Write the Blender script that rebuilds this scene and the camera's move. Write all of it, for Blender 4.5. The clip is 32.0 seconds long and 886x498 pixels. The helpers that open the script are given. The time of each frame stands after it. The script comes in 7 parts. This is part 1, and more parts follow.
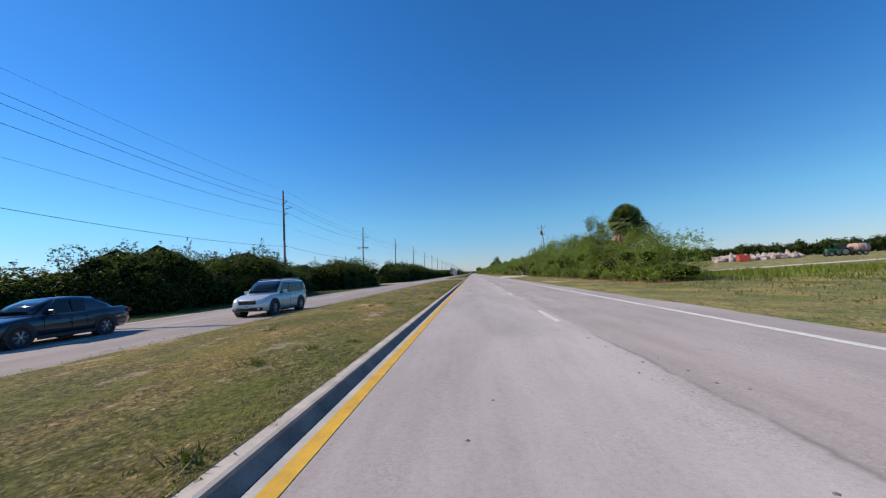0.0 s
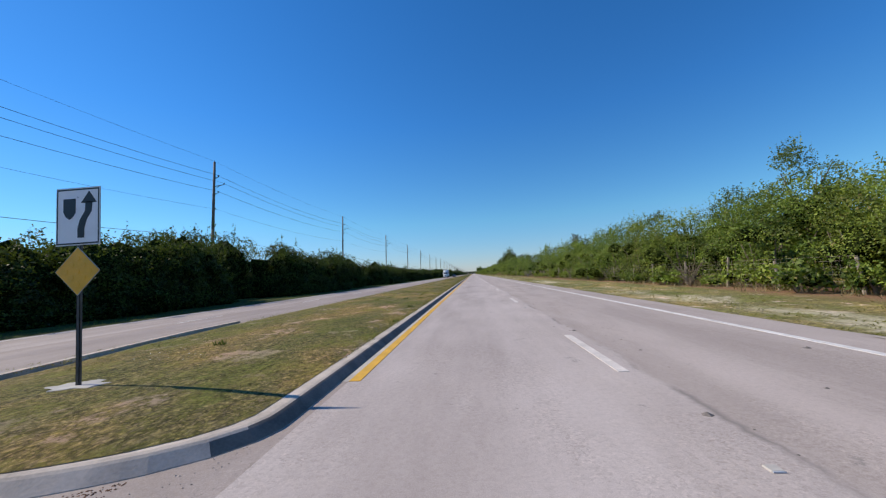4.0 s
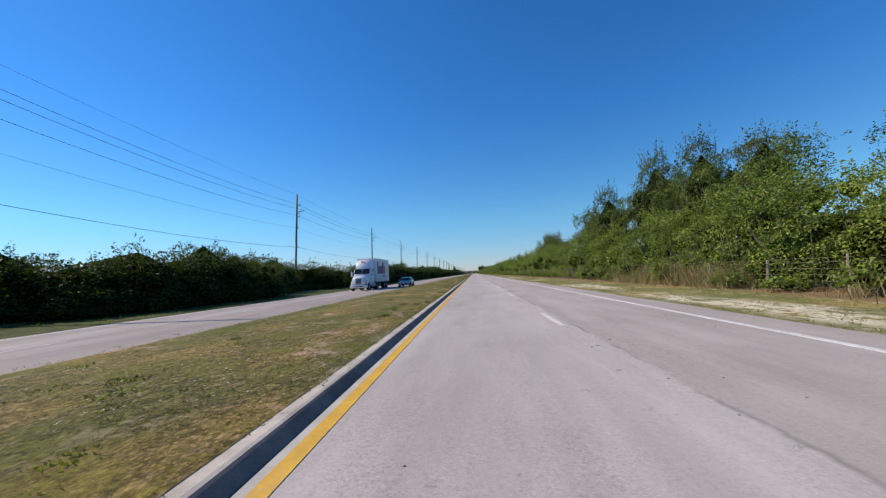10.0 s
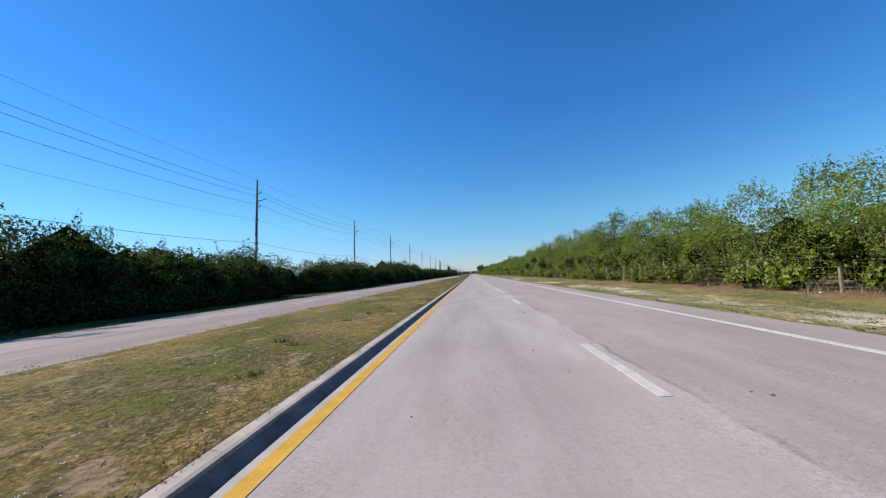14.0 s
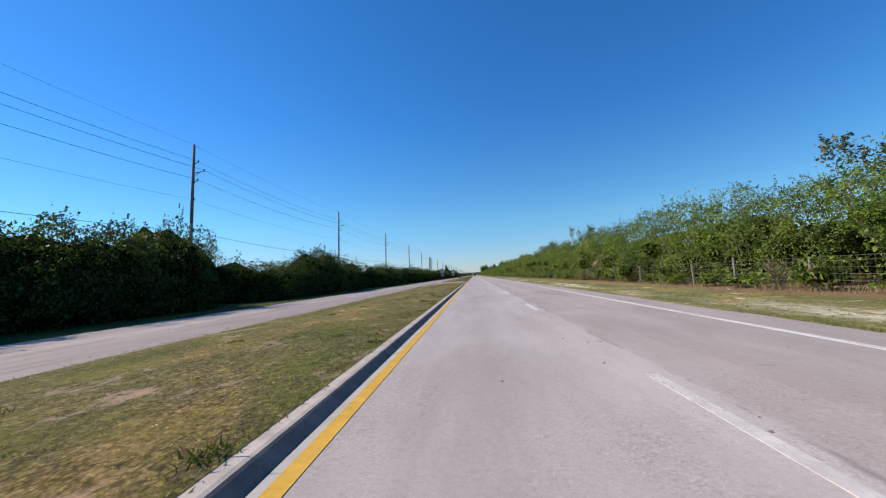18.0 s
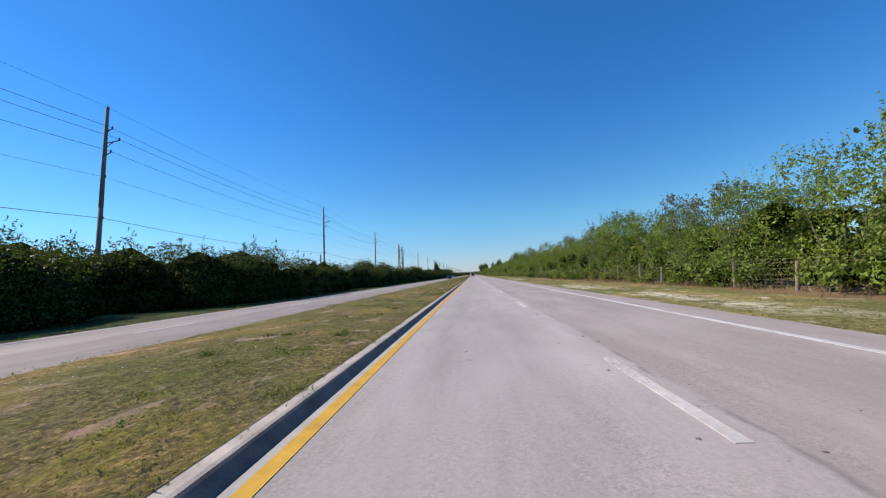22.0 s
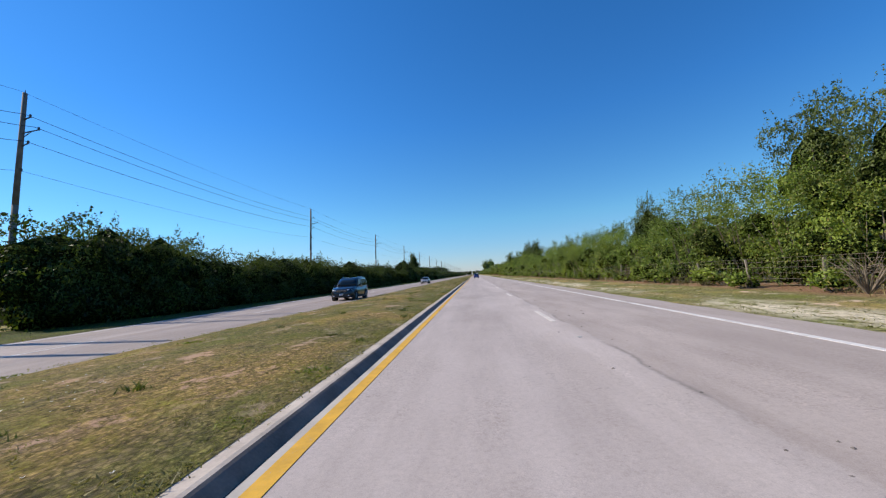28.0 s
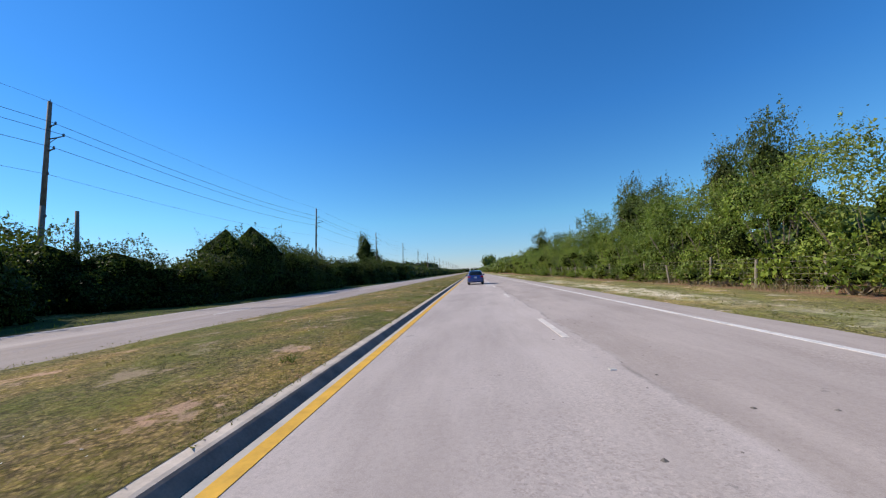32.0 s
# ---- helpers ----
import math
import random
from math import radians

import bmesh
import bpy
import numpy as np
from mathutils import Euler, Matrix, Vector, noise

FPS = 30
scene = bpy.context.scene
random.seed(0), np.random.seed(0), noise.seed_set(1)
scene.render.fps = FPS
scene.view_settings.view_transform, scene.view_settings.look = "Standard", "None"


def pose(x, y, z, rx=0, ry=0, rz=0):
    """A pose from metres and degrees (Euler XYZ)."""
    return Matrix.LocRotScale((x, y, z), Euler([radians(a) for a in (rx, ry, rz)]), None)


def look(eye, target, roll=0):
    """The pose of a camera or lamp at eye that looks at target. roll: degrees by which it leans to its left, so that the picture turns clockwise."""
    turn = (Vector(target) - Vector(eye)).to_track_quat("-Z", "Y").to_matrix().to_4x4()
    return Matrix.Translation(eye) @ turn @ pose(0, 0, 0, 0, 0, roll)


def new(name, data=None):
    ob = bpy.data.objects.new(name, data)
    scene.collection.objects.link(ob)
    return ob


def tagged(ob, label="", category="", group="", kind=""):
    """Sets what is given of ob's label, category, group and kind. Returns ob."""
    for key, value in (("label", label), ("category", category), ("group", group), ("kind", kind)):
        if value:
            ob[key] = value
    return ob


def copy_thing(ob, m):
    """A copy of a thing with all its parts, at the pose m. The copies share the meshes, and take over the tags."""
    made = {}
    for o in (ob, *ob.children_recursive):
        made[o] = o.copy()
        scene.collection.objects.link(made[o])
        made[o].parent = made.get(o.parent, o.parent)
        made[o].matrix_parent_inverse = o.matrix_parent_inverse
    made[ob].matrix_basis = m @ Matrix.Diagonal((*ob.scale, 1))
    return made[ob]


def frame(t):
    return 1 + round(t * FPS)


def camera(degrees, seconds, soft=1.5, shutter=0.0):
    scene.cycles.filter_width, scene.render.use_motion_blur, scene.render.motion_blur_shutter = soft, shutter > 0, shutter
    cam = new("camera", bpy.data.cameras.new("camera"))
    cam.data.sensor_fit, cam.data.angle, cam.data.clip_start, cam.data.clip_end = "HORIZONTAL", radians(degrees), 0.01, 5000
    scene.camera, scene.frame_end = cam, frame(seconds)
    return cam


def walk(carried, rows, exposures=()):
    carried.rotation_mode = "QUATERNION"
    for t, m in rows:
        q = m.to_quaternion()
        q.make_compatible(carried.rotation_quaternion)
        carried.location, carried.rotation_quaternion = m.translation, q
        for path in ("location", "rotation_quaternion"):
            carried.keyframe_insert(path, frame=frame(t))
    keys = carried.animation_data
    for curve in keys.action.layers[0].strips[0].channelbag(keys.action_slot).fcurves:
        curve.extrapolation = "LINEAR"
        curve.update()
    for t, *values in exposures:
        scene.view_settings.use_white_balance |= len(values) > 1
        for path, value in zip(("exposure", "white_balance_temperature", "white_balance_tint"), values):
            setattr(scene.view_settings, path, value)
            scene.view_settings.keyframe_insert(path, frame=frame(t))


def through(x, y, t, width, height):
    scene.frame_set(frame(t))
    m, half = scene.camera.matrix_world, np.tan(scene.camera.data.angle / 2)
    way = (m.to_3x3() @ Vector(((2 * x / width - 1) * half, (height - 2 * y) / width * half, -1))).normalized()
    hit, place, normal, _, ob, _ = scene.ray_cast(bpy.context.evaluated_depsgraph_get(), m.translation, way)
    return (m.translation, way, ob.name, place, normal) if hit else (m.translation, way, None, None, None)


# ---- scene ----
cam = camera(99.85, 32.0, soft=1.2)
PATH = [
    (0.0, -0.429, -8.64, 1.456, 93.97, 3.32, 4.55),
    (0.5, -0.447, 4.14, 1.456, 94.00, 3.22, 4.53),
    (1.0, -0.453, 16.95, 1.456, 93.98, 3.18, 4.47),
    (1.5, -0.451, 29.80, 1.456, 93.94, 3.20, 4.31),
    (2.0, -0.432, 42.70, 1.456, 93.92, 3.26, 4.12),
    (2.5, -0.381, 55.62, 1.456, 93.94, 3.30, 4.07),
    (3.0, -0.300, 68.51, 1.456, 93.96, 3.27, 4.18),
    (3.5, -0.206, 81.34, 1.456, 93.97, 3.16, 4.52),
    (5.5, -0.087, 131.69, 1.456, 94.22, 3.60, 4.55),
    (6.0, -0.128, 144.35, 1.456, 94.23, 3.53, 4.78),
    (6.5, -0.198, 157.05, 1.456, 94.26, 3.46, 4.89),
    (7.0, -0.257, 169.81, 1.456, 94.17, 3.46, 4.95),
    (7.5, -0.290, 182.65, 1.456, 94.16, 3.49, 4.98),
    (8.0, -0.298, 195.59, 1.456, 94.17, 3.52, 5.01),
    (8.5, -0.304, 208.64, 1.456, 94.12, 3.50, 4.89),
    (9.0, -0.327, 221.78, 1.456, 94.05, 3.42, 4.79),
    (9.5, -0.350, 234.96, 1.456, 94.00, 3.26, 4.77),
    (10.0, -0.359, 248.12, 1.456, 93.96, 3.12, 4.71),
    (10.5, -0.355, 261.21, 1.456, 93.80, 3.09, 4.48),
    (11.0, -0.335, 274.21, 1.456, 93.77, 3.12, 4.34),
    (11.5, -0.297, 287.13, 1.456, 93.90, 3.15, 4.56),
    (12.0, -0.263, 299.99, 1.456, 93.99, 3.19, 4.63),
    (12.5, -0.241, 312.82, 1.456, 94.02, 3.27, 4.59),
    (13.0, -0.225, 325.62, 1.456, 93.97, 3.33, 4.56),
    (13.5, -0.208, 338.39, 1.456, 93.95, 3.37, 4.51),
    (14.0, -0.189, 351.10, 1.456, 94.04, 3.40, 4.47),
    (14.5, -0.167, 363.74, 1.456, 94.14, 3.45, 4.50),
    (16.5, -0.319, 413.60, 1.456, 94.30, 3.72, 5.13),
    (17.0, -0.359, 426.01, 1.456, 94.39, 3.69, 5.09),
    (17.5, -0.393, 438.40, 1.456, 94.33, 3.62, 4.98),
    (18.0, -0.415, 450.76, 1.456, 94.29, 3.58, 4.87),
    (18.5, -0.417, 463.05, 1.456, 94.28, 3.57, 4.86),
    (19.0, -0.404, 475.25, 1.456, 94.26, 3.59, 4.80),
    (19.5, -0.387, 487.38, 1.456, 94.25, 3.60, 4.75),
    (20.0, -0.368, 499.44, 1.456, 94.25, 3.58, 4.72),
    (20.5, -0.341, 511.44, 1.456, 94.24, 3.55, 4.64),
    (21.0, -0.299, 523.41, 1.456, 94.17, 3.55, 4.55),
    (21.5, -0.257, 535.36, 1.456, 94.21, 3.54, 4.53),
    (22.0, -0.221, 547.28, 1.456, 94.20, 3.50, 4.55),
    (22.5, -0.198, 559.17, 1.456, 94.13, 3.41, 4.45),
    (23.0, -0.198, 571.04, 1.456, 94.02, 3.28, 4.34),
    (23.5, -0.214, 582.86, 1.456, 93.95, 3.15, 4.34),
    (24.0, -0.235, 594.64, 1.456, 93.91, 3.11, 4.46),
    (24.5, -0.261, 606.38, 1.456, 93.82, 3.19, 4.42),
    (25.0, -0.287, 618.04, 1.456, 93.78, 3.28, 4.44),
    (25.5, -0.308, 629.62, 1.456, 93.86, 3.30, 4.66),
    (27.5, -0.293, 675.03, 1.456, 94.20, 3.62, 5.10),
    (28.0, -0.271, 686.08, 1.456, 94.16, 3.64, 4.85),
    (28.5, -0.225, 697.04, 1.456, 94.10, 3.68, 4.74),
    (29.0, -0.168, 707.97, 1.456, 94.12, 3.73, 4.61),
    (29.5, -0.107, 718.96, 1.456, 94.09, 3.70, 4.60),
    (30.0, -0.058, 730.06, 1.456, 93.96, 3.57, 4.60),
    (30.5, -0.023, 741.21, 1.456, 93.79, 3.46, 4.48),
    (31.0, -0.007, 752.33, 1.456, 93.70, 3.36, 4.37),
    (31.5, -0.010, 763.34, 1.456, 93.70, 3.26, 4.34),
    (32.0, -0.012, 774.18, 1.456, 93.72, 3.16, 4.54),
]
walk(cam, [(t, pose(*p)) for t, *p in PATH], exposures=[(0, -0.11), (8, -0.06), (11.5, -0.04), (14, 0.03), (32, 0.03)])

# ---------------------------------------------------------------- daylight
SUN_EL, SUN_AZ = 37.5, -81.6
world = bpy.data.worlds.new("sky")
scene.world = world
world.use_nodes = True
wn = world.node_tree
sky = wn.nodes.new("ShaderNodeTexSky")
sky.sky_type, sky.sun_disc = "NISHITA", False
sky.sun_elevation, sky.sun_rotation = radians(SUN_EL), radians(SUN_AZ)
sky.air_density, sky.dust_density, sky.ozone_density = 1.0, 0.05, 2.6
tint = wn.nodes.new("ShaderNodeMix")
tint.data_type, tint.blend_type = "RGBA", "MULTIPLY"
tint.inputs["Factor"].default_value = 1.0
aim = wn.nodes.new("ShaderNodeTexCoord")
rise = wn.nodes.new("ShaderNodeSeparateXYZ")
wn.links.new(aim.outputs["Generated"], rise.inputs[0])
haze = wn.nodes.new("ShaderNodeValToRGB")
haze.color_ramp.elements[0].position, haze.color_ramp.elements[0].color = 0.0, (0.62, 0.71, 1.04, 1)
haze.color_ramp.elements[1].position, haze.color_ramp.elements[1].color = 0.38, (0.62, 0.96, 1.33, 1)
mid = haze.color_ramp.elements.new(0.14)
mid.color = (0.66, 0.96, 1.14, 1)
wn.links.new(rise.outputs["Z"], haze.inputs["Fac"])
wn.links.new(haze.outputs["Color"], tint.inputs[7])
wn.links.new(sky.outputs[0], tint.inputs[6])
deep = wn.nodes.new("ShaderNodeHueSaturation")
deep.inputs["Saturation"].default_value = 1.10
wn.links.new(tint.outputs[2], deep.inputs["Color"])
wn.links.new(deep.outputs[0], wn.nodes["Background"].inputs[0])
wn.nodes["Background"].inputs[1].default_value = 0.121
sun_dir = Vector((math.sin(radians(SUN_AZ)) * math.cos(radians(SUN_EL)), math.cos(radians(SUN_AZ)) * math.cos(radians(SUN_EL)), math.sin(radians(SUN_EL))))
sun = new("sun", bpy.data.lights.new("sun", "SUN"))
sun.data.energy, sun.data.angle, sun.data.color = 5.2, radians(0.5), (1.0, 0.885, 0.72)
sun.matrix_world = look(sun_dir * 100, (0, 0, 0))


# ---------------------------------------------------------------- materials
def nodes_of(name):
    m = bpy.data.materials.new(name)
    m.use_nodes = True
    return m, m.node_tree.nodes, m.node_tree.links, m.node_tree.nodes["Principled BSDF"]


def noise_of(nt, ln, vec, scale, detail=4.0, rough=0.55):
    n = nt.new("ShaderNodeTexNoise")
    n.inputs["Scale"].default_value, n.inputs["Detail"].default_value, n.inputs["Roughness"].default_value = scale, detail, rough
    ln.new(vec, n.inputs["Vector"])
    return n.outputs["Fac"]


def ramp_of(nt, ln, fac, stops):
    r = nt.new("ShaderNodeValToRGB")
    while len(r.color_ramp.elements) < len(stops):
        r.color_ramp.elements.new(0.5)
    for e, (p, c) in zip(r.color_ramp.elements, stops):
        e.position, e.color = p, (*c, 1)
    ln.new(fac, r.inputs["Fac"])
    return r.outputs["Color"]


def mixed(nt, ln, fac, a, b, mode="MIX"):
    m = nt.new("ShaderNodeMix")
    m.data_type, m.blend_type = "RGBA", mode
    for v, s in ((fac, m.inputs["Factor"]), (a, m.inputs[6]), (b, m.inputs[7])):
        if isinstance(v, (int, float)):
            s.default_value = v
        elif isinstance(v, tuple):
            s.default_value = (*v, 1)
        else:
            ln.new(v, s)
    return m.outputs[2]


def place(nt, ln, sx=1.0, sy=1.0, sz=1.0, local=False):
    src = nt.new("ShaderNodeTexCoord").outputs["Object"] if local else nt.new("ShaderNodeNewGeometry").outputs["Position"]
    m = nt.new("ShaderNodeMapping")
    m.inputs["Scale"].default_value = (sx, sy, sz)
    ln.new(src, m.inputs["Vector"])
    return m.outputs["Vector"]


def bumped(nt, ln, b, height, strength=0.3, dist=0.02):
    n = nt.new("ShaderNodeBump")
    n.inputs["Strength"].default_value, n.inputs["Distance"].default_value = strength, dist
    ln.new(height, n.inputs["Height"])
    ln.new(n.outputs["Normal"], b.inputs["Normal"])


def plain(name, color, rough=0.5, metal=0.0, vary=0.25, scale=6.0, bump=0.15, coat=0.0):
    """Paint, metal, plastic: one colour, broken by two noises."""
    m, nt, ln, b = nodes_of(name)
    v = place(nt, ln, local=True)
    f1, f2 = noise_of(nt, ln, v, scale), noise_of(nt, ln, v, scale * 14, 2.0)
    lo, hi = tuple(c * (1 - vary) for c in color), tuple(min(1, c * (1 + vary)) for c in color)
    col = ramp_of(nt, ln, f1, [(0.3, lo), (0.7, hi)])
    col = mixed(nt, ln, 0.25 * min(1, vary * 4), col, ramp_of(nt, ln, f2, [(0.3, lo), (0.7, hi)]))
    ln.new(col, b.inputs["Base Color"])
    b.inputs["Roughness"].default_value, b.inputs["Metallic"].default_value = rough, metal
    b.inputs["Coat Weight"].default_value = coat
    if bump:
        bumped(nt, ln, b, f2, bump, 0.004)
    return m


def asphalt(name, seam_x, tint=(1, 1, 1)):
    """Old sun-bleached asphalt, worn paler in the wheel paths, with patches and fine cracks."""
    m, nt, ln, b = nodes_of(name)
    v, vs = place(nt, ln), place(nt, ln, 1.0, 0.12, 1.0)
    base = ramp_of(nt, ln, noise_of(nt, ln, vs, 1.1, 5.0), [(0.25, tuple(c * t for c, t in zip((0.40, 0.343, 0.318), tint))), (0.75, tuple(c * t for c, t in zip((0.525, 0.455, 0.425), tint)))])
    base = mixed(nt, ln, 0.35, base, ramp_of(nt, ln, noise_of(nt, ln, v, 0.35, 6.0), [(0.3, (0.375, 0.32, 0.298)), (0.7, (0.55, 0.482, 0.45))]))
    grain = noise_of(nt, ln, v, 90.0, 3.0, 0.7)
    base = mixed(nt, ln, 0.22, base, ramp_of(nt, ln, grain, [(0.3, (0.17, 0.15, 0.135)), (0.7, (0.70, 0.62, 0.57))]))
    speck = noise_of(nt, ln, v, 16.0, 6.0, 0.85)
    base = mixed(nt, ln, 0.4, base, ramp_of(nt, ln, speck, [(0.36, (0.72, 0.70, 0.68)), (0.5, (1, 1, 1)), (0.64, (1.16, 1.15, 1.14))]), "MULTIPLY")
    stones = nt.new("ShaderNodeTexVoronoi")
    stones.inputs["Scale"].default_value = 45.0
    ln.new(v, stones.inputs["Vector"])
    chip = nt.new("ShaderNodeSeparateColor")
    ln.new(stones.outputs["Color"], chip.inputs[0])
    bared = ramp_of(nt, ln, noise_of(nt, ln, place(nt, ln, 1.0, 0.35, 1.0), 0.7, 6.0, 0.7), [(0.48, (0.08, 0.08, 0.08)), (0.6, (0.5, 0.5, 0.5))])
    base = mixed(nt, ln, bared, base, ramp_of(nt, ln, chip.outputs[0], [(0.0, (0.62, 0.60, 0.58)), (0.3, (0.92, 0.92, 0.91)), (0.8, (1.05, 1.05, 1.04)), (1.0, (1.3, 1.28, 1.25))]), "MULTIPLY")
    sep = nt.new("ShaderNodeSeparateXYZ")
    ln.new(v, sep.inputs[0])
    # the paving seam beside the lane line, wandering a little
    add = nt.new("ShaderNodeMath")
    add.operation = "MULTIPLY_ADD"
    ln.new(noise_of(nt, ln, place(nt, ln, 0.0, 0.5, 0.0), 1.0, 6.0, 0.7), add.inputs[0])
    add.inputs[1].default_value = 0.5
    ln.new(sep.outputs["X"], add.inputs[2])
    dist = nt.new("ShaderNodeMath")
    dist.operation = "SUBTRACT"
    ln.new(add.outputs[0], dist.inputs[0])
    dist.inputs[1].default_value = seam_x
    ab = nt.new("ShaderNodeMath")
    ab.operation = "ABSOLUTE"
    ln.new(dist.outputs[0], ab.inputs[0])
    line = ramp_of(nt, ln, ab.outputs[0], [(0.0, (1, 1, 1)), (0.07, (0, 0, 0))])
    worn = ramp_of(nt, ln, noise_of(nt, ln, place(nt, ln, 1.0, 0.25, 1.0), 1.3, 5.0, 0.7), [(0.47, (0, 0, 0)), (0.58, (1, 1, 1))])
    base = mixed(nt, ln, mixed(nt, ln, 1.0, line, worn, "MULTIPLY"), base, (0.26, 0.228, 0.208))
    across = nt.new("ShaderNodeMapRange")
    across.inputs["From Min"].default_value, across.inputs["From Max"].default_value = -4.0, 4.0
    ln.new(dist.outputs[0], across.inputs["Value"])
    lane = ramp_of(nt, ln, across.outputs[0], [(0.0, (1.0, 1.0, 1.0)), (0.15, (0.95, 0.945, 0.94)), (0.3, (1.0, 1.0, 1.0)), (0.43, (1.1, 1.1, 1.09)), (0.497, (1.08, 1.08, 1.08)), (0.51, (0.91, 0.89, 0.86)), (0.62, (0.97, 0.95, 0.925)), (0.78, (0.92, 0.905, 0.885))])
    base = mixed(nt, ln, 1.0, base, lane, "MULTIPLY")
    blot = ramp_of(nt, ln, noise_of(nt, ln, place(nt, ln, 1.0, 0.18, 1.0), 0.8, 7.0, 0.7), [(0.40, (0.90, 0.89, 0.88)), (0.60, (1.06, 1.06, 1.06))])
    base = mixed(nt, ln, 1.0, base, blot, "MULTIPLY")
    pits = ramp_of(nt, ln, noise_of(nt, ln, v, 1.7, 8.0, 0.8), [(0.625, (0, 0, 0)), (0.65, (1, 1, 1))])
    base = mixed(nt, ln, mixed(nt, ln, 1.0, pits, (0.6, 0.6, 0.6), "MULTIPLY"), base, (0.2, 0.185, 0.17))
    ln.new(base, b.inputs["Base Color"])
    b.inputs["Roughness"].default_value = 0.85
    b.inputs["Specular IOR Level"].default_value = 0.3
    bumped(nt, ln, b, grain, 0.5, 0.006)
    return m


def turf(name, green, dry, soil, bare=0.62, scale=1.0, verge=False):
    """Rough mown grass: green and straw patches, bare soil, and a blade-like fine relief."""
    m, nt, ln, b = nodes_of(name)
    v, vs = place(nt, ln), place(nt, ln, 1.0, 0.6, 1.0)
    big = noise_of(nt, ln, vs, 0.3 * scale, 5.0, 0.6)
    mid = noise_of(nt, ln, place(nt, ln, 1.0, 0.5, 1.0), 1.4 * scale, 9.0, 0.75)
    along = place(nt, ln, 1.0, 0.75, 1.0)
    fine = noise_of(nt, ln, along, 13.0 * scale, 10.0, 0.8)
    half = tuple((a + c) / 2 for a, c in zip(green, dry))
    col = ramp_of(nt, ln, big, [(0.36, tuple(c * 1.25 for c in green)), (0.46, half), (0.54, tuple(c * 0.8 for c in half)), (0.64, tuple(c * 0.55 for c in soil))])
    col = mixed(nt, ln, 0.6, col, ramp_of(nt, ln, mid, [(0.38, tuple(c * 0.3 for c in green)), (0.47, tuple(c * 1.15 for c in green)), (0.53, half), (0.62, tuple(c * 1.5 for c in dry))]))
    col = mixed(nt, ln, 0.68, col, ramp_of(nt, ln, fine, [(0.40, tuple(c * 0.12 for c in green)), (0.47, tuple(c * 0.7 for c in half)), (0.53, tuple(c * 1.1 for c in half)), (0.60, tuple(c * 1.6 for c in dry))]))
    # clumps: a tone of its own for each tuft, lit tops and shaded gaps painted in
    warp = nt.new("ShaderNodeTexNoise")
    warp.inputs["Scale"].default_value, warp.inputs["Detail"].default_value = 9.0 * scale, 3.0
    ln.new(v, warp.inputs["Vector"])
    bent = nt.new("ShaderNodeVectorMath")
    bent.operation = "MULTIPLY_ADD"
    ln.new(warp.outputs["Color"], bent.inputs[0])
    bent.inputs[1].default_value = (0.10, 0.10, 0.0)
    ln.new(along, bent.inputs[2])
    for size, amount in ((5.0, 0.42), (13.0, 0.48), (31.0, 0.42)):
        cell = nt.new("ShaderNodeTexVoronoi")
        cell.inputs["Scale"].default_value = size * scale
        ln.new(bent.outputs[0], cell.inputs["Vector"])
        hue = nt.new("ShaderNodeSeparateColor")
        ln.new(cell.outputs["Color"], hue.inputs[0])
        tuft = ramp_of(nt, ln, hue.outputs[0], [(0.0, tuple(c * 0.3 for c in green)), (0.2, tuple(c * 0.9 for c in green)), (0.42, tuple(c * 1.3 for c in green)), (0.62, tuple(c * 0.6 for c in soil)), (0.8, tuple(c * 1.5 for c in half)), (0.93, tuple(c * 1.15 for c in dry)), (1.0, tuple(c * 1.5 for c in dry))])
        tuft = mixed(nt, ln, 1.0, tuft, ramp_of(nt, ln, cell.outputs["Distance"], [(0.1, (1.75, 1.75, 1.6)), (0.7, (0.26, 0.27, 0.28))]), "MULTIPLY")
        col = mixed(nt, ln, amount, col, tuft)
    patch = ramp_of(nt, ln, noise_of(nt, ln, place(nt, ln, 1.0, 0.7, 1.0), 1.1 * scale, 7.0, 0.7), [(bare - 0.02, (0, 0, 0)), (bare + 0.03, (1, 1, 1))])
    if verge:
        north = nt.new("ShaderNodeSeparateXYZ")
        ln.new(v, north.inputs[0])
        on = nt.new("ShaderNodeMath")
        on.operation = "GREATER_THAN"
        ln.new(north.outputs["Y"], on.inputs[0])
        on.inputs[1].default_value = 19.0
        patch = mixed(nt, ln, on.outputs[0], (0, 0, 0), patch)
    col = mixed(nt, ln, patch, col, mixed(nt, ln, 0.5, soil, ramp_of(nt, ln, fine, [(0.3, tuple(c * 0.5 for c in soil)), (0.7, tuple(min(1, c * 1.4) for c in soil))])))
    if not verge:
        edge = nt.new("ShaderNodeSeparateXYZ")
        ln.new(v, edge.inputs[0])
        reach = nt.new("ShaderNodeMath")
        reach.operation = "MULTIPLY_ADD"
        ln.new(noise_of(nt, ln, place(nt, ln, 0.5, 0.22, 0.0), 1.0, 6.0, 0.65), reach.inputs[0])
        reach.inputs[1].default_value = 5.2
        ln.new(edge.outputs["X"], reach.inputs[2])
        sand = nt.new("ShaderNodeMapRange")
        sand.inputs["From Min"].default_value, sand.inputs["From Max"].default_value = 0.45, 0.95
        ln.new(reach.outputs[0], sand.inputs["Value"])
        crumbs = ramp_of(nt, ln, noise_of(nt, ln, v, 7.0, 8.0, 0.8), [(0.42, (0, 0, 0)), (0.52, (1, 1, 1))])
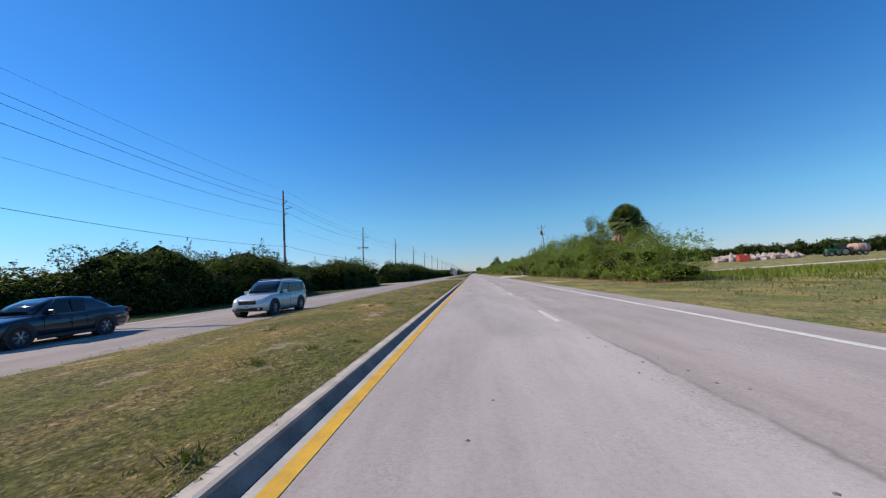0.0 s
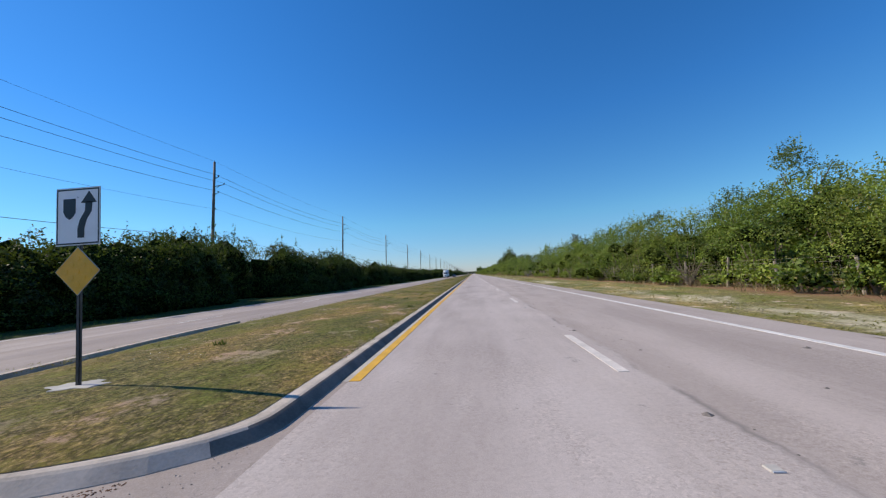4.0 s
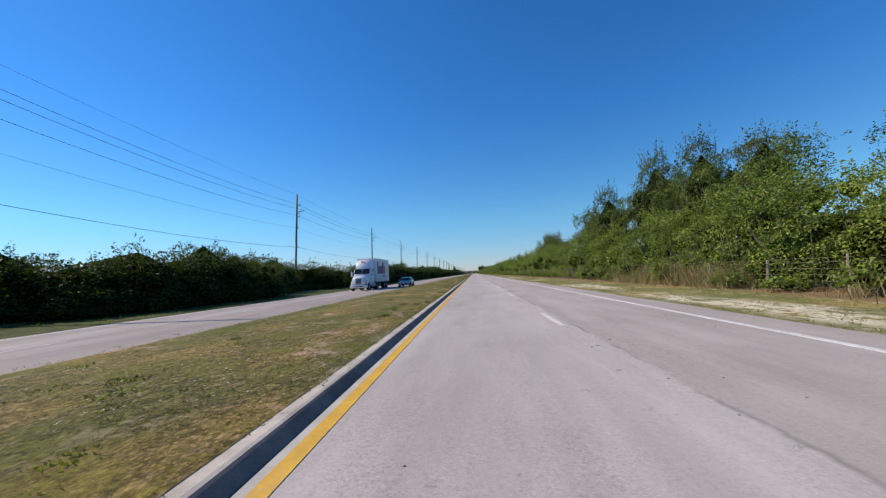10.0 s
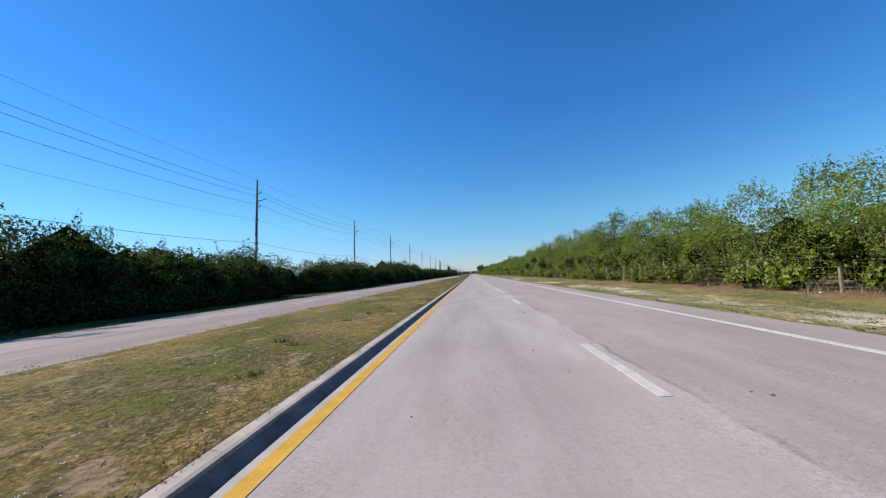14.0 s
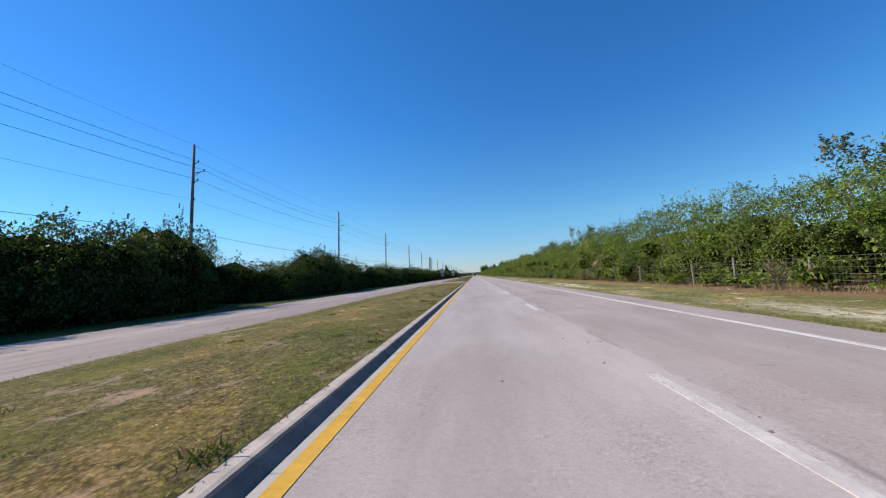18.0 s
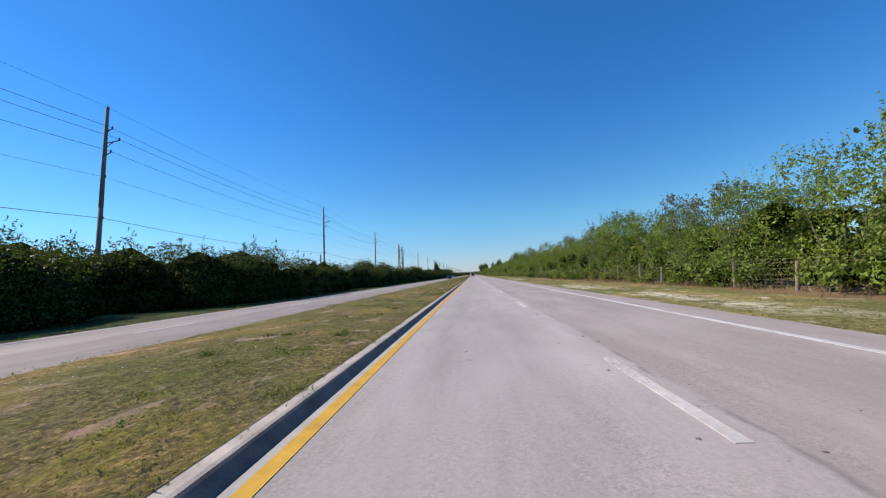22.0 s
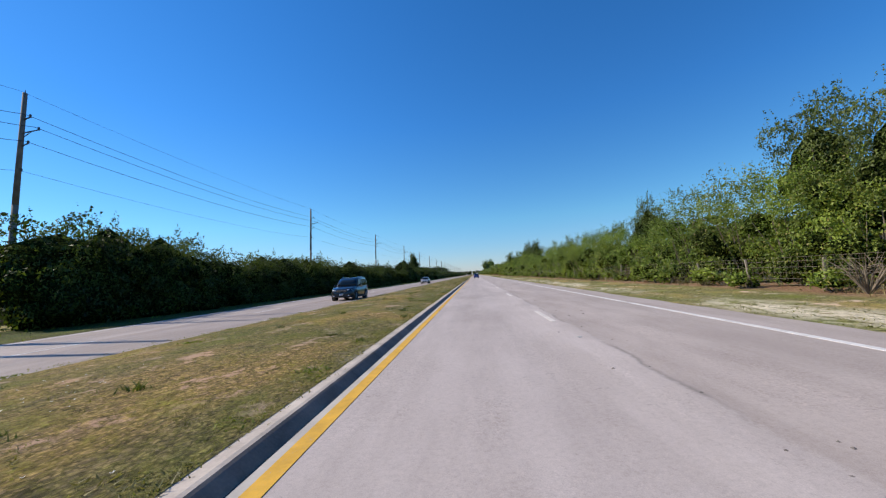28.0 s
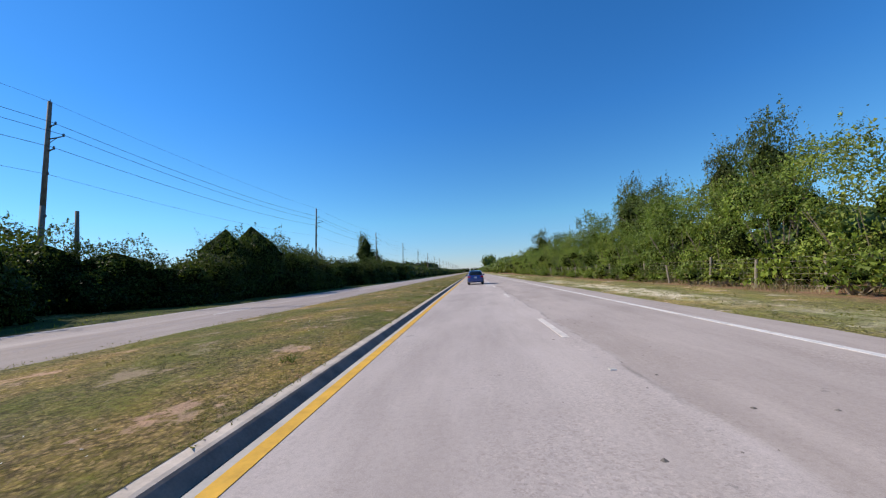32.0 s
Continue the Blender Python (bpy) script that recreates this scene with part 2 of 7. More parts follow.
        bare_fac = mixed(nt, ln, 1.0, sand.outputs[0], crumbs, "MULTIPLY")
        col = mixed(nt, ln, bare_fac, col, ramp_of(nt, ln, fine, [(0.35, (0.24, 0.19, 0.13)), (0.6, (0.46, 0.39, 0.29))]))
    lush = ramp_of(nt, ln, noise_of(nt, ln, place(nt, ln, 1.0, 0.8, 1.0), 0.8 * scale, 5.0, 0.65), [(0.49, (0, 0, 0)), (0.60, (1, 1, 1))])
    col = mixed(nt, ln, mixed(nt, ln, 1.0, lush, (0.6, 0.6, 0.6), "MULTIPLY"), col, ramp_of(nt, ln, fine, [(0.36, tuple(c * 0.35 for c in green)), (0.5, tuple(c * 1.2 for c in green)), (0.62, (green[0] * 1.45, green[1] * 2.0, green[2]))]))
    broad = noise_of(nt, ln, place(nt, ln, 1.0, 0.5, 1.0), 0.45 * scale, 4.0)
    col = mixed(nt, ln, 1.0, col, ramp_of(nt, ln, broad, [(0.34, (0.72, 0.85, 0.62)), (0.5, (1, 1, 1)), (0.62, (1.5, 1.28, 1.25))]), "MULTIPLY")
    if verge:
        # a worn sandy stripe beside the pavement, and rusty litter at the foot of the thicket
        sep = nt.new("ShaderNodeSeparateXYZ")
        ln.new(v, sep.inputs[0])
        wob = nt.new("ShaderNodeMath")
        wob.operation = "MULTIPLY_ADD"
        ln.new(noise_of(nt, ln, place(nt, ln, 0.3, 0.12, 0.0), 1.0, 4.0), wob.inputs[0])
        wob.inputs[1].default_value = 3.0
        ln.new(sep.outputs["X"], wob.inputs[2])
        scaled = nt.new("ShaderNodeMath")
        scaled.operation = "MULTIPLY"
        ln.new(wob.outputs[0], scaled.inputs[0])
        scaled.inputs[1].default_value = 0.05
        past = nt.new("ShaderNodeMath")
        past.operation = "GREATER_THAN"
        ln.new(sep.outputs["Y"], past.inputs[0])
        past.inputs[1].default_value = 19.0
        broken = noise_of(nt, ln, place(nt, ln, 1.0, 0.4, 1.0), 1.6, 9.0, 0.85)
        stripe = mixed(nt, ln, 1.0, ramp_of(nt, ln, scaled.outputs[0], [(0.43, (0, 0, 0)), (0.48, (1, 1, 1)), (0.52, (1, 1, 1)), (0.57, (0, 0, 0))]), ramp_of(nt, ln, broken, [(0.45, (0, 0, 0)), (0.51, (1, 1, 1))]), "MULTIPLY")
        stretch = ramp_of(nt, ln, noise_of(nt, ln, place(nt, ln, 0.1, 0.06, 0.0), 1.0, 3.0), [(0.46, (0, 0, 0)), (0.56, (1, 1, 1))])
        stripe = mixed(nt, ln, past.outputs[0], (0, 0, 0), mixed(nt, ln, 1.0, stripe, stretch, "MULTIPLY"))
        col = mixed(nt, ln, stripe, col, ramp_of(nt, ln, fine, [(0.35, (0.5, 0.42, 0.27)), (0.6, (0.9, 0.8, 0.6))]))
        rust = mixed(nt, ln, 1.0, ramp_of(nt, ln, scaled.outputs[0], [(0.645, (0, 0, 0)), (0.70, (1, 1, 1)), (0.92, (1, 1, 1)), (0.99, (0, 0, 0))]), ramp_of(nt, ln, broken, [(0.36, (0, 0, 0)), (0.5, (1, 1, 1))]), "MULTIPLY")
        rust = mixed(nt, ln, past.outputs[0], (0, 0, 0), rust)
        col = mixed(nt, ln, rust, col, ramp_of(nt, ln, fine, [(0.35, (0.10, 0.05, 0.03)), (0.5, (0.30, 0.17, 0.10)), (0.65, (0.44, 0.30, 0.19))]))
    ln.new(col, b.inputs["Base Color"])
    b.inputs["Roughness"].default_value = 0.9
    b.inputs["Specular IOR Level"].default_value = 0.15
    # clumps and hollows under the fine blades
    hump = noise_of(nt, ln, place(nt, ln, 1.0, 0.8, 1.0), 4.2 * scale, 3.0, 0.6)
    lift = nt.new("ShaderNodeMath")
    lift.operation = "MULTIPLY_ADD"
    ln.new(fine, lift.inputs[0])
    lift.inputs[1].default_value = 0.35
    ln.new(hump, lift.inputs[2])
    bumped(nt, ln, b, lift.outputs[0], 1.0, 0.11)
    return m


def foliage(name, dark, light, dry=None, through=0.3):
    """Leaves: a tone of its own for each leaf, a broader tone for each plant."""
    m, nt, ln, b = nodes_of(name)
    geo = nt.new("ShaderNodeNewGeometry")
    obj = nt.new("ShaderNodeObjectInfo")
    stops = [(0.0, dark), (0.6, tuple((a + c) / 2 for a, c in zip(dark, light))), (0.93, light)]
    if dry:
        stops.append((0.97, dry))
    col = ramp_of(nt, ln, geo.outputs["Random Per Island"], stops)
    tone = ramp_of(nt, ln, obj.outputs["Random"], [(0.0, (0.62, 0.74, 0.66)), (0.35, (0.95, 1.0, 0.85)), (0.7, (1.2, 1.12, 0.9)), (1.0, (1.05, 0.9, 0.95))])
    col = mixed(nt, ln, 1.0, col, tone, "MULTIPLY")
    blotch = noise_of(nt, ln, geo.outputs["Position"], 0.55, 4.0)
    col = mixed(nt, ln, 0.5, col, ramp_of(nt, ln, blotch, [(0.35, tuple(c * 0.6 for c in dark)), (0.65, tuple(c * 1.2 for c in light))]))
    ln.new(col, b.inputs["Base Color"])
    b.inputs["Roughness"].default_value = 0.55
    b.inputs["Specular IOR Level"].default_value = 0.3
    tr = nt.new("ShaderNodeBsdfTranslucent")
    ln.new(mixed(nt, ln, 1.0, col, (1.3, 1.4, 0.6), "MULTIPLY"), tr.inputs["Color"])
    mx = nt.new("ShaderNodeMixShader")
    mx.inputs[0].default_value = through
    ln.new(b.outputs[0], mx.inputs[1])
    ln.new(tr.outputs[0], mx.inputs[2])
    ln.new(mx.outputs[0], nt["Material Output"].inputs["Surface"])
    return m


def glass(name, color, rough=0.03):
    m, nt, ln, b = nodes_of(name)
    b.inputs["Base Color"].default_value = (*color, 1)
    b.inputs["Roughness"].default_value, b.inputs["IOR"].default_value = rough, 1.5
    b.inputs["Coat Weight"].default_value = 0.0
    return m


M_ROAD = asphalt("asphalt_main", 2.35)
M_ROAD2 = asphalt("asphalt_far", -13.3, (0.64, 0.615, 0.61))
M_CONC = plain("concrete", (0.46, 0.43, 0.39), 0.9, vary=0.22, scale=1.5, bump=0.4)
M_SANDY = plain("sand_strewn_concrete", (0.50, 0.435, 0.375), 0.92, vary=0.3, scale=0.8, bump=0.5)
# tyre scuffs plus the shade of the east-facing side, put into the colour
M_KERBFACE = plain("shaded_scuffed_kerb_face", (0.20, 0.165, 0.135), 0.92, vary=0.4, scale=2.5, bump=0.5)
M_KERB = plain("kerb_concrete", (0.52, 0.44, 0.365), 0.92, vary=0.3, scale=2.5, bump=0.5)
# concrete darkened to carry the kerb's shadow in its colour
M_GUTTER = plain("shade_toned_gutter_concrete", (0.085, 0.074, 0.06), 0.9, vary=0.2, scale=2.0, bump=0.3)


def line_paint(name, color, wear):
    """Thermoplastic line paint, chipped through to the asphalt and greyed by tyres."""
    m, nt, ln, b = nodes_of(name)
    v = place(nt, ln)
    grime = noise_of(nt, ln, v, 3.0, 6.0, 0.7)
    col = ramp_of(nt, ln, grime, [(0.3, tuple(c * 0.72 for c in color)), (0.7, tuple(min(1, c * 1.1) for c in color))])
    chips = noise_of(nt, ln, place(nt, ln, 1.0, 0.6, 1.0), 26.0, 8.0, 0.85)
    big = noise_of(nt, ln, v, 0.35, 2.0)
    both = nt.new("ShaderNodeMath")
    both.operation = "MULTIPLY_ADD"
    ln.new(big, both.inputs[0])
    both.inputs[1].default_value = 0.55
    ln.new(chips, both.inputs[2])
    col = mixed(nt, ln, ramp_of(nt, ln, both.outputs[0], [(wear, (0, 0, 0)), (wear + 0.07, (1, 1, 1))]), col, (0.37, 0.325, 0.31))
    ln.new(col, b.inputs["Base Color"])
    b.inputs["Roughness"].default_value = 0.75
    bumped(nt, ln, b, chips, 0.4, 0.004)
    return m


M_DASH = line_paint("worn_dash_paint", (0.70, 0.635, 0.575), 0.87)
M_YELLOW = line_paint("yellow_line_paint", (0.72, 0.40, 0.035), 0.90)
M_WHITE = line_paint("white_line_paint", (0.72, 0.69, 0.66), 0.84)
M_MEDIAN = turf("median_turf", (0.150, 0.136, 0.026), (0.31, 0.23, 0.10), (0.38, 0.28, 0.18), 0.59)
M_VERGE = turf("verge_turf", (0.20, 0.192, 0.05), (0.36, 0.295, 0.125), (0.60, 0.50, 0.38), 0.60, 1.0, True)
# green turf, its colours lowered to include the hedge's shadow
M_FARVERGE = turf("shade_toned_far_verge_turf", (0.055, 0.082, 0.014), (0.095, 0.10, 0.024), (0.14, 0.115, 0.07), 0.76)
M_FIELD = turf("field_turf", (0.10, 0.13, 0.03), (0.17, 0.16, 0.055), (0.24, 0.2, 0.12), 0.7, 0.5)
M_GRAVEL = plain("shell_gravel", (0.62, 0.56, 0.48), 0.95, vary=0.2, scale=3.0, bump=0.8)
M_LITTER = plain("leaf_litter", (0.20, 0.10, 0.055), 0.95, vary=0.6, scale=5.0, bump=0.9)
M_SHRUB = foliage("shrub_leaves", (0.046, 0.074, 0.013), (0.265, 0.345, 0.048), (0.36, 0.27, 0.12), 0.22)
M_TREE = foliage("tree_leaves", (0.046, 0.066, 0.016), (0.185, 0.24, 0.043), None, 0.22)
# leaf colour lowered to hold the shade on the hedge's road side
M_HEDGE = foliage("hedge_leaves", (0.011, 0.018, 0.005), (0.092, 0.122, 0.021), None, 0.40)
M_DARK = foliage("dark_tree_leaves", (0.022, 0.036, 0.013), (0.15, 0.19, 0.042), None, 0.22)
M_GREY = foliage("sparse_grey_leaves", (0.10, 0.095, 0.06), (0.26, 0.25, 0.16), (0.3, 0.22, 0.12), 0.2)
M_DRY = foliage("dry_stalks", (0.20, 0.14, 0.07), (0.42, 0.33, 0.19), None, 0.2)
M_PALM = foliage("palm_fronds", (0.07, 0.105, 0.035), (0.20, 0.24, 0.09), (0.3, 0.22, 0.11), 0.15)


def shaded_inner_leaves(name, k=1.0):
    """Leaves deep inside a crown: small mottled cells, matt, coloured dark for the shade there."""
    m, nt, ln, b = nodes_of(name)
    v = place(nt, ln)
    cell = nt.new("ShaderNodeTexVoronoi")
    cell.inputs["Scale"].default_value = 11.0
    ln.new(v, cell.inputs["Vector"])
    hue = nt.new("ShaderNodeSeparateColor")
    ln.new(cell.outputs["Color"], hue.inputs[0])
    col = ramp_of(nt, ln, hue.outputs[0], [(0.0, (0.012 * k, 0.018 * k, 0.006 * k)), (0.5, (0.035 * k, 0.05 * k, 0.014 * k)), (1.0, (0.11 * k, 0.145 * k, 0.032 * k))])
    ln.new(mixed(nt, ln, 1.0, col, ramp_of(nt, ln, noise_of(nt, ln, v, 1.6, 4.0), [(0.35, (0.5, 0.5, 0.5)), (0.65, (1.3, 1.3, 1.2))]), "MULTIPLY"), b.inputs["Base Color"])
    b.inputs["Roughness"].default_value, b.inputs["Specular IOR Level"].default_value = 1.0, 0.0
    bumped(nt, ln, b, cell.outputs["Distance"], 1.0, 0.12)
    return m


M_CORE = shaded_inner_leaves("shaded_inner_leaves", 0.65)
# darker copy of the inner leaves, with deeper shade in its colour
M_CORE_DARK = shaded_inner_leaves("darker_shaded_inner_leaves", 0.55)
M_BARK = plain("bark", (0.17, 0.13, 0.095), 0.9, vary=0.35, scale=7.0, bump=0.8)
M_STEM = plain("brown_stems", (0.19, 0.15, 0.105), 0.9, vary=0.35, scale=7.0, bump=0.6)
M_POLE = plain("weathered_pole_wood", (0.16, 0.135, 0.11), 0.85, vary=0.3, scale=3.0, bump=0.6)
M_WIRE = plain("cable", (0.03, 0.03, 0.032), 0.6, vary=0.2, bump=0)
M_INSUL = plain("grey_insulator", (0.11, 0.11, 0.115), 0.4, vary=0.15, bump=0)
M_GALV = plain("galvanised_steel", (0.42, 0.43, 0.44), 0.45, 0.7, vary=0.15, scale=8.0, bump=0.1)
M_STEEL_DARK = plain("dark_steel", (0.10, 0.095, 0.09), 0.6, 0.4, vary=0.3, bump=0.2)
M_SIGNBACK = plain("bare_aluminium", (0.42, 0.42, 0.42), 0.45, 0.6, vary=0.1, scale=3.0, bump=0.05)
M_SIGNWHITE = plain("white_sheeting", (0.8, 0.8, 0.8), 0.4, vary=0.04, bump=0.02)
M_SIGNYEL = plain("amber_sheeting", (0.85, 0.42, 0.02), 0.4, vary=0.1, bump=0.05)
M_BLACK = plain("black_film", (0.015, 0.015, 0.016), 0.45, vary=0.1, bump=0)
M_POST = plain("fence_post_wood", (0.27, 0.23, 0.18), 0.9, vary=0.35, scale=6.0, bump=0.7)
M_FENCEWIRE = plain("rusty_fence_wire", (0.20, 0.165, 0.13), 0.85, 0.0, vary=0.2, bump=0)

# ---------------------------------------------------------------- mesh helpers
rng = np.random.default_rng(7)


def mesh_from(name, verts, faces, mat, smooth=False):
    me = bpy.data.meshes.new(name)
    me.from_pydata(verts, [], faces)
    for m in (mat if isinstance(mat, (list, tuple)) else [mat]):
        me.materials.append(m)
    if smooth:
        me.polygons.foreach_set("use_smooth", [True] * len(me.polygons))
    me.update()
    return me


def part(name, bm, mat, parent=None, label="", smooth=False):
    me = bpy.data.meshes.new(name)
    bm.to_mesh(me)
    bm.free()
    for m in (mat if isinstance(mat, (list, tuple)) else [mat]):
        me.materials.append(m)
    if smooth:
        me.polygons.foreach_set("use_smooth", [True] * len(me.polygons))
    ob = new(name, me)
    ob.parent = parent
    if label:
        ob["label"] = label
    return ob


def thing(name, label, category, group="", kind="", m=None):
    ob = new(name)
    ob.empty_display_size = 0.2
    if m is not None:
        ob.matrix_basis = m
    return tagged(ob, label, category, group, kind)


def box(bm, x0, x1, y0, y1, z0, z1, bevel=0.0, m=None):
    g = bmesh.ops.create_cube(bm, size=1.0, matrix=Matrix.Translation(((x0 + x1) / 2, (y0 + y1) / 2, (z0 + z1) / 2)) @ Matrix.Diagonal((x1 - x0, y1 - y0, z1 - z0, 1)))
    vs = g["verts"]
    if bevel:
        es = list({e for v in vs for e in v.link_edges})
        r = bmesh.ops.bevel(bm, geom=es, offset=bevel, segments=1, affect="EDGES")
        vs = list({v for f in r["faces"] for v in f.verts} | {v for v in vs if v.is_valid})
    if m is not None:
        bmesh.ops.transform(bm, matrix=m, verts=vs)
    return bm


def tube(bm, a, b, r0, r1=None, seg=8, caps=True):
    a, b = Vector(a), Vector(b)
    d = b - a
    mat = Matrix.Translation((a + b) / 2) @ d.to_track_quat("Z", "Y").to_matrix().to_4x4()
    bmesh.ops.create_cone(bm, cap_ends=caps, segments=seg, radius1=r0, radius2=r0 if r1 is None else r1, depth=d.length, matrix=mat)
    return bm


def boxes(*specs, bevel=0.0):
    bm = bmesh.new()
    for s in specs:
        box(bm, *s, bevel=bevel)
    return bm


def tubes(*specs, seg=8):
    bm = bmesh.new()
    for s in specs:
        tube(bm, *s, seg=seg)
    return bm


def sheet(name, xs, ys, zf, mat, label, kind="structure", category=""):
    """A gridded ground sheet over xs and ys with the height zf(x, y)."""
    verts = [(x, y, zf(x, y)) for y in ys for x in xs]
    n = len(xs)
    faces = [(j * n + i, j * n + i + 1, (j + 1) * n + i + 1, (j + 1) * n + i) for j in range(len(ys) - 1) for i in range(n - 1)]
    return tagged(new(name, mesh_from(name, verts, faces, mat, True)), label, category, "", kind)


# ---------------------------------------------------------------- ground and roads
Y0, Y1 = -60.0, 2600.0
X_KERB, X_YEL, X_DASH, X_EDGE, X_PAVE = -2.29, -1.94, 1.83, 5.51, 6.68
OPP0, OPP1 = -9.5, -17.5
GAPS = [(79.6, 96.4), (520.9, 536.6)]


def crown_of(x):
    """Height of the median's gently rounded lawn."""
    u = (X_KERB - 0.125 - x) / (X_KERB - 0.125 - OPP0)
    return 0.135 + 0.10 * math.sin(math.pi * max(0, min(1, u * 1.1)))


def lie(x, y):
    h = 0.05 * noise.noise((x * 0.15, y * 0.15, 0))
    if x < -24:
        h += min(0.25, (-24 - x) * 0.03)
    if x > 30:
        h += min(0.5, (x - 30) * 0.012)
    return -0.05 + (h if abs(x) > 20 else h * 0.3)


gx = [-3000, -800, -300, -120, -60, -40, -32, -27, -24, -21, -18, -15, -10, -5, 0, 4, 6.5, 8, 9.5, 11, 13, 15, 18, 22, 28, 40, 60, 90, 150, 400, 1000, 3000]
gy = [-3000, -1000, -300, -150] + [float(y) for y in range(-100, 1000, 6)] + [1100, 1250, 1500, 2000, 2700, 3600]
sheet("ground", gx, gy, lie, [M_VERGE], "rough green and straw roadside grass with pale sandy bare patches", "structure", "grass")

sheet("field_west", [-400, -250, -150, -90, -60, -45, -36], [float(y) for y in range(-60, 1000, 10)], lambda x, y: lie(x, y) + 0.03, M_FIELD, "dark green rough field beyond the hedge", "structure", "grass")
sheet("verge_opposite", [-25, -23.5, -22, -20.5, -19, -17.6], [float(y) for y in range(-60, 1000, 3)], lambda x, y: lie(x, y) + (0.045 if 70 > y or y > 98 else -0.2), M_FARVERGE, "green grass verge between hedge and opposite road, coloured dark for the hedge's shade", "structure", "grass")


def slab(name, x0, x1, y0, y1, mat, label, top=0.0, thick=0.12, step=8.0):
    ny = max(2, int((y1 - y0) / step))
    bm = bmesh.new()
    rows = []
    for j in range(ny + 1):
        y = y0 + (y1 - y0) * j / ny
        rows.append([bm.verts.new(p) for p in ((x0, y, top - thick), (x0, y, top), (x1, y, top), (x1, y, top - thick))])
    for a, b in zip(rows, rows[1:]):
        for i in range(3):
            bm.faces.new((a[i], a[i + 1], b[i + 1], b[i]))
    bmesh.ops.recalc_face_normals(bm, faces=bm.faces)
    return tagged(part(name, bm, mat), label, "road", "", "structure")


def ragged(name, x0, x1, y0, y1, mat, label, top=0.0, step=1.0, wob=0.12):
    """A thin road edge whose outer side wanders, as broken asphalt and sand do."""
    bm = bmesh.new()
    rows = []
    for j in range(int((y1 - y0) / step) + 1):
        y = y0 + j * step
        w = wob * (noise.noise((x1, y * 0.35, 2.0)) + 0.6 * noise.noise((x1, y * 1.3, 5.0)))
        rows.append([bm.verts.new((x0, y, top)), bm.verts.new((x1 + w, y, top - 0.004)), bm.verts.new((x1 + w, y, top - 0.1))])
    for a, b in zip(rows, rows[1:]):
        for i in range(2):
            bm.faces.new((a[i], b[i], b[i + 1], a[i + 1]))
    bmesh.ops.recalc_face_normals(bm, faces=bm.faces)
    return tagged(part(name, bm, mat), label, "road", "", "structure")


slab("road", -2.03, 6.3, Y0, Y1, M_ROAD, "two-lane pale grey sun-bleached asphalt carriageway")
ragged("road_shoulder", 6.3, X_PAVE, Y0, 1000, M_ROAD, "crumbling outer edge of the pale asphalt road", 0.0)
slab("road_opposite", OPP1, OPP0, Y0, Y1, M_ROAD2, "pale grey asphalt carriageway for oncoming traffic")
ragged("road_opposite_edge", OPP0, OPP0 + 0.25, Y0, 1000, M_ROAD2, "uneven inner edge of the opposite road", -0.002, 1.0, 0.2)

for k, (a, b) in enumerate(GAPS):
    slab("median_crossing_%d" % (k + 1), OPP0, -2.03, a - 4.0, b + 4.0, M_ROAD2, "asphalt turning gap between the two medians", -0.003)
slab("concrete_band", OPP1 - 7.0, 7.6, 85.9, 90.4, M_SANDY, "pale concrete strip crossing both roads at the driveway", 0.003, 0.1)


def line(name, x, w, y0, y1, mat, label, top=0.006):
    return tagged(part(name, boxes((x - w / 2, x + w / 2, y0, y1, top - 0.05, top)), mat), label, "road marking", "", "structure")


prev = Y0
for a, b in GAPS + [(Y1, Y1)]:
    line("yellow_edge_line", X_YEL, 0.17, prev, a - 3.2, M_YELLOW, "worn yellow edge line beside the median kerb")
    prev = b + 3.0
for a, b in ((77.6, 82.6), (83.4, 85.4), (518.6, 522.6), (528.3, 530.5), (533.9, 535.0)):
    line("yellow_dash", X_YEL, 0.13, a, b, M_YELLOW, "faded yellow dash across the turning gap")
line("turn_dash", -8.65, 0.11, 529.8, 531.1, M_DASH, "faded dash at the far side of the turning gap", 0.005)
line("white_edge_line", X_EDGE, 0.15, Y0, 87.0, M_WHITE, "white edge line along the outer lane")
line("white_edge_line", X_EDGE, 0.15, 91.4, Y1, M_WHITE, "white edge line along the outer lane")
line("white_edge_line", OPP1 + 0.45, 0.14, Y0, Y1, M_WHITE, "white edge line of the opposite road")
DASH_FAR = 4.905
for i in range(-5, 110):
    y = DASH_FAR + i * 12.192
    line("lane_dash", X_DASH, 0.15, y - 3.05, y, M_DASH, "worn white lane dash")
for i in range(-4, 75):
    y = 3.0 + i * 12.192
    line("lane_dash", -13.3, 0.12, y - 3.05, y, M_WHITE, "faint white lane dash of the opposite road")


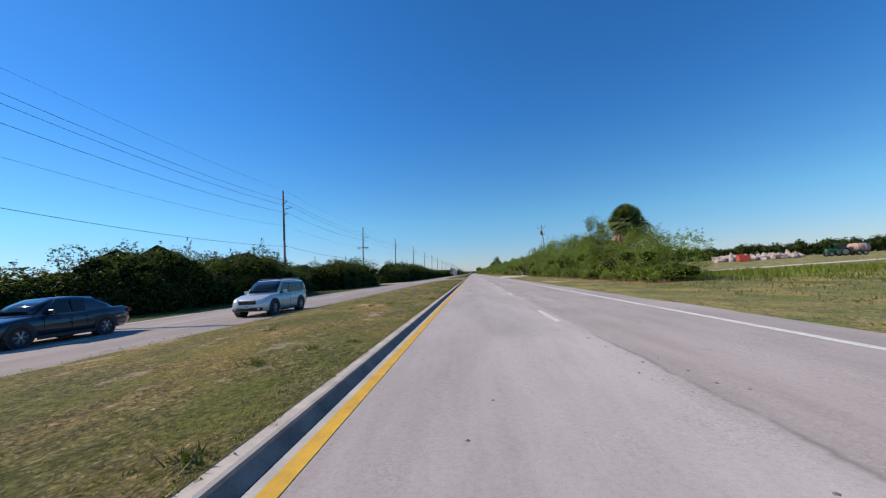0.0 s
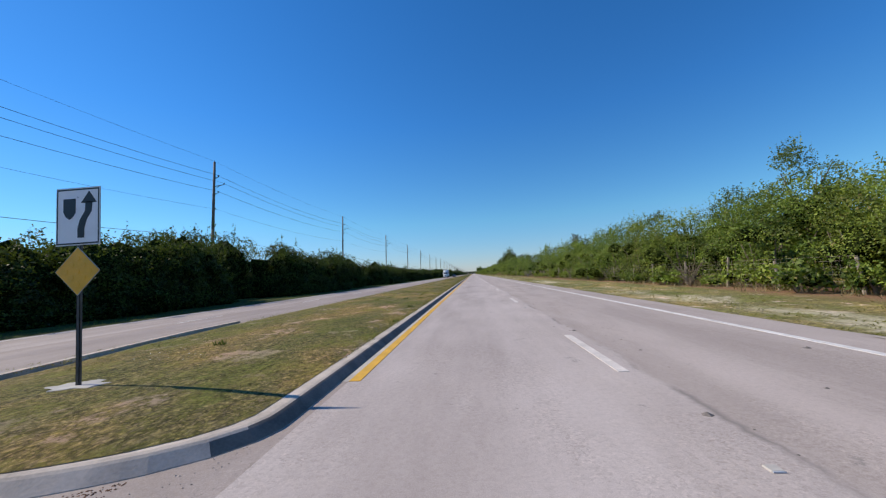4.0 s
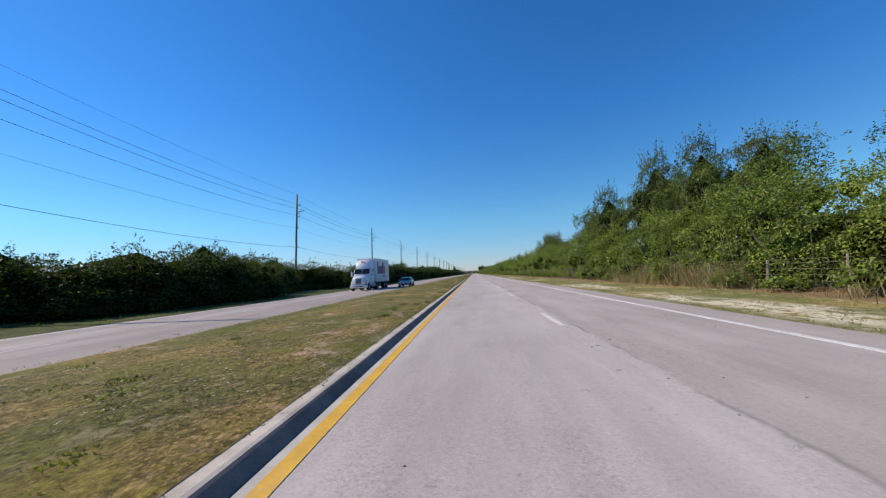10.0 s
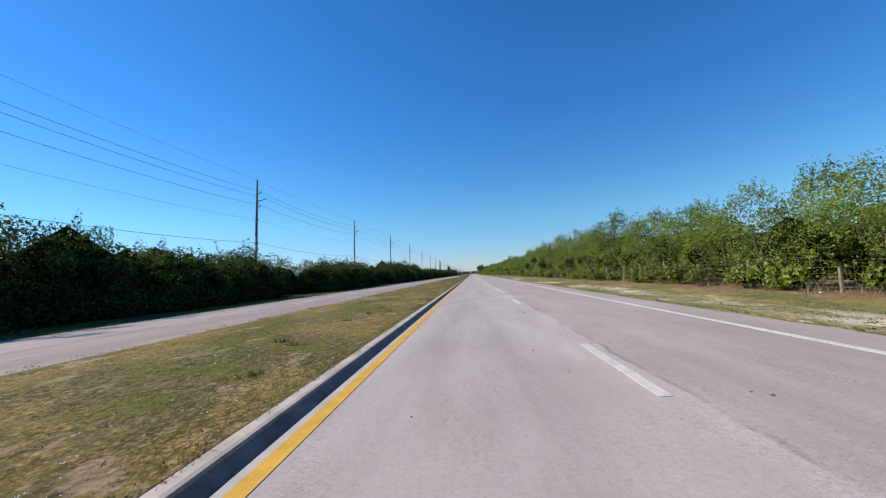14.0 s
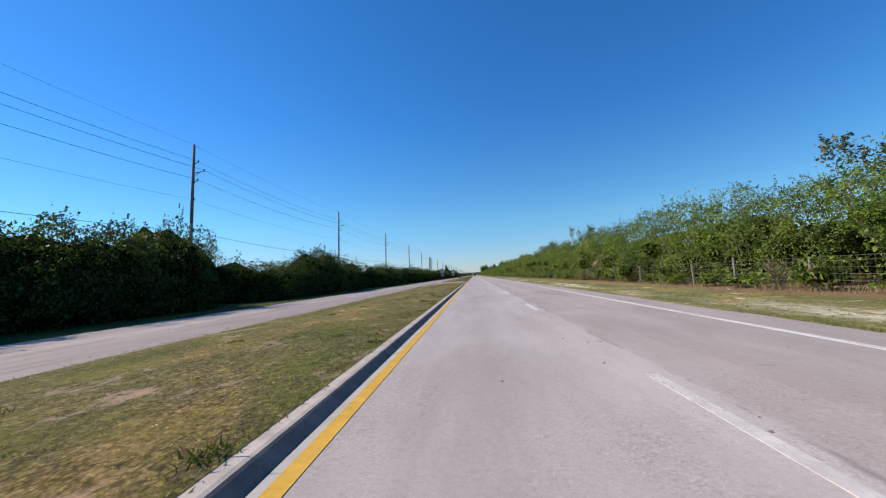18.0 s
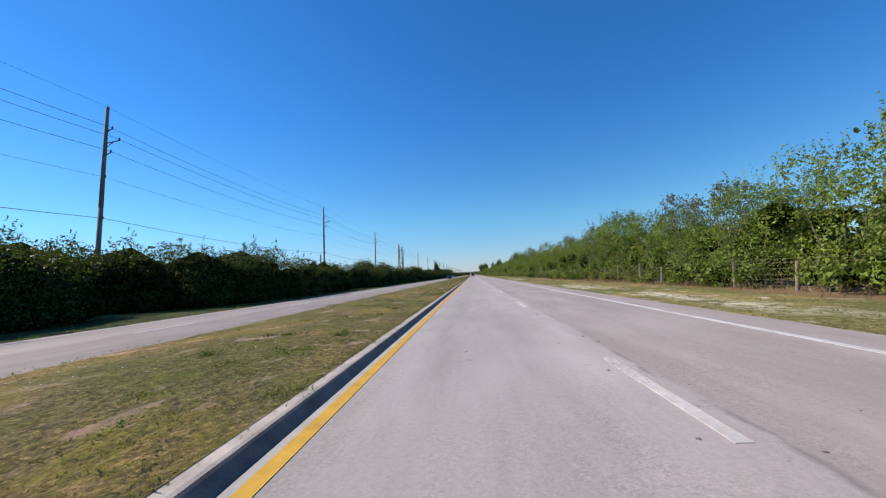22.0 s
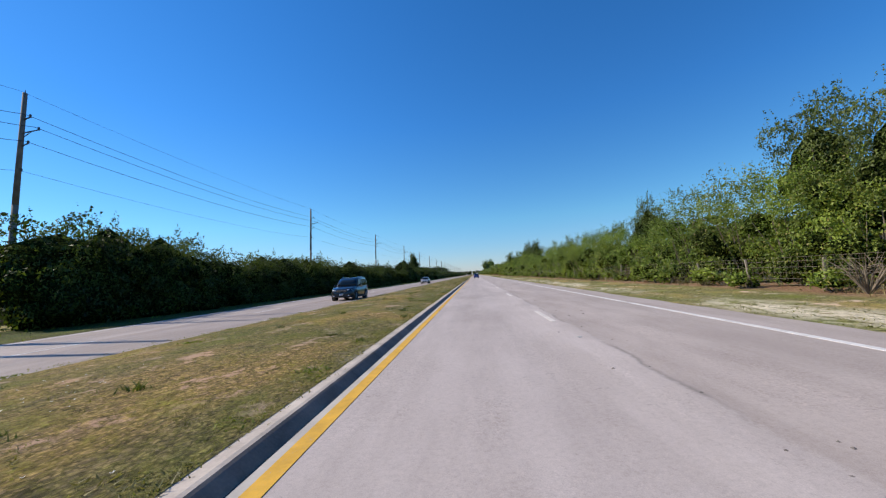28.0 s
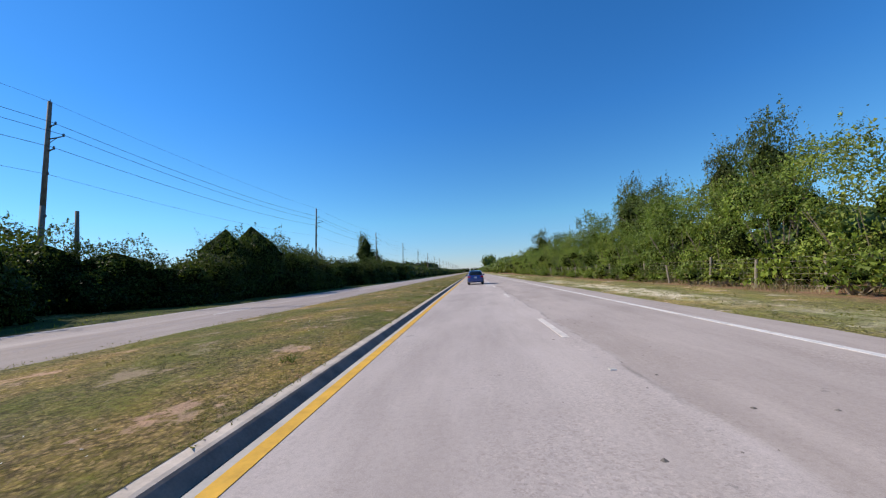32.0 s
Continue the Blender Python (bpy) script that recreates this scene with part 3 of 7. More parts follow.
# medians: a kerbed lawn, rounded where it ends
def median(name, y0, y1, nose0, nose1):
    hw = (-OPP0 + X_KERB) / 2
    cx = (OPP0 + X_KERB) / 2

    def half(y):
        d = 1e9
        if nose0:
            d = min(d, y - y0)
        if nose1:
            d = min(d, y1 - y)
        r = 1.5 if y < 300 else 3.1
        return hw - (0 if d >= r else (r - math.sqrt(max(0, r * r - (r - d) ** 2))) * hw / r * 0.98)

    def slim(y):
        d = min(y - y0 if nose0 else 99, y1 - y if nose1 else 99)
        return 0.70 + 0.30 * min(1.0, d / 9.0)

    ys = [y0 + 0.001]
    while ys[-1] < y1 - 0.001:
        d = min(ys[-1] - y0 if nose0 else 99, y1 - ys[-1] if nose1 else 99)
        ys.append(min(y1 - 0.001, ys[-1] + (0.08 if d < 0.6 else 0.25 if d < 3.5 else 0.8 if d < 14 else 2.0)))
    bm = bmesh.new()
    rows = []
    for y in ys:
        h = half(y)
        k0, k1 = cx + h - 0.165, cx - h * slim(y) + 0.02
        row = []
        for i in range(9):
            u = i / 8
            x = k0 + (k1 - k0) * u
            z = 0.135 + 0.10 * math.sin(math.pi * min(1, u * 1.1)) * min(1, h / 2) - (0.15 if (i == 8 and h > hw - 0.01) else 0)
            z += 0.03 * noise.noise((x * 0.7, y * 0.5, 0)) * (0 < i < 8)
            row.append(bm.verts.new((x, y, z)))
        rows.append(row)
    for a, b in zip(rows, rows[1:]):
        for i in range(8):
            bm.faces.new((a[i], b[i], b[i + 1], a[i + 1]))
    bmesh.ops.recalc_face_normals(bm, faces=bm.faces)
    turf_ob = tagged(part(name, bm, M_MEDIAN, None, "", True), "mown median strip of patchy green and brown grass", "grass", "", "structure")

    # kerb: rounded face towards the road, carried round the noses
    prof = [(0.16, -0.06), (0.15, 0.004), (0.04, 0.10), (0.012, 0.118), (-0.03, 0.128), (-0.20, 0.13), (-0.20, -0.06)]
    line_pts = [(cx + half(y), y) for y in ys]
    if nose1:
        line_pts += [(cx - half(y) * slim(y), y) for y in reversed(ys) if y1 - y < 12.0]
    if nose0:
        line_pts = [(cx - half(y) * slim(y), y) for y in reversed(ys) if y - y0 < 12.0] + line_pts
    bm = bmesh.new()
    rows = []
    n = len(line_pts)
    for i, (x, y) in enumerate(line_pts):
        ax, ay = line_pts[max(0, i - 1)]
        bx, by = line_pts[min(n - 1, i + 1)]
        t = Vector((bx - ax, by - ay, 0)).normalized()
        o = Vector((t.y, -t.x, 0))
        rows.append([bm.verts.new((x + o.x * p, y + o.y * p, z)) for p, z in prof])
    for a, b in zip(rows, rows[1:]):
        for i in range(len(prof) - 1):
            bm.faces.new((a[i], a[i + 1], b[i + 1], b[i]))
    bmesh.ops.recalc_face_normals(bm, faces=bm.faces)
    # sloping faces turned from the sun take the shade-darkened concrete
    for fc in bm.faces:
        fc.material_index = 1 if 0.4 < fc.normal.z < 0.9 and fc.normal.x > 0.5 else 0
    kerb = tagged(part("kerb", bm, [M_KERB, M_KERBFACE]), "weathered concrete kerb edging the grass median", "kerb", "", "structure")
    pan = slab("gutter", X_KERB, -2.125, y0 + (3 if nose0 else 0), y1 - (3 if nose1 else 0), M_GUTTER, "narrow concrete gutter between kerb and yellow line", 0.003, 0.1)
    slab("gutter_lip", -2.125, -2.03, y0 + (3 if nose0 else 0), y1 - (3 if nose1 else 0), M_CONC, "pale concrete lip of the gutter beside the yellow line", 0.002, 0.1)
    return turf_ob, kerb, pan


median("median_south", Y0, GAPS[0][0], False, True)
median("median_middle", GAPS[0][1], GAPS[1][0], True, True)
median("median_north", GAPS[1][1], Y1, True, False)


# ---------------------------------------------------------------- plants
def ico(sub):
    bm = bmesh.new()
    bmesh.ops.create_icosphere(bm, subdivisions=sub, radius=1.0)
    v = np.array([tuple(p.co) for p in bm.verts])
    f = [tuple(p.index for p in q.verts) for q in bm.faces]
    bm.free()
    return v, f


ICO_V, ICO_F = ico(1)


def leaf_cloud(r, blobs, count, size, sun=(0, 0, 0), shoots=0.0):
    """Leaves scattered over the outer shells of lumpy masses, thickest on the side given, with leafy shoots standing out."""
    blobs = np.array(blobs, float)
    sun = np.array(sun, float)
    area = (blobs[:, 3] * blobs[:, 5] + blobs[:, 4] * blobs[:, 5]) ** 0.9
    m = 5
    pick = r.choice(len(blobs), count * m, p=area / area.sum())
    d = r.normal(size=(count * m, 3))
    d /= np.linalg.norm(d, axis=1)[:, None]
    rad = r.uniform(0.72, 1.0, count * m) + np.abs(r.normal(0, 0.10, count * m))
    lump = 0.16 * np.sin(d[:, 0] * 5 + pick) * np.sin(d[:, 1] * 6 + 2 * pick) + 0.13 * np.sin(d[:, 2] * 9 + pick)
    p = blobs[pick, :3] + d * blobs[pick, 3:6] * (rad + lump)[:, None]
    ok = p[:, 2] > 0.05
    for b in blobs:
        ok &= (((p - b[:3]) / b[3:6]) ** 2).sum(1) > 0.42
    if sun.any():
        ok &= (d @ sun) > r.normal(-0.1, 0.3, len(p))
    keep = np.where(ok)[0]
    nsh = int(count * shoots / 12)
    main = keep[:count - nsh * 12]
    pts, dirs = [p[main]], [d[main]]
    if nsh:
        tops = keep[count:] if len(keep) > count + nsh else keep
        tops = tops[np.argsort(-(p[tops, 2] + 0.9 * r.normal(size=len(tops))))][:nsh * 3]
        tops = r.choice(tops, nsh)
        aim = d[tops] * 0.5 + np.array((0, 0, 0.8)) + r.normal(0, 0.35, (nsh, 3))
        aim /= np.linalg.norm(aim, axis=1)[:, None]
        ln = r.uniform(0.35, 1.1, nsh)
        u = r.uniform(0, 1, (nsh, 12))
        q = p[tops][:, None, :] + aim[:, None, :] * (u * ln[:, None])[:, :, None] + r.normal(0, 0.08, (nsh, 12, 3)) * (1.2 - u)[:, :, None]
        pts.append(q.reshape(-1, 3))
        dirs.append(np.repeat(aim, 12, 0))
    p, d = np.concatenate(pts), np.concatenate(dirs)
    nrm = d + r.normal(0, 0.8, p.shape)
    nrm /= np.linalg.norm(nrm, axis=1)[:, None]
    t = np.cross(nrm, r.normal(size=p.shape))
    t /= np.linalg.norm(t, axis=1)[:, None] + 1e-9
    b = np.cross(nrm, t)
    s = size * r.uniform(0.55, 1.5, len(p))[:, None]
    w = r.uniform(0.22, 0.42, len(p))[:, None]
    v = np.stack([p - t * s * 0.5 - b * s * w, p - t * s * 0.4 + b * s * w, p + t * s * 0.55], 1).reshape(-1, 3)
    f = np.arange(len(v)).reshape(-1, 3)
    return v, f


def crown_mesh(name, seed, blobs, count, size, mats, core=0.7, sun=(0, 0, 0), shoots=0.12, cores=9):
    r = np.random.default_rng(seed)
    v, f = leaf_cloud(r, blobs, count, size, sun, shoots)
    verts, faces = v.tolist(), f.tolist()
    nleaf = len(faces)
    top = max(b[2] + b[5] for b in blobs)
    # dark cores that paint the crown's inner shade behind the leaves
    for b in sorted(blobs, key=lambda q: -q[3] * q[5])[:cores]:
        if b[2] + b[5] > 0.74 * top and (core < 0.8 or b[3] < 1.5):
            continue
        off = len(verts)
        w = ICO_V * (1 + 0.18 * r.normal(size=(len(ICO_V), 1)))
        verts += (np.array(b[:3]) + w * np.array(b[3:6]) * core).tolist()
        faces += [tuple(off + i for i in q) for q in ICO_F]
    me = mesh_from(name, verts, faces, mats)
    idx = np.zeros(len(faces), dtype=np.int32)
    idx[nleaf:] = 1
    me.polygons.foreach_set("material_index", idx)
    return me


def limbs(seed, height, spread, n, r0):
    """A tapered trunk that forks into bent limbs."""
    r = random.Random(seed)
    bm = bmesh.new()
    base = Vector((0, 0, -0.1))
    fork = Vector((r.uniform(-.2, .2), r.uniform(-.2, .2), height * 0.35))
    tube(bm, base, fork, r0, r0 * 0.75, 7)
    for i in range(n):
        a = 2 * math.pi * (i + r.random() * 0.6) / n
        k = spread * r.uniform(0.5, 1.0)
        mid = fork + Vector((math.cos(a) * k * 0.5, math.sin(a) * k * 0.5, height * 0.25))
        end = mid + Vector((math.cos(a + .3) * k * 0.6, math.sin(a + .3) * k * 0.6, height * r.uniform(0.1, 0.2)))
        tube(bm, fork, mid, r0 * 0.6, r0 * 0.4, 6)
        tube(bm, mid, end, r0 * 0.4, r0 * 0.12, 5)
        tw = mid + (end - mid) * 0.4
        tube(bm, tw, tw + Vector((r.uniform(-1, 1), r.uniform(-1, 1), r.uniform(0.2, 1))) * spread * 0.4, r0 * 0.22, r0 * 0.06, 4)
    return bm


def stems(seed, height, spread, n):
    """Several thin crooked stems rising from one root."""
    r = random.Random(seed)
    bm = bmesh.new()
    for i in range(n):
        a = 2 * math.pi * (i + r.random()) / n
        k = spread * r.uniform(0.3, 1.0)
        p0 = Vector((math.cos(a) * 0.05, math.sin(a) * 0.05, -0.1))
        p1 = p0 + Vector((math.cos(a) * k * 0.5 + r.uniform(-.15, .15), math.sin(a) * k * 0.5 + r.uniform(-.15, .15), height * 0.3))
        p2 = p1 + Vector((math.cos(a) * k * 0.4 + r.uniform(-.3, .3), math.sin(a) * k * 0.4 + r.uniform(-.3, .3), height * 0.4))
        w = r.uniform(0.03, 0.07)
        tube(bm, p0, p1, w, w * 0.8, 5)
        tube(bm, p1, p2, w * 0.8, w * 0.3, 5)
        tube(bm, p1, p1 + Vector((r.uniform(-.8, .8), r.uniform(-.8, .8), r.uniform(-.2, .7))), w * 0.4, w * 0.15, 4)
    return bm


def shrub_blobs(r, deep, wide, h, n, low=0.5, taper=0.45):
    """A stretch of thicket: many small masses piled into an uneven bank, wider along the road than deep."""
    out = []
    for i in range(n):
        z = r.uniform(0.08, 0.88) ** 0.9 * h
        k = 1 - taper * max(0, z / h - 0.35)
        s = r.uniform(0.45, 0.95)
        out.append((r.uniform(-.5, .5) * deep * k, r.uniform(-.5, .5) * wide * k, max(z, s * 0.6), s, s * r.uniform(0.9, 1.3), s * r.uniform(0.6, 0.95)))
    out.append((0.2, 0, low * h * 0.8, 0.36 * deep, 0.40 * wide, 0.40 * h))
    out.append((0.2, 0, 0.2 * h, 0.40 * deep, 0.44 * wide, 0.24 * h))
    return out


def plant(name, label, category, group, crown, mat_trunk, trunk_bm):
    ob = thing(name, label, category, group)
    part("trunk", trunk_bm, mat_trunk, ob)
    c = new("crown", crown)
    c.parent = ob
    return ob


UNIT = 5.0
PR = random.Random(11)
PD = random.Random(23)

LIT, DIM = (-0.75, -0.5, 0.35), (0.75, -0.5, 0.35)
# roadside shrubs in the sun, unit height 5 m
SHRUBS = []
for i in range(7):
    blobs = shrub_blobs(PR, 3.6, 5.4, UNIT, 26 + i % 4)
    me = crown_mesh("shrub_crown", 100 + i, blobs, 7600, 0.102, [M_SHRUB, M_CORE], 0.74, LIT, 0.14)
    SHRUBS.append(plant("shrub", "dense sunlit green roadside shrub hung with vines", "shrub", "roadside thicket", me, M_STEM, stems(200 + i, UNIT * 0.85, 2.3, 7)))

# taller trees behind, unit height 8 m
TREES = []
for i in range(6):
    h, w = 8.0, 5.4
    blobs = [(PR.uniform(-1.7, 1.7), PR.uniform(-2.2, 2.2), PR.uniform(3.2, 7.3), PR.uniform(.45, 1.1), PR.uniform(.45, 1.2), PR.uniform(.4, .85)) for _ in range(26)]
    me = crown_mesh("tree_crown", 300 + i, blobs, 8600, 0.104, [M_TREE, M_CORE], 0.72, LIT, 0.10, 20)
    TREES.append(plant("tree", "broad-leaved green tree rising behind the roadside thicket", "tree", "trees along the road", me, M_BARK, limbs(400 + i, h, 2.2, 6, 0.16)))

# dense, darker, rounder trees, unit height 8 m
DENSE = []
for i in range(3):
    blobs = [(0, 0, 4.8, 1.7, 1.8, 2.2)]
    while len(blobs) < 27:
        d = Vector((PD.uniform(-1, 1), PD.uniform(-1, 1), PD.uniform(-1, 1)))
        if 0.3 < d.length < 1:
            blobs.append((d.x * 2.0, d.y * 2.1, 4.8 + d.z * 2.7, PD.uniform(.6, 1.1), PD.uniform(.6, 1.1), PD.uniform(.5, .8)))
    me = crown_mesh("dense_crown", 380 + i, blobs, 9000, 0.11, [M_DARK, M_CORE_DARK], 0.86, LIT, 0.08, 16)
    DENSE.append(plant("dense_tree", "dense dark blue-green tree rising over the thicket", "tree", "trees along the road", me, M_BARK, limbs(480 + i, 7.0, 1.6, 6, 0.17)))

# thin greyish trees that have lost most of their leaves, unit height 8 m
BARES = []
for i in range(3):
    blobs = [(PR.uniform(-1.3, 1.3), PR.uniform(-1.4, 1.4), PR.uniform(4.0, 7.6), PR.uniform(.4, .8), PR.uniform(.4, .8), PR.uniform(.4, .8)) for _ in range(16)]
    me = crown_mesh("bare_crown", 350 + i, blobs, 1500, 0.17, [M_GREY, M_CORE], 0.1, (0, 0, 0), 0.5, 1)
    bm = limbs(450 + i, 8.0, 2.4, 8, 0.13)
    for k in range(60):
        b = PR.choice(blobs)
        p0 = Vector(b[:3]) + Vector((PR.uniform(-.5, .5), PR.uniform(-.5, .5), -0.5))
        tube(bm, p0, p0 + Vector((PR.uniform(-.5, .5), PR.uniform(-.5, .5), PR.uniform(0.5, 1.3))), 0.022, 0.006, 3)
    BARES.append(plant("thin_tree", "thin grey half-bare tree above the thicket", "tree", "trees along the road", me, M_STEM, bm))

# low bushes, unit height 1.2 m
LOWS = []
for i in range(4):
    blobs = [(PR.uniform(-.6, .6), PR.uniform(-.8, .8), PR.uniform(0.2, 0.8), PR.uniform(.2, .5), PR.uniform(.2, .5), PR.uniform(.2, .4)) for _ in range(10)]
    me = crown_mesh("low_crown", 700 + i, blobs, 650, 0.14, [M_SHRUB, M_CORE], 0.6, LIT, 0.25)
    LOWS.append(plant("low_bush", "small bright green bush at the foot of the thicket", "bush", "low bushes", me, M_STEM, stems(720 + i, 0.9, 0.7, 5)))

# shaded hedge, unit height 5 m: solid down to the ground, with small leaves
def hedge_blobs(r, h):
    out = []
    for _ in range(34):
        z = r.uniform(0.05, 1.0) ** 0.8 * 0.9 * h
        d = r.uniform(0.5, 0.95)
        out.append((r.uniform(-.5, .5) * 5.4 * (1 - 0.3 * max(0, z / h - 0.4)), r.uniform(-.5, .5) * 5.4, max(z, d * 0.6), d, d * r.uniform(0.9, 1.25), d * r.uniform(0.65, 0.95)))
    out += [(0.0, 0, 0.46 * h, 2.5, 2.8, 0.50 * h), (0.2, 0, 0.2 * h, 2.9, 3.0, 0.30 * h), (0.5, 0, 0.10 * h, 3.0, 3.3, 0.17 * h)]
    return out


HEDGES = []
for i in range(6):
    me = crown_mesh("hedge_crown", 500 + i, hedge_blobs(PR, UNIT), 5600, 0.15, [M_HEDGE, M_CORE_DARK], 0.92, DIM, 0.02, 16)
    HEDGES.append(plant("hedge_bush", "dark bush in the roadside hedge, shade put into its leaf colour", "bush", "roadside hedge", me, M_BARK, stems(600 + i, UNIT * 0.7, 1.4, 3)))


def fan(bm, at, aim, length, n=13):
    """One palm fan: a stalk and a pleated half disc of pointed segments."""
    at, aim = Vector(at), Vector(aim).normalized()
    side = aim.cross(Vector((0, 0, 1)))
    if side.length < 0.1:
        side = Vector((1, 0, 0))
    side.normalize()
    up = side.cross(aim).normalized()
    hub = at + aim * length * 0.45
    tube(bm, at, hub, 0.02, 0.012, 4)
    for k in range(n):
        a = radians(-105 + 210 * k / (n - 1))
        d = (aim * math.cos(a) + side * math.sin(a) + up * (-0.25 * abs(math.sin(a)))).normalized()
        tip = hub + d * length * 0.6 + Vector((0, 0, -0.16 * length))
        w = (aim * -math.sin(a) + side * math.cos(a)) * length * 0.035
        m = hub + d * length * 0.33
        q = [bm.verts.new(p) for p in (hub, m + w + up * 0.02, tip, m - w - up * 0.02)]
        bm.faces.new(q)


def palm(seed, height, label):
    r = random.Random(seed)
    ob = thing("cabbage_palm", label, "palm tree", "palms")
    bm = bmesh.new()
    for k in range(10):
        a, b = height * 0.72 * k / 10, height * 0.72 * (k + 1) / 10
        tube(bm, (0, 0, a - 0.05), (0, 0, b), 0.19, 0.22, 9)
    part("trunk", bm, M_BARK, ob)
    bm = bmesh.new()
    for k in range(80):
        a = k * 2.39996
        e = radians(80 - 112 * k / 80 + r.uniform(-14, 14))
        fan(bm, (0, 0, height * 0.72), (math.cos(a) * math.cos(e), math.sin(a) * math.cos(e), math.sin(e)), r.uniform(0.19, 0.32) * height, 23)
    part("crown", bm, M_PALM, ob)
    bm = bmesh.new()
    for k in range(34):
        a = k * 2.39996 + 0.4
        fan(bm, (0, 0, height * 0.71), (math.cos(a) * 0.62, math.sin(a) * 0.62, r.uniform(-1.1, -0.45)), r.uniform(0.24, 0.31) * height, 11)
    part("dead_fronds", bm, M_DRY, ob, "hanging brown dead palm fronds")
    return ob


def dead_palm(seed, height):
    """A short palm smothered in collapsed brown fronds."""
    r = random.Random(seed)
    ob = thing("dead_palm", "short palm with collapsed pale brown dead fronds", "palm tree", "palms")
    part("trunk", tubes(((0, 0, -0.1), (0.1, -0.1, height * 0.5), 0.14, 0.13), ((0.1, -0.1, height * 0.5), (0.05, -0.2, height), 0.13, 0.15)), M_BARK, ob)
    bm = bmesh.new()
    for k in range(26):
        a = k * 2.39996
        fan(bm, (0.05, -0.2, height), (math.cos(a) * 0.6, math.sin(a) * 0.6, r.uniform(-1.6, -0.1)), r.uniform(0.7, 1.4), 9)
    part("dead_fronds", bm, M_DRY, ob)
    bm = bmesh.new()
    for k in range(7):
        a = k * 2.39996
        fan(bm, (0.05, -0.2, height), (math.cos(a) * 0.5, math.sin(a) * 0.5, r.uniform(0.3, 1.0)), r.uniform(0.9, 1.3), 11)
    part("crown", bm, M_PALM, ob)
    return ob


# outline of the thicket beside the road, and of the hedge across the way: distance, height
RIGHT = [(14, 3.6), (24, 4.6), (40, 6.3), (53, 6.9), (66, 6.2), (86, 6.2), (96, 7.8), (102, 7.2), (109, 5.4), (123, 6.6), (150, 6.2), (161, 5.6), (170, 7.5), (177, 6.8), (183, 4.8), (190, 4.0), (203, 6.0), (217, 7.0), (240, 7.4), (247, 5.6), (256, 7.8), (267, 7.2), (273, 9.4), (290, 10.2), (312, 9.2), (318, 5.6), (325, 7.8), (345, 8.6), (368, 5.7), (383, 5.8), (395, 8.0), (425, 8.0), (444, 6.6), (458, 7.4), (470, 5.7), (486, 7.2), (493, 6.5)]
RIGHT += [(508, 8.2), (519, 6.7), (533, 7.2), (544, 6.3), (554, 7.2), (573, 6.2), (597, 8.2), (612, 5.8), (621, 7.8), (628, 6.7), (636, 7.3), (642, 5.7), (654, 6.0), (668, 8.2), (706, 8.5), (711, 6.9), (721, 7.7), (739, 6.4), (748, 6.0), (755, 7.4), (765, 7.0), (778, 5.3), (786, 6.3), (797, 8.6), (805, 6.9), (820, 9.6), (860, 9.0), (900, 8.0)]
LEFT = [(0, 3.8), (10, 2.9), (13, 4.2), (17.5, 5.4), (21, 4.7), (23.5, 3.0), (26, 4.8), (30, 5.4), (35, 4.9), (38, 3.8), (44, 4.3), (58, 5.4), (69, 5.6), (95, 5.6), (106, 5.1), (120, 6.2), (164, 6.5), (171, 4.6), (178, 5.6), (190, 5.9), (201, 4.3), (209, 5.5), (240, 4.6), (274, 4.4), (280, 5.8), (289, 4.5), (320, 4.1), (332, 6.0), (339, 5.0), (352, 5.7), (372, 6.0), (381, 5.2), (410, 5.2), (444, 5.7), (451, 4.9), (458, 6.3), (473, 6.2), (479, 7.1), (484, 6.0), (494, 4.9), (507, 6.9), (519, 5.3), (528, 7.1), (545, 4.8), (549, 6.4)]
LEFT += [(555, 5.4), (575, 5.7), (588, 5.6), (614, 4.7), (628, 5.6), (642, 4.8), (653, 6.0), (675, 5.5), (705, 7.2), (713, 7.3), (717, 5.6), (735, 5.7), (753, 4.6), (760, 5.7), (774, 4.9), (784, 6.0), (795, 5.2), (801.5, 5.6), (807, 4.4), (811, 6.9), (815, 7.4), (820, 5.9), (830, 5.7), (852, 5.9), (900, 6.0)]


def outline(prof, y):
    return float(np.interp(y, [a for a, _ in prof], [b for _, b in prof]))


def put(src, x, y, sx, sz, turn, z=0.0):
    return copy_thing(src, Matrix.Translation((x, y, lie(x, y) + z)) @ pose(0, 0, 0, 0, 0, turn) @ Matrix.Diagonal((sx, sx, sz, 1)))


PL = random.Random(5)
# sunlit thicket: a front row of shrubs, trees behind
y = 21.5
while y < 905:
    drive = 83.5 < y < 101
    open_spot = 179 < y < 191.5
    if not drive and not 31.5 < y < 36.5:
        h = outline(RIGHT, y)
        fh = min(1.46 + (h - 1.46) * 0.85, 6.0) * PL.uniform(0.74, 0.97)
        x = 15.0 + PL.uniform(-0.6, 0.6) + (5.5 if open_spot else 0)
        put(PL.choice(SHRUBS), x, y, PL.uniform(0.85, 1.1), fh / UNIT / 0.95, PL.uniform(-24, 24))
    elif y > 95:
        put(PL.choice(SHRUBS), 23.5, y, 1.0, 1.05, PL.uniform(-24, 24))
    y += PL.uniform(3.7, 4.7)
y = 34.0
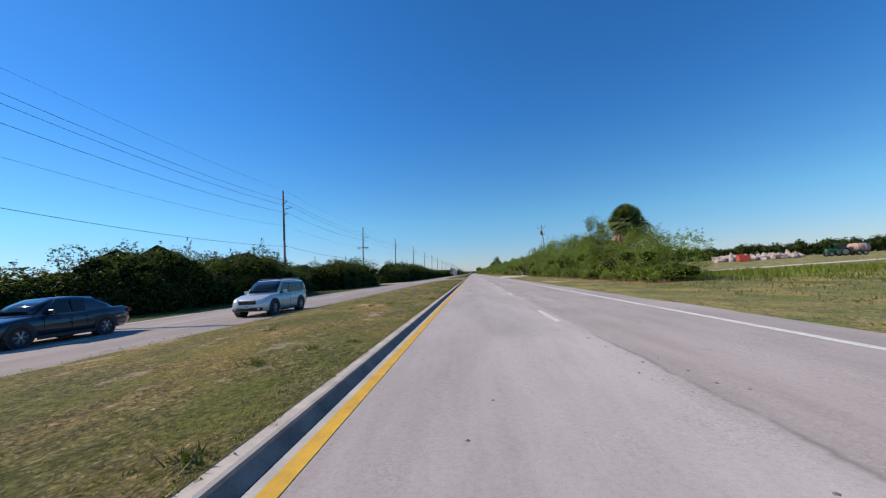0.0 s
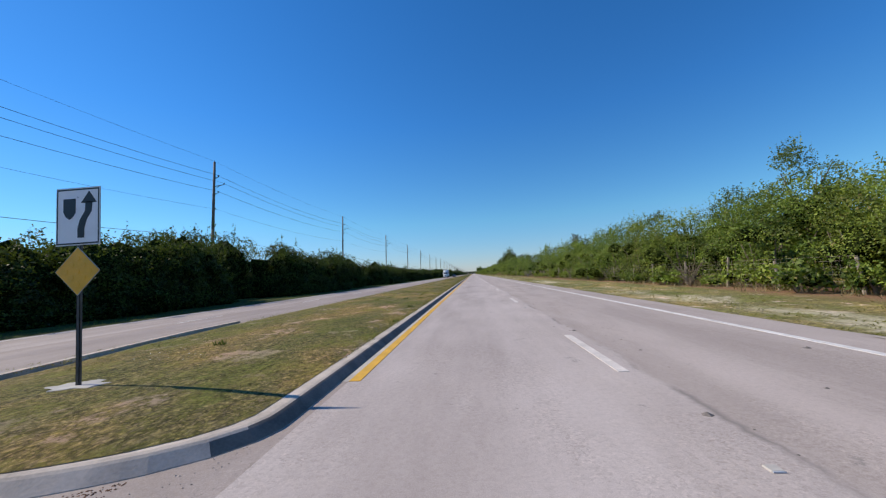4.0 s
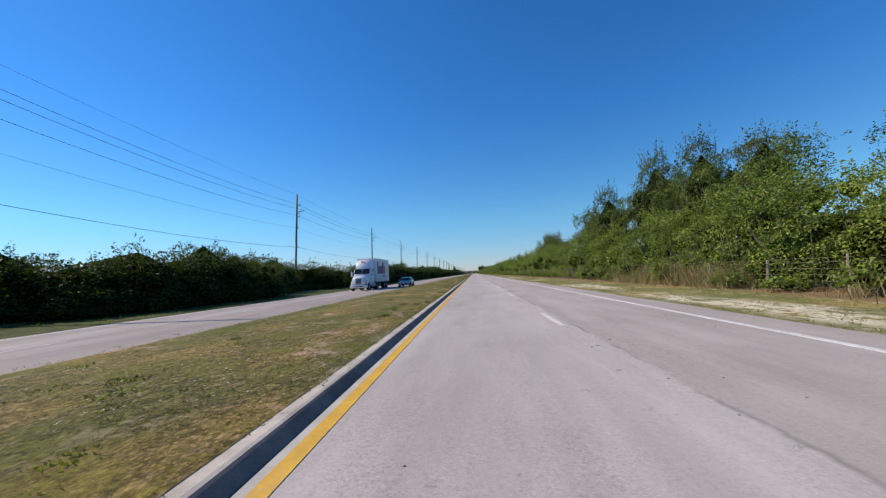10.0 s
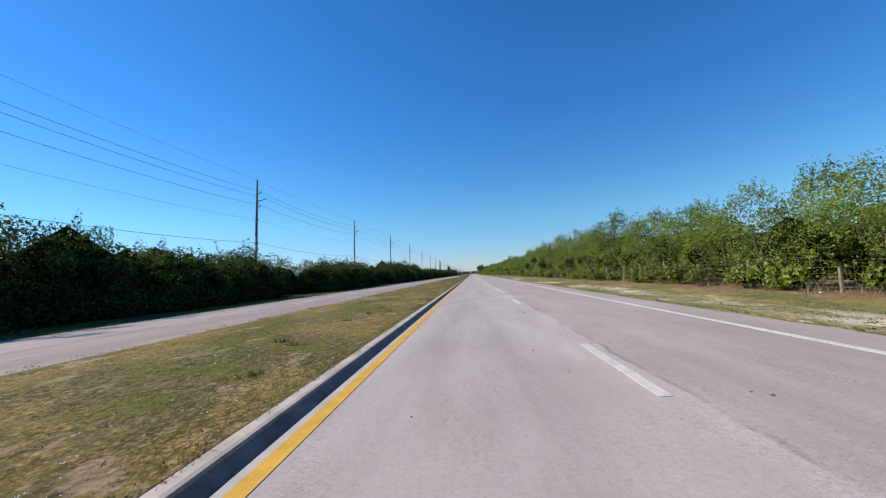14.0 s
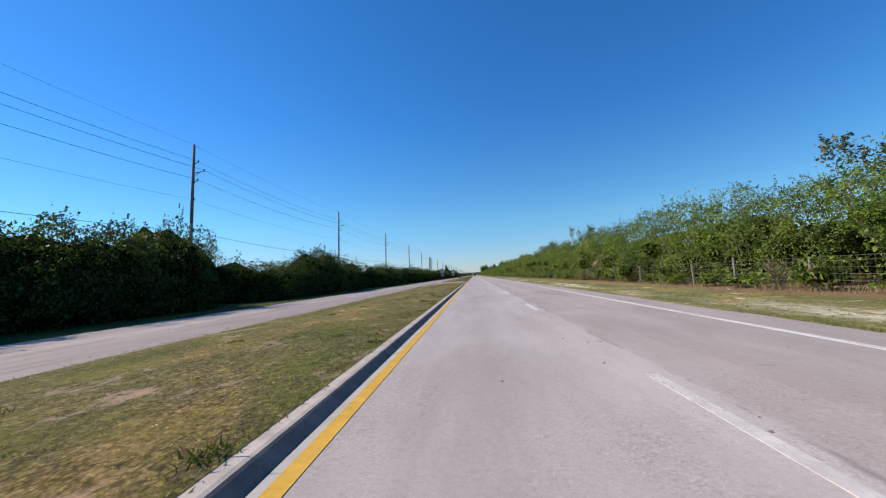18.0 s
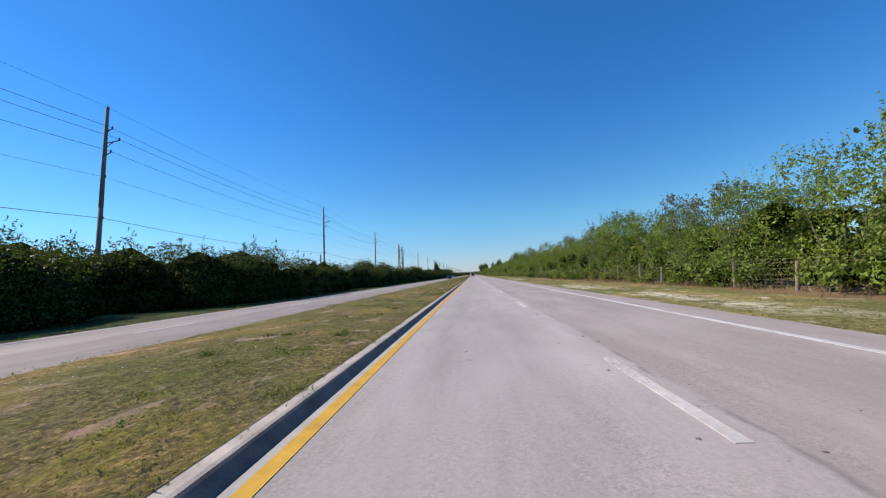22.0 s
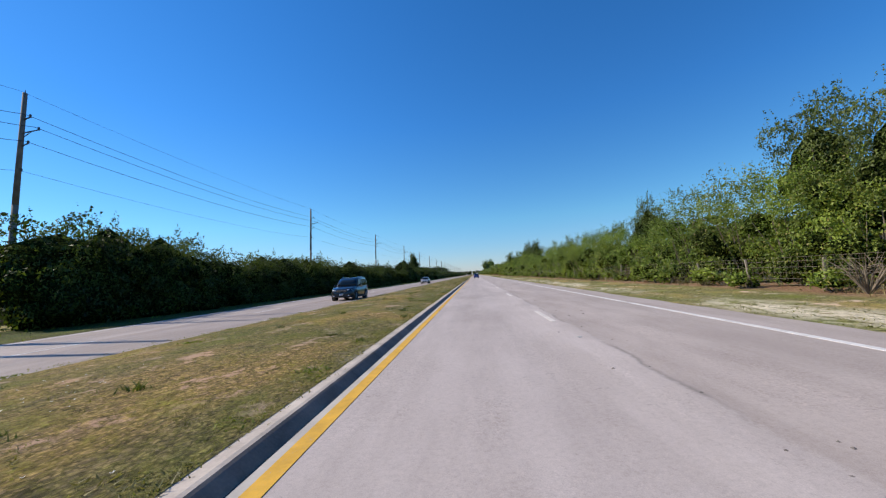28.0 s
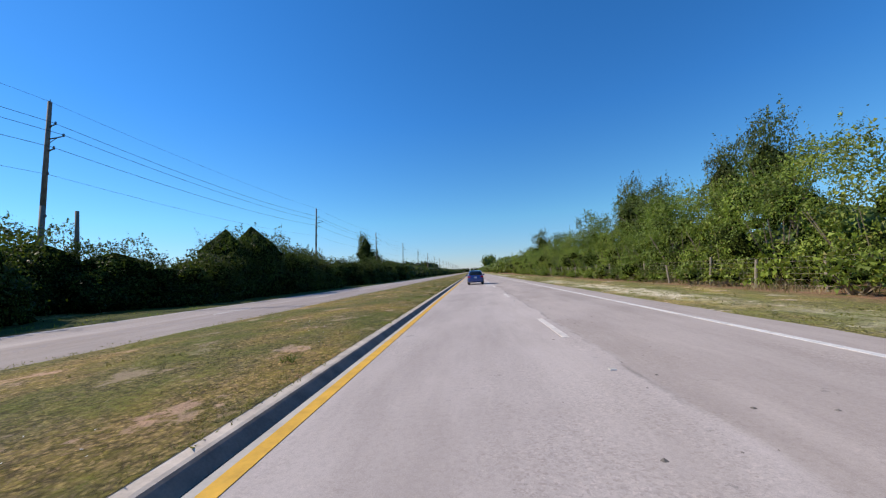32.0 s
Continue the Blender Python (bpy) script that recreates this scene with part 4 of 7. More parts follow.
while y < 905:
    if not 71 < y < 99:
        h = (1.46 + (outline(RIGHT, y) - 1.46) * 1.10) * PL.uniform(0.86, 0.98)
        x = 19.2 + PL.uniform(-1.2, 1.4) + (9 if 178 < y < 201 else 0)
        if h < 6.0:
            put(PL.choice(SHRUBS), x, y, 1.15, h / UNIT, PL.uniform(-24, 24))
        else:
            put(PL.choice(TREES), x, y, PL.uniform(0.9, 1.15), h / 8.4, PL.uniform(-24, 24))
    y += PL.uniform(5.2, 7.6)
y = 21.0
while y < 880:
    if not 80 < y < 100 and not 179 < y < 192:
        put(PL.choice(LOWS), 13.5 + PL.uniform(-0.6, 0.5), y, PL.uniform(0.8, 1.3), PL.uniform(0.6, 1.5), PL.uniform(-40, 40))
    y += PL.uniform(1.6, 4.2)
# single trees that stand out over the rest
for x, y, h, s in ((18.6, 337, 9.6, 1.0), (18.6, 333, 9.2, 1.1), (19.0, 50, 9.4, 1.0), (18.4, 43.5, 7.4, 0.9), (18.6, 344, 8.8, 1.0), (17.8, 668, 9.2, 0.95), (18.0, 638.6, 8.2, 0.8), (18.4, 516, 8.6, 0.9), (18.6, 698, 8.6, 1.0), (18.0, 755, 7.4, 0.8), (18.0, 621, 8.0, 0.9), (18.6, 596, 8.4, 1.0), (19.5, 283, 9.6, 1.0), (19.4, 549, 9.0, 1.0)):
    put(PL.choice(TREES), x, y, s, h * 0.97 / 8.0, PL.uniform(-24, 24))
for x, y, h, s in ((19.0, 288, 13.4, 1.2), (19.5, 281, 12.4, 1.1), (20.0, 275, 11.0, 1.0), (18.5, 300, 12.4, 1.15), (18.5, 307, 11.2, 1.0), (18.6, 707.5, 10.6, 0.95), (18.2, 703.0, 9.6, 0.85), (18.6, 798.5, 10.9, 0.95), (18.8, 802.5, 10.2, 0.8), (18.2, 811, 9.8, 0.8), (19.0, 818.5, 11.4, 1.05), (18.4, 727, 8.6, 0.75), (18.6, 340.5, 10.9, 1.0), (18.8, 333.5, 9.6, 0.9), (18.4, 540.5, 8.4, 0.8), (17.5, 868, 11.5, 1.0), (-33.0, 888, 16.2, 1.25), (-34.5, 908, 12.0, 1.0)):
    put(PD.choice(DENSE), x, y, s, h * 0.97 / 8.0, PD.uniform(-24, 24))
for x, y, h in ((18.0, 352.7, 7.8), (18.6, 347, 8.0), (17.6, 547.3, 7.6), (18.0, 580.8, 7.6), (18.0, 575, 6.8), (18.0, 447.9, 7.2), (18.4, 470, 7.4), (18.4, 604, 7.6), (18.6, 690, 8.2), (18.4, 160, 7.4), (18.4, 236, 7.8)):
    put(PL.choice(BARES), x, y, PL.uniform(0.8, 1.0), h / 8.6, PL.uniform(0, 360))
for x, y, h in ((22.5, 98, 8.2), (24, 103, 9.6), (22.0, 108, 9.6), (25, 113, 9.0), (21.0, 119, 8.4), (28, 99, 8.6), (32, 104, 9.0)):
    put(PL.choice(TREES), x, y, 1.0, h / 8.0, PL.uniform(-24, 24))
put(SHRUBS[0], 18.2, 32.0, 0.95, 4.6 / UNIT, 10)
put(SHRUBS[3], 18.6, 36.6, 0.95, 4.8 / UNIT, -10)
put(LOWS[1], 15.9, 33.0, 1.6, 1.6, 10)
put(LOWS[2], 16.0, 35.6, 1.5, 1.7, 0)
put(SHRUBS[2], 15.1, 81.4, 1.0, 5.3 / UNIT, 10)
put(SHRUBS[4], 17.0, 84.8, 1.0, 5.9 / UNIT, -8)
put(SHRUBS[1], 17.4, 86.9, 0.88, 5.7 / UNIT, 4)
put(SHRUBS[6], 16.0, 84.0, 0.95, 5.5 / UNIT, -14)
put(SHRUBS[0], 19.3, 88.0, 0.85, 5.9 / UNIT, 20)
put(LOWS[0], 14.6, 85.8, 1.5, 1.5, 20)
put(LOWS[3], 15.9, 87.0, 1.4, 1.4, -10)
put(SHRUBS[5], 20.5, 85.6, 1.0, 6.0 / UNIT, 0)
for k in range(7):
    put(SHRUBS[k], 21.2 + 2.2 * math.sin(k * 1.7), 102.5 + 3.2 * k, 1.1, 1.1 + 0.12 * math.cos(k), 12 * math.sin(k))
for k in range(6):
    put(SHRUBS[(k * 3) % 7], 23.2 + 0.9 * k + math.sin(k * 2.0), 190.5 + 2.9 * k, 1.1, 0.95 + 0.1 * math.sin(k * 1.3), 15 * math.cos(k))
put(SHRUBS[1], 25.5, 97.0, 1.1, 1.15, 60)
put(SHRUBS[3], 29.5, 95.0, 1.1, 1.1, 40)
for x, y, h in ((17.9, 36.4, 8.7), (20.5, 620, 6.0)):
    p = palm(int(y), h, "tall cabbage palm with a shaggy skirt of dead fronds")
    p.matrix_basis = Matrix.Translation((x, y, lie(x, y)))

for x, y, h in ((13.7, 494.5, 2.5), (13.8, 445.2, 1.9), (13.5, 201.7, 1.7)):
    p = dead_palm(int(y), h)
    p.matrix_basis = Matrix.Translation((x, y, lie(x, y)))

# shaded hedge
POLES_Y = [48.8, 91.2, 134.8, 178.4, 222.0, 266.0, 308.5, 356.2, 400.8, 444.6, 487.4, 530.6, 574.7, 620.9, 661.0, 697.5, 707.6, 752.1, 797.8, 844.0, 890.0, 935.0]
y = -14.0
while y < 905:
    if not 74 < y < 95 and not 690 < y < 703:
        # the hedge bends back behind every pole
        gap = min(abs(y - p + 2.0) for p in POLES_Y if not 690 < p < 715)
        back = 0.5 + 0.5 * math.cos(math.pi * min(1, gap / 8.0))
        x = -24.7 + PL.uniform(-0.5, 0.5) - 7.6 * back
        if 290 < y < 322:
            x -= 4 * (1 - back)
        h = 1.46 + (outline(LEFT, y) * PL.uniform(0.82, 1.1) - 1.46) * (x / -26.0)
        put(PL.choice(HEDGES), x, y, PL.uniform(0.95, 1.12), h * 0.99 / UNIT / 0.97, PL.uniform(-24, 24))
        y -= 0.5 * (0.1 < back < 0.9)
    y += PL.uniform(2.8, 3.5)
for x, y, h in ((-33, 30, 5.6), (-33, 36, 5.2), (-34, 176, 6.4), (-33, 188, 5.6), (-34, 660, 5.8), (-33, 746, 6.0)):
    p = palm(int(y) + 3, h, "cabbage palm standing in the dark hedge")
    p.matrix_basis = Matrix.Translation((x, y, lie(x, y)))
for src in SHRUBS + TREES + DENSE + BARES + HEDGES + LOWS:
    for o in list(src.children) + [src]:
        bpy.data.objects.remove(o)


def woods(name, label, x0, x1, y0, y1, step, h, mat, seed, size=1.1, per=160):
    """Far woods as one uncountable mass of leaf clumps with an uneven top."""
    r = np.random.default_rng(seed)
    verts, faces = [], []
    n = int(max(abs(x1 - x0), abs(y1 - y0)) / step)
    for i in range(n):
        u = (i + r.uniform(-.5, .5)) / n
        cx, cy = x0 + (x1 - x0) * u + r.uniform(-2, 2), y0 + (y1 - y0) * u
        hh = h * r.uniform(0.8, 1.12)
        bl = [(cx + r.uniform(-2, 2), cy + r.uniform(-.5, .5) * step, hh * z, max(3.4, step * 0.75), max(3.4, step * 0.75), hh * 0.33) for z in (0.3, 0.62)]
        v, f = leaf_cloud(r, bl, per, size)
        faces += (f + len(verts)).tolist()
        verts += v.tolist()
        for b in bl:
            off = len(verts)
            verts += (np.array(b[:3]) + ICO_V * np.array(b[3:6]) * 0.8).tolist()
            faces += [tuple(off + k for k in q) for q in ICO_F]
    return tagged(new(name, mesh_from(name, verts, faces, mat)), label, "trees", "", "stuff")


for a, b in ((106, 176), (206, 905)):
    woods("thicket_depth", "dense shaded undergrowth deep behind the roadside thicket", 24.5, 24.5, a, b, 3.8, 4.9, M_TREE, 60 + a, 0.34, 330)
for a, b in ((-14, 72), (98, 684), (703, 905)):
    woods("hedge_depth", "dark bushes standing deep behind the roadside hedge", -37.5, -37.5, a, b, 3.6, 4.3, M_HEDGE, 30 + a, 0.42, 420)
woods("far_woods", "distant roadside trees running on beside the road", 19, 19, 908, 2300, 7.0, 7.5, M_TREE, 1, 0.8, 330)
woods("far_woods", "distant hedge running on along the opposite road", -29, -29, 908, 1700, 6.5, 6.0, M_HEDGE, 2, 0.8, 260)
woods("far_woods", "line of dark woods beyond the open field", 60, 300, 300, 235, 2.0, 11.0, M_HEDGE, 3, 1.0, 150)
woods("far_woods", "line of dark woods beyond the open field", 300, 420, 235, -100, 3.0, 13.0, M_HEDGE, 4, 1.2, 120)
woods("far_woods", "low dark trees far behind the hedge", -190, -190, -150, 900, 9.0, 8.0, M_HEDGE, 5, 1.5, 80)
woods("far_woods", "tall dark trees far ahead beside the opposite road", -50, -34, 985, 1120, 9.0, 12.0, M_HEDGE, 6, 1.2, 160)
woods("far_woods", "low line of dark trees where the road runs out of sight", -90, 80, 1900, 1900, 3.2, 13.0, M_HEDGE, 9, 1.3, 150)
woods("far_woods", "tree far ahead where the road runs out", 14, 26, 1210, 1240, 6.0, 22.0, M_TREE, 8, 1.4, 260)


# ---------------------------------------------------------------- power line
PX, PH = -30.2, 16.4
ARMS = ((PH - 1.95, 0.45), (PH - 2.95, 1.15), (PH - 3.9, 0.45))


def utility_pole(label, h=PH, arms=True):
    ob = thing("utility_pole", label, "utility pole", "poles of the power line")
    part("shaft", tubes(((0, 0, -0.4), (0, 0, h * 0.5), 0.19, 0.165), ((0, 0, h * 0.5), (0, 0, h), 0.165, 0.125), seg=12), M_POLE, ob, "", True)
    if arms:
        for z, l in ARMS:
            br = part("bracket", tubes(((0.1, 0, z - 0.05), (0.1 + l, 0, z + 0.1), 0.045, 0.04), ((0.1, 0, z - 0.35 * l), (0.1 + l * 0.6, 0, z + 0.04), 0.025, 0.025)), M_STEEL_DARK, ob)
            bm = bmesh.new()
            for k in range(4):
                tube(bm, (0.1 + l, 0, z + 0.08 + 0.06 * k), (0.1 + l, 0, z + 0.13 + 0.06 * k), 0.075, 0.045, 8)
            part("insulator", bm, M_INSUL, br, "grey ribbed insulator")
        part("clamp", boxes((0.12, 0.26, -0.05, 0.05, PH - 5.8, PH - 5.6), bevel=0.01), M_STEEL_DARK, ob)
        part("cable_clamp", boxes((0.14, 0.28, -0.06, 0.06, 7.3, 7.5), bevel=0.01), M_STEEL_DARK, ob)
        part("top_pin", tubes(((0, 0, h), (0, 0, h + 0.22), 0.03, 0.02)), M_STEEL_DARK, ob)
    return ob


first = utility_pole("tall weathered wooden pole carrying power lines")
first.matrix_basis = Matrix.Translation((PX, POLES_Y[0], lie(PX, POLES_Y[0])))
POLE_AT = [(PX, -30.0), (PX, 7.5)] + [(PX, y) for y in POLES_Y] + [(PX, 980.0 + 45 * k) for k in range(14)]
for i, (x, y) in enumerate(POLE_AT):
    if y != POLES_Y[0]:
        r = random.Random(i)
        copy_thing(first, Matrix.Translation((x, y, lie(x, y))) @ pose(0, 0, 0, r.uniform(-2.3, -1.5), r.uniform(.7, 1.7), 0))
for x, y, h in ((PX + 0.2, 619.0, 6.9), (PX + 0.2, 800.3, 8.2)):
    p = utility_pole("short bare wooden stub pole beside the line", h, False)
    p.matrix_basis = Matrix.Translation((x, y, lie(x, y)))


def grown(y):
    """Height of the poles along the line, against the first ones."""
    return 1 + float(np.interp(y, [60, 95, 140, 400, 470, 580, 640, 690, 760], [0.0, -0.05, 0.0, 0.0, 0.055, 0.05, 0.03, -0.05, -0.065]))


for ob in [o for o in scene.objects if o.name.startswith("utility_pole") and o.parent is None]:
    ob.matrix_basis = ob.matrix_basis @ Matrix.Diagonal((1, 1, grown(ob.matrix_basis.translation.y), 1))


def span_wire(name, label, dx, z, sag, rad, ys, xs=PX):
    """One wire hung from pole to pole."""
    bm = bmesh.new()
    for a, b in zip(ys, ys[1:]):
        n = 10
        pts = []
        for k in range(n + 1):
            u = k / n
            pts.append(Vector((xs + dx, a + (b - a) * u, z * (grown(a) * (1 - u) + grown(b) * u) - 4 * sag * u * (1 - u) + lie(xs, a) * (1 - u) + lie(xs, b) * u)))
        for p, q in zip(pts, pts[1:]):
            tube(bm, p, q, rad, rad, 4, False)
    return tagged(part(name, bm, M_WIRE), label, "cable", "wires of the power line", "")


WY = [y + 0.48 for _, y in POLE_AT]
span_wire("power_line", "thin top wire strung along the poles", 0.0, PH + 0.2, 0.45, 0.010, WY)
for z, l in ARMS:
    span_wire("power_line", "black power line strung between pole brackets", 0.1 + l, z + 0.3, 0.7, 0.017, WY)
span_wire("power_line", "thin neutral wire along the poles", 0.2, PH - 5.7, 0.6, 0.010, WY)
span_wire("telephone_cable", "low black telephone cable along the poles", 0.22, 7.4, 0.6, 0.019, [y for y in WY if y < 700])

# double cross arm with cut-outs on one pole
arm = thing("fused_crossarm", "cross arm with fused cut-outs bolted to a pole", "power equipment", m=Matrix.Translation((PX + 0.2, 91.5, lie(PX, 91.2))))
part("cross_arm", boxes((-1.5, 1.5, -0.24, -0.12, 9.95, 10.08), (-1.5, 1.5, 0.14, 0.26, 9.95, 10.08), bevel=0.01), M_POLE, arm)
for k in (-1.35, -0.9, 0.75, 1.1, 1.4):
    part("cut_out", tubes(((k, -0.2, 9.95), (k + 0.08, -0.3, 9.45), 0.06, 0.05)), M_INSUL, arm)
    part("insulator", tubes(((k, 0.2, 10.08), (k, 0.2, 10.35), 0.05, 0.03)), M_INSUL, arm)

# switch poles beside the small building
for y, h in ((700.0, 15.4), (705.5, 15.1)):
    sp = thing("switch_pole", "wooden pole crowded with switches and drop wires", "utility pole", "switch poles", "", Matrix.Translation((PX + 0.3, y, lie(PX, y))))
    part("shaft", tubes(((0, 0, -0.4), (0, 0, h * 0.5), 0.19, 0.165), ((0, 0, h * 0.5), (0, 0, h), 0.165, 0.13), seg=12), M_POLE, sp, "", True)
    for z in (h - 1.0, h - 2.1, h - 3.1):
        part("insulator_arm", tubes(((-0.5, 0, z), (0.55, 0, z), 0.04, 0.04), ((0.5, 0, z - 0.1), (0.5, 0, z + 0.25), 0.07, 0.05)), M_INSUL, sp)
    for z in (h - 5.0, h - 7.2):
        part("switch_frame", boxes((-0.7, 0.7, 0.14, 0.26, z, z + 0.12), bevel=0.01), M_STEEL_DARK, sp)
        for k in (-0.6, 0.0, 0.6):
            part("switch", tubes(((k, 0.2, z + 0.1), (k + 0.05, 0.3, z + 0.75), 0.07, 0.05), ((k, 0.2, z), (k - 0.1, 0.3, z - 0.5), 0.03, 0.03)), M_INSUL, sp)
    for k in (-0.5, 0.0, 0.45):
        part("drop_wire", tubes(((k, 0.25, h - 4.4), (k * 1.3, 0.6, h - 3.2), 0.014, 0.014), ((k * 1.3, 0.6, h - 3.2), (k * 0.6 + 0.3, 0.2, h - 1.6), 0.014, 0.014), ((k, 0.25, h - 7.2), (0.05, 0.2, h - 9.2), 0.02, 0.02)), M_WIRE, sp)
    part("conduit", tubes(((0.16, 0.1, 0.0), (0.16, 0.1, h - 8.5), 0.05, 0.05)), M_STEEL_DARK, sp)

# transformer pole by the driveway
tp = thing("transformer_pole", "wooden pole with a rusty transformer and a cross arm", "utility pole", m=Matrix.Translation((19.3, 90.8, lie(19.3, 90.8))) @ pose(0, 0, 0, 0, -4.2, 0) @ pose(0, 0, 0, 0, 0, -40) @ Matrix.Diagonal((1, 1, 1.085, 1)))
part("shaft", tubes(((0, 0, -0.4), (0, 0, 12.1), 0.15, 0.10), seg=12), M_POLE, tp, "", True)
part("cross_arm", boxes((-1.25, 1.25, -0.2, -0.1, 11.35, 11.48), bevel=0.01), M_SIGNBACK, tp, "pale weathered cross arm")
for k in (-1.15, 0.0, 1.15):
    part("insulator", tubes(((k, -0.15, 11.48), (k, -0.15, 11.66), 0.05, 0.07), ((k, -0.15, 11.66), (k, -0.15, 11.86), 0.08, 0.03)), M_INSUL, tp)
part("brace", tubes(((-0.8, -0.15, 11.4), (0, -0.13, 10.8), 0.02, 0.02), ((0.8, -0.15, 11.4), (0, -0.13, 10.8), 0.02, 0.02)), M_STEEL_DARK, tp)
can = part("transformer", tubes(((-0.05, -0.45, 9.6), (-0.05, -0.45, 10.55), 0.26, 0.26), ((-0.05, -0.45, 10.55), (-0.05, -0.45, 10.65), 0.27, 0.2), seg=14), plain("rusty_tank", (0.20, 0.075, 0.04), 0.7, vary=0.4, bump=0.3), tp, "rust-brown transformer can")
part("bushing", tubes(((-0.15, -0.45, 10.6), (-0.2, -0.45, 10.95), 0.05, 0.03), ((0.1, -0.45, 10.6), (0.15, -0.45, 10.9), 0.05, 0.03)), M_INSUL, can)
part("fuse_arm", tubes(((0.1, 0, 9.7), (0.6, -0.1, 9.8), 0.03, 0.03), ((0.6, -0.1, 9.5), (0.6, -0.1, 10.0), 0.05, 0.04)), M_INSUL, tp)
part("guy_wire", tubes(((0, 0, 9.4), (-4.2, 0.9, 0.3), 0.012, 0.012), seg=4), M_WIRE, tp)


# ---------------------------------------------------------------- signs on the medians
def arrow_panel(parent, y):
    """Black divided-road symbol: an island and an arrow that bends round it."""
    bm = bmesh.new()
    pts = [(0.06, -0.36), (0.06, -0.2), (0.10, -0.06), (0.19, 0.08), (0.20, 0.24)]
    w = 0.062
    L = [bm.verts.new((x - w, y, 2.78 + z)) for x, z in pts]
    R = [bm.verts.new((x + w, y, 2.78 + z)) for x, z in pts]
    for i in range(len(pts) - 1):
        bm.faces.new((L[i], R[i], R[i + 1], L[i + 1]))
    tip = [bm.verts.new((x, y, 2.78 + z)) for x, z in ((0.06, 0.22), (0.34, 0.22), (0.20, 0.42))]
    bm.faces.new(tip)
    isl = [bm.verts.new((x, y, 2.78 + z)) for x, z in ((-0.26, 0.30), (-0.04, 0.30), (-0.04, 0.06), (-0.10, -0.02), (-0.15, -0.05), (-0.22, -0.0), (-0.26, 0.08))]
    bm.faces.new(isl)
    r = bmesh.ops.extrude_face_region(bm, geom=list(bm.faces))
    bmesh.ops.translate(bm, verts=[v for v in r["geom"] if isinstance(v, bmesh.types.BMVert)], vec=(0, -0.003, 0))
    bmesh.ops.recalc_face_normals(bm, faces=bm.faces)
    return part("symbol", bm, M_BLACK, parent, "black island and bent arrow")


def panel(w, h, z, y, t=0.004):
    return boxes((-w / 2, w / 2, y, y + t, z - h / 2, z + h / 2), bevel=0.0)


def ragged_disc(rad, rise):
    """A low, uneven patch of old concrete round a post."""
    bm = bmesh.new()
    rim = [bm.verts.new((rad * (1.15 + 0.35 * math.sin(k * 2.3)) * math.cos(k * math.pi / 8), rad * (0.75 + 0.2 * math.cos(k * 1.7)) * math.sin(k * math.pi / 8), -0.06)) for k in range(16)]
    top = [bm.verts.new((v.co.x * 0.8, v.co.y * 0.8, rise + 0.01 * math.sin(i * 3.1))) for i, v in enumerate(rim)]
    for k in range(16):
        bm.faces.new((rim[k], rim[(k + 1) % 16], top[(k + 1) % 16], top[k]))
    bm.faces.new(top)
    return bm


def keep_right(x, y, turn, label, lean=0.0):
    ob = thing("traffic_sign", label, "traffic sign", "median signs", "", Matrix.Translation((x, y, 0.2)) @ pose(0, 0, 0, 0, lean, turn) @ Matrix.Diagonal((0.86, 0.86, 0.86, 1)))
    post = boxes((-0.03, 0.03, -0.022, -0.014, -0.3, 3.2), (-0.03, -0.022, -0.022, 0.022, -0.3, 3.2), (0.022, 0.03, -0.022, 0.022, -0.3, 3.2))
    part("post", post, M_STEEL_DARK, ob)
    pl = part("panel", panel(0.80, 0.97, 2.78, -0.034), [M_SIGNBACK], ob, "bare aluminium sheet")
    part("face", panel(0.78, 0.95, 2.78, -0.039), M_SIGNWHITE, pl, "white reflective face")
    bm = boxes((-0.38, 0.38, -0.042, -0.038, 3.22, 3.245), (-0.38, 0.38, -0.042, -0.038, 2.315, 2.34), (-0.38, -0.36, -0.042, -0.038, 2.34, 3.22), (0.36, 0.38, -0.042, -0.038, 2.34, 3.22))
    part("border", bm, M_BLACK, pl)
    arrow_panel(pl, -0.041)
    d = 0.285
    dm = part("object_marker", boxes((-d, d, -0.034, -0.030, -d, d)), M_SIGNBACK, ob, "bare aluminium diamond")
    dm.matrix_basis = Matrix.Translation((0, 0, 1.87)) @ pose(0, 0, 0, 0, 45, 0)
    part("marker_face", boxes((-d + .01, d - .01, -0.039, -0.035, -d + .01, d - .01)), M_SIGNYEL, dm, "amber reflective face")
    for i in (-0.15, 0.0, 0.15):
        for j in (-0.15, 0.0, 0.15):
            part("reflector", tubes(((i, -0.039, j), (i, -0.046, j), 0.05, 0.045), seg=10), M_SIGNYEL, dm)
    part("footing", ragged_disc(0.45, 0.03), M_CONC, ob, "pale crumbling concrete footing")
    part("bolt", tubes(((0, -0.045, 3.1), (0, -0.03, 3.1), 0.012, 0.012), ((0, -0.045, 2.45), (0, -0.03, 2.45), 0.012, 0.012), seg=6), M_GALV, ob)
    return ob


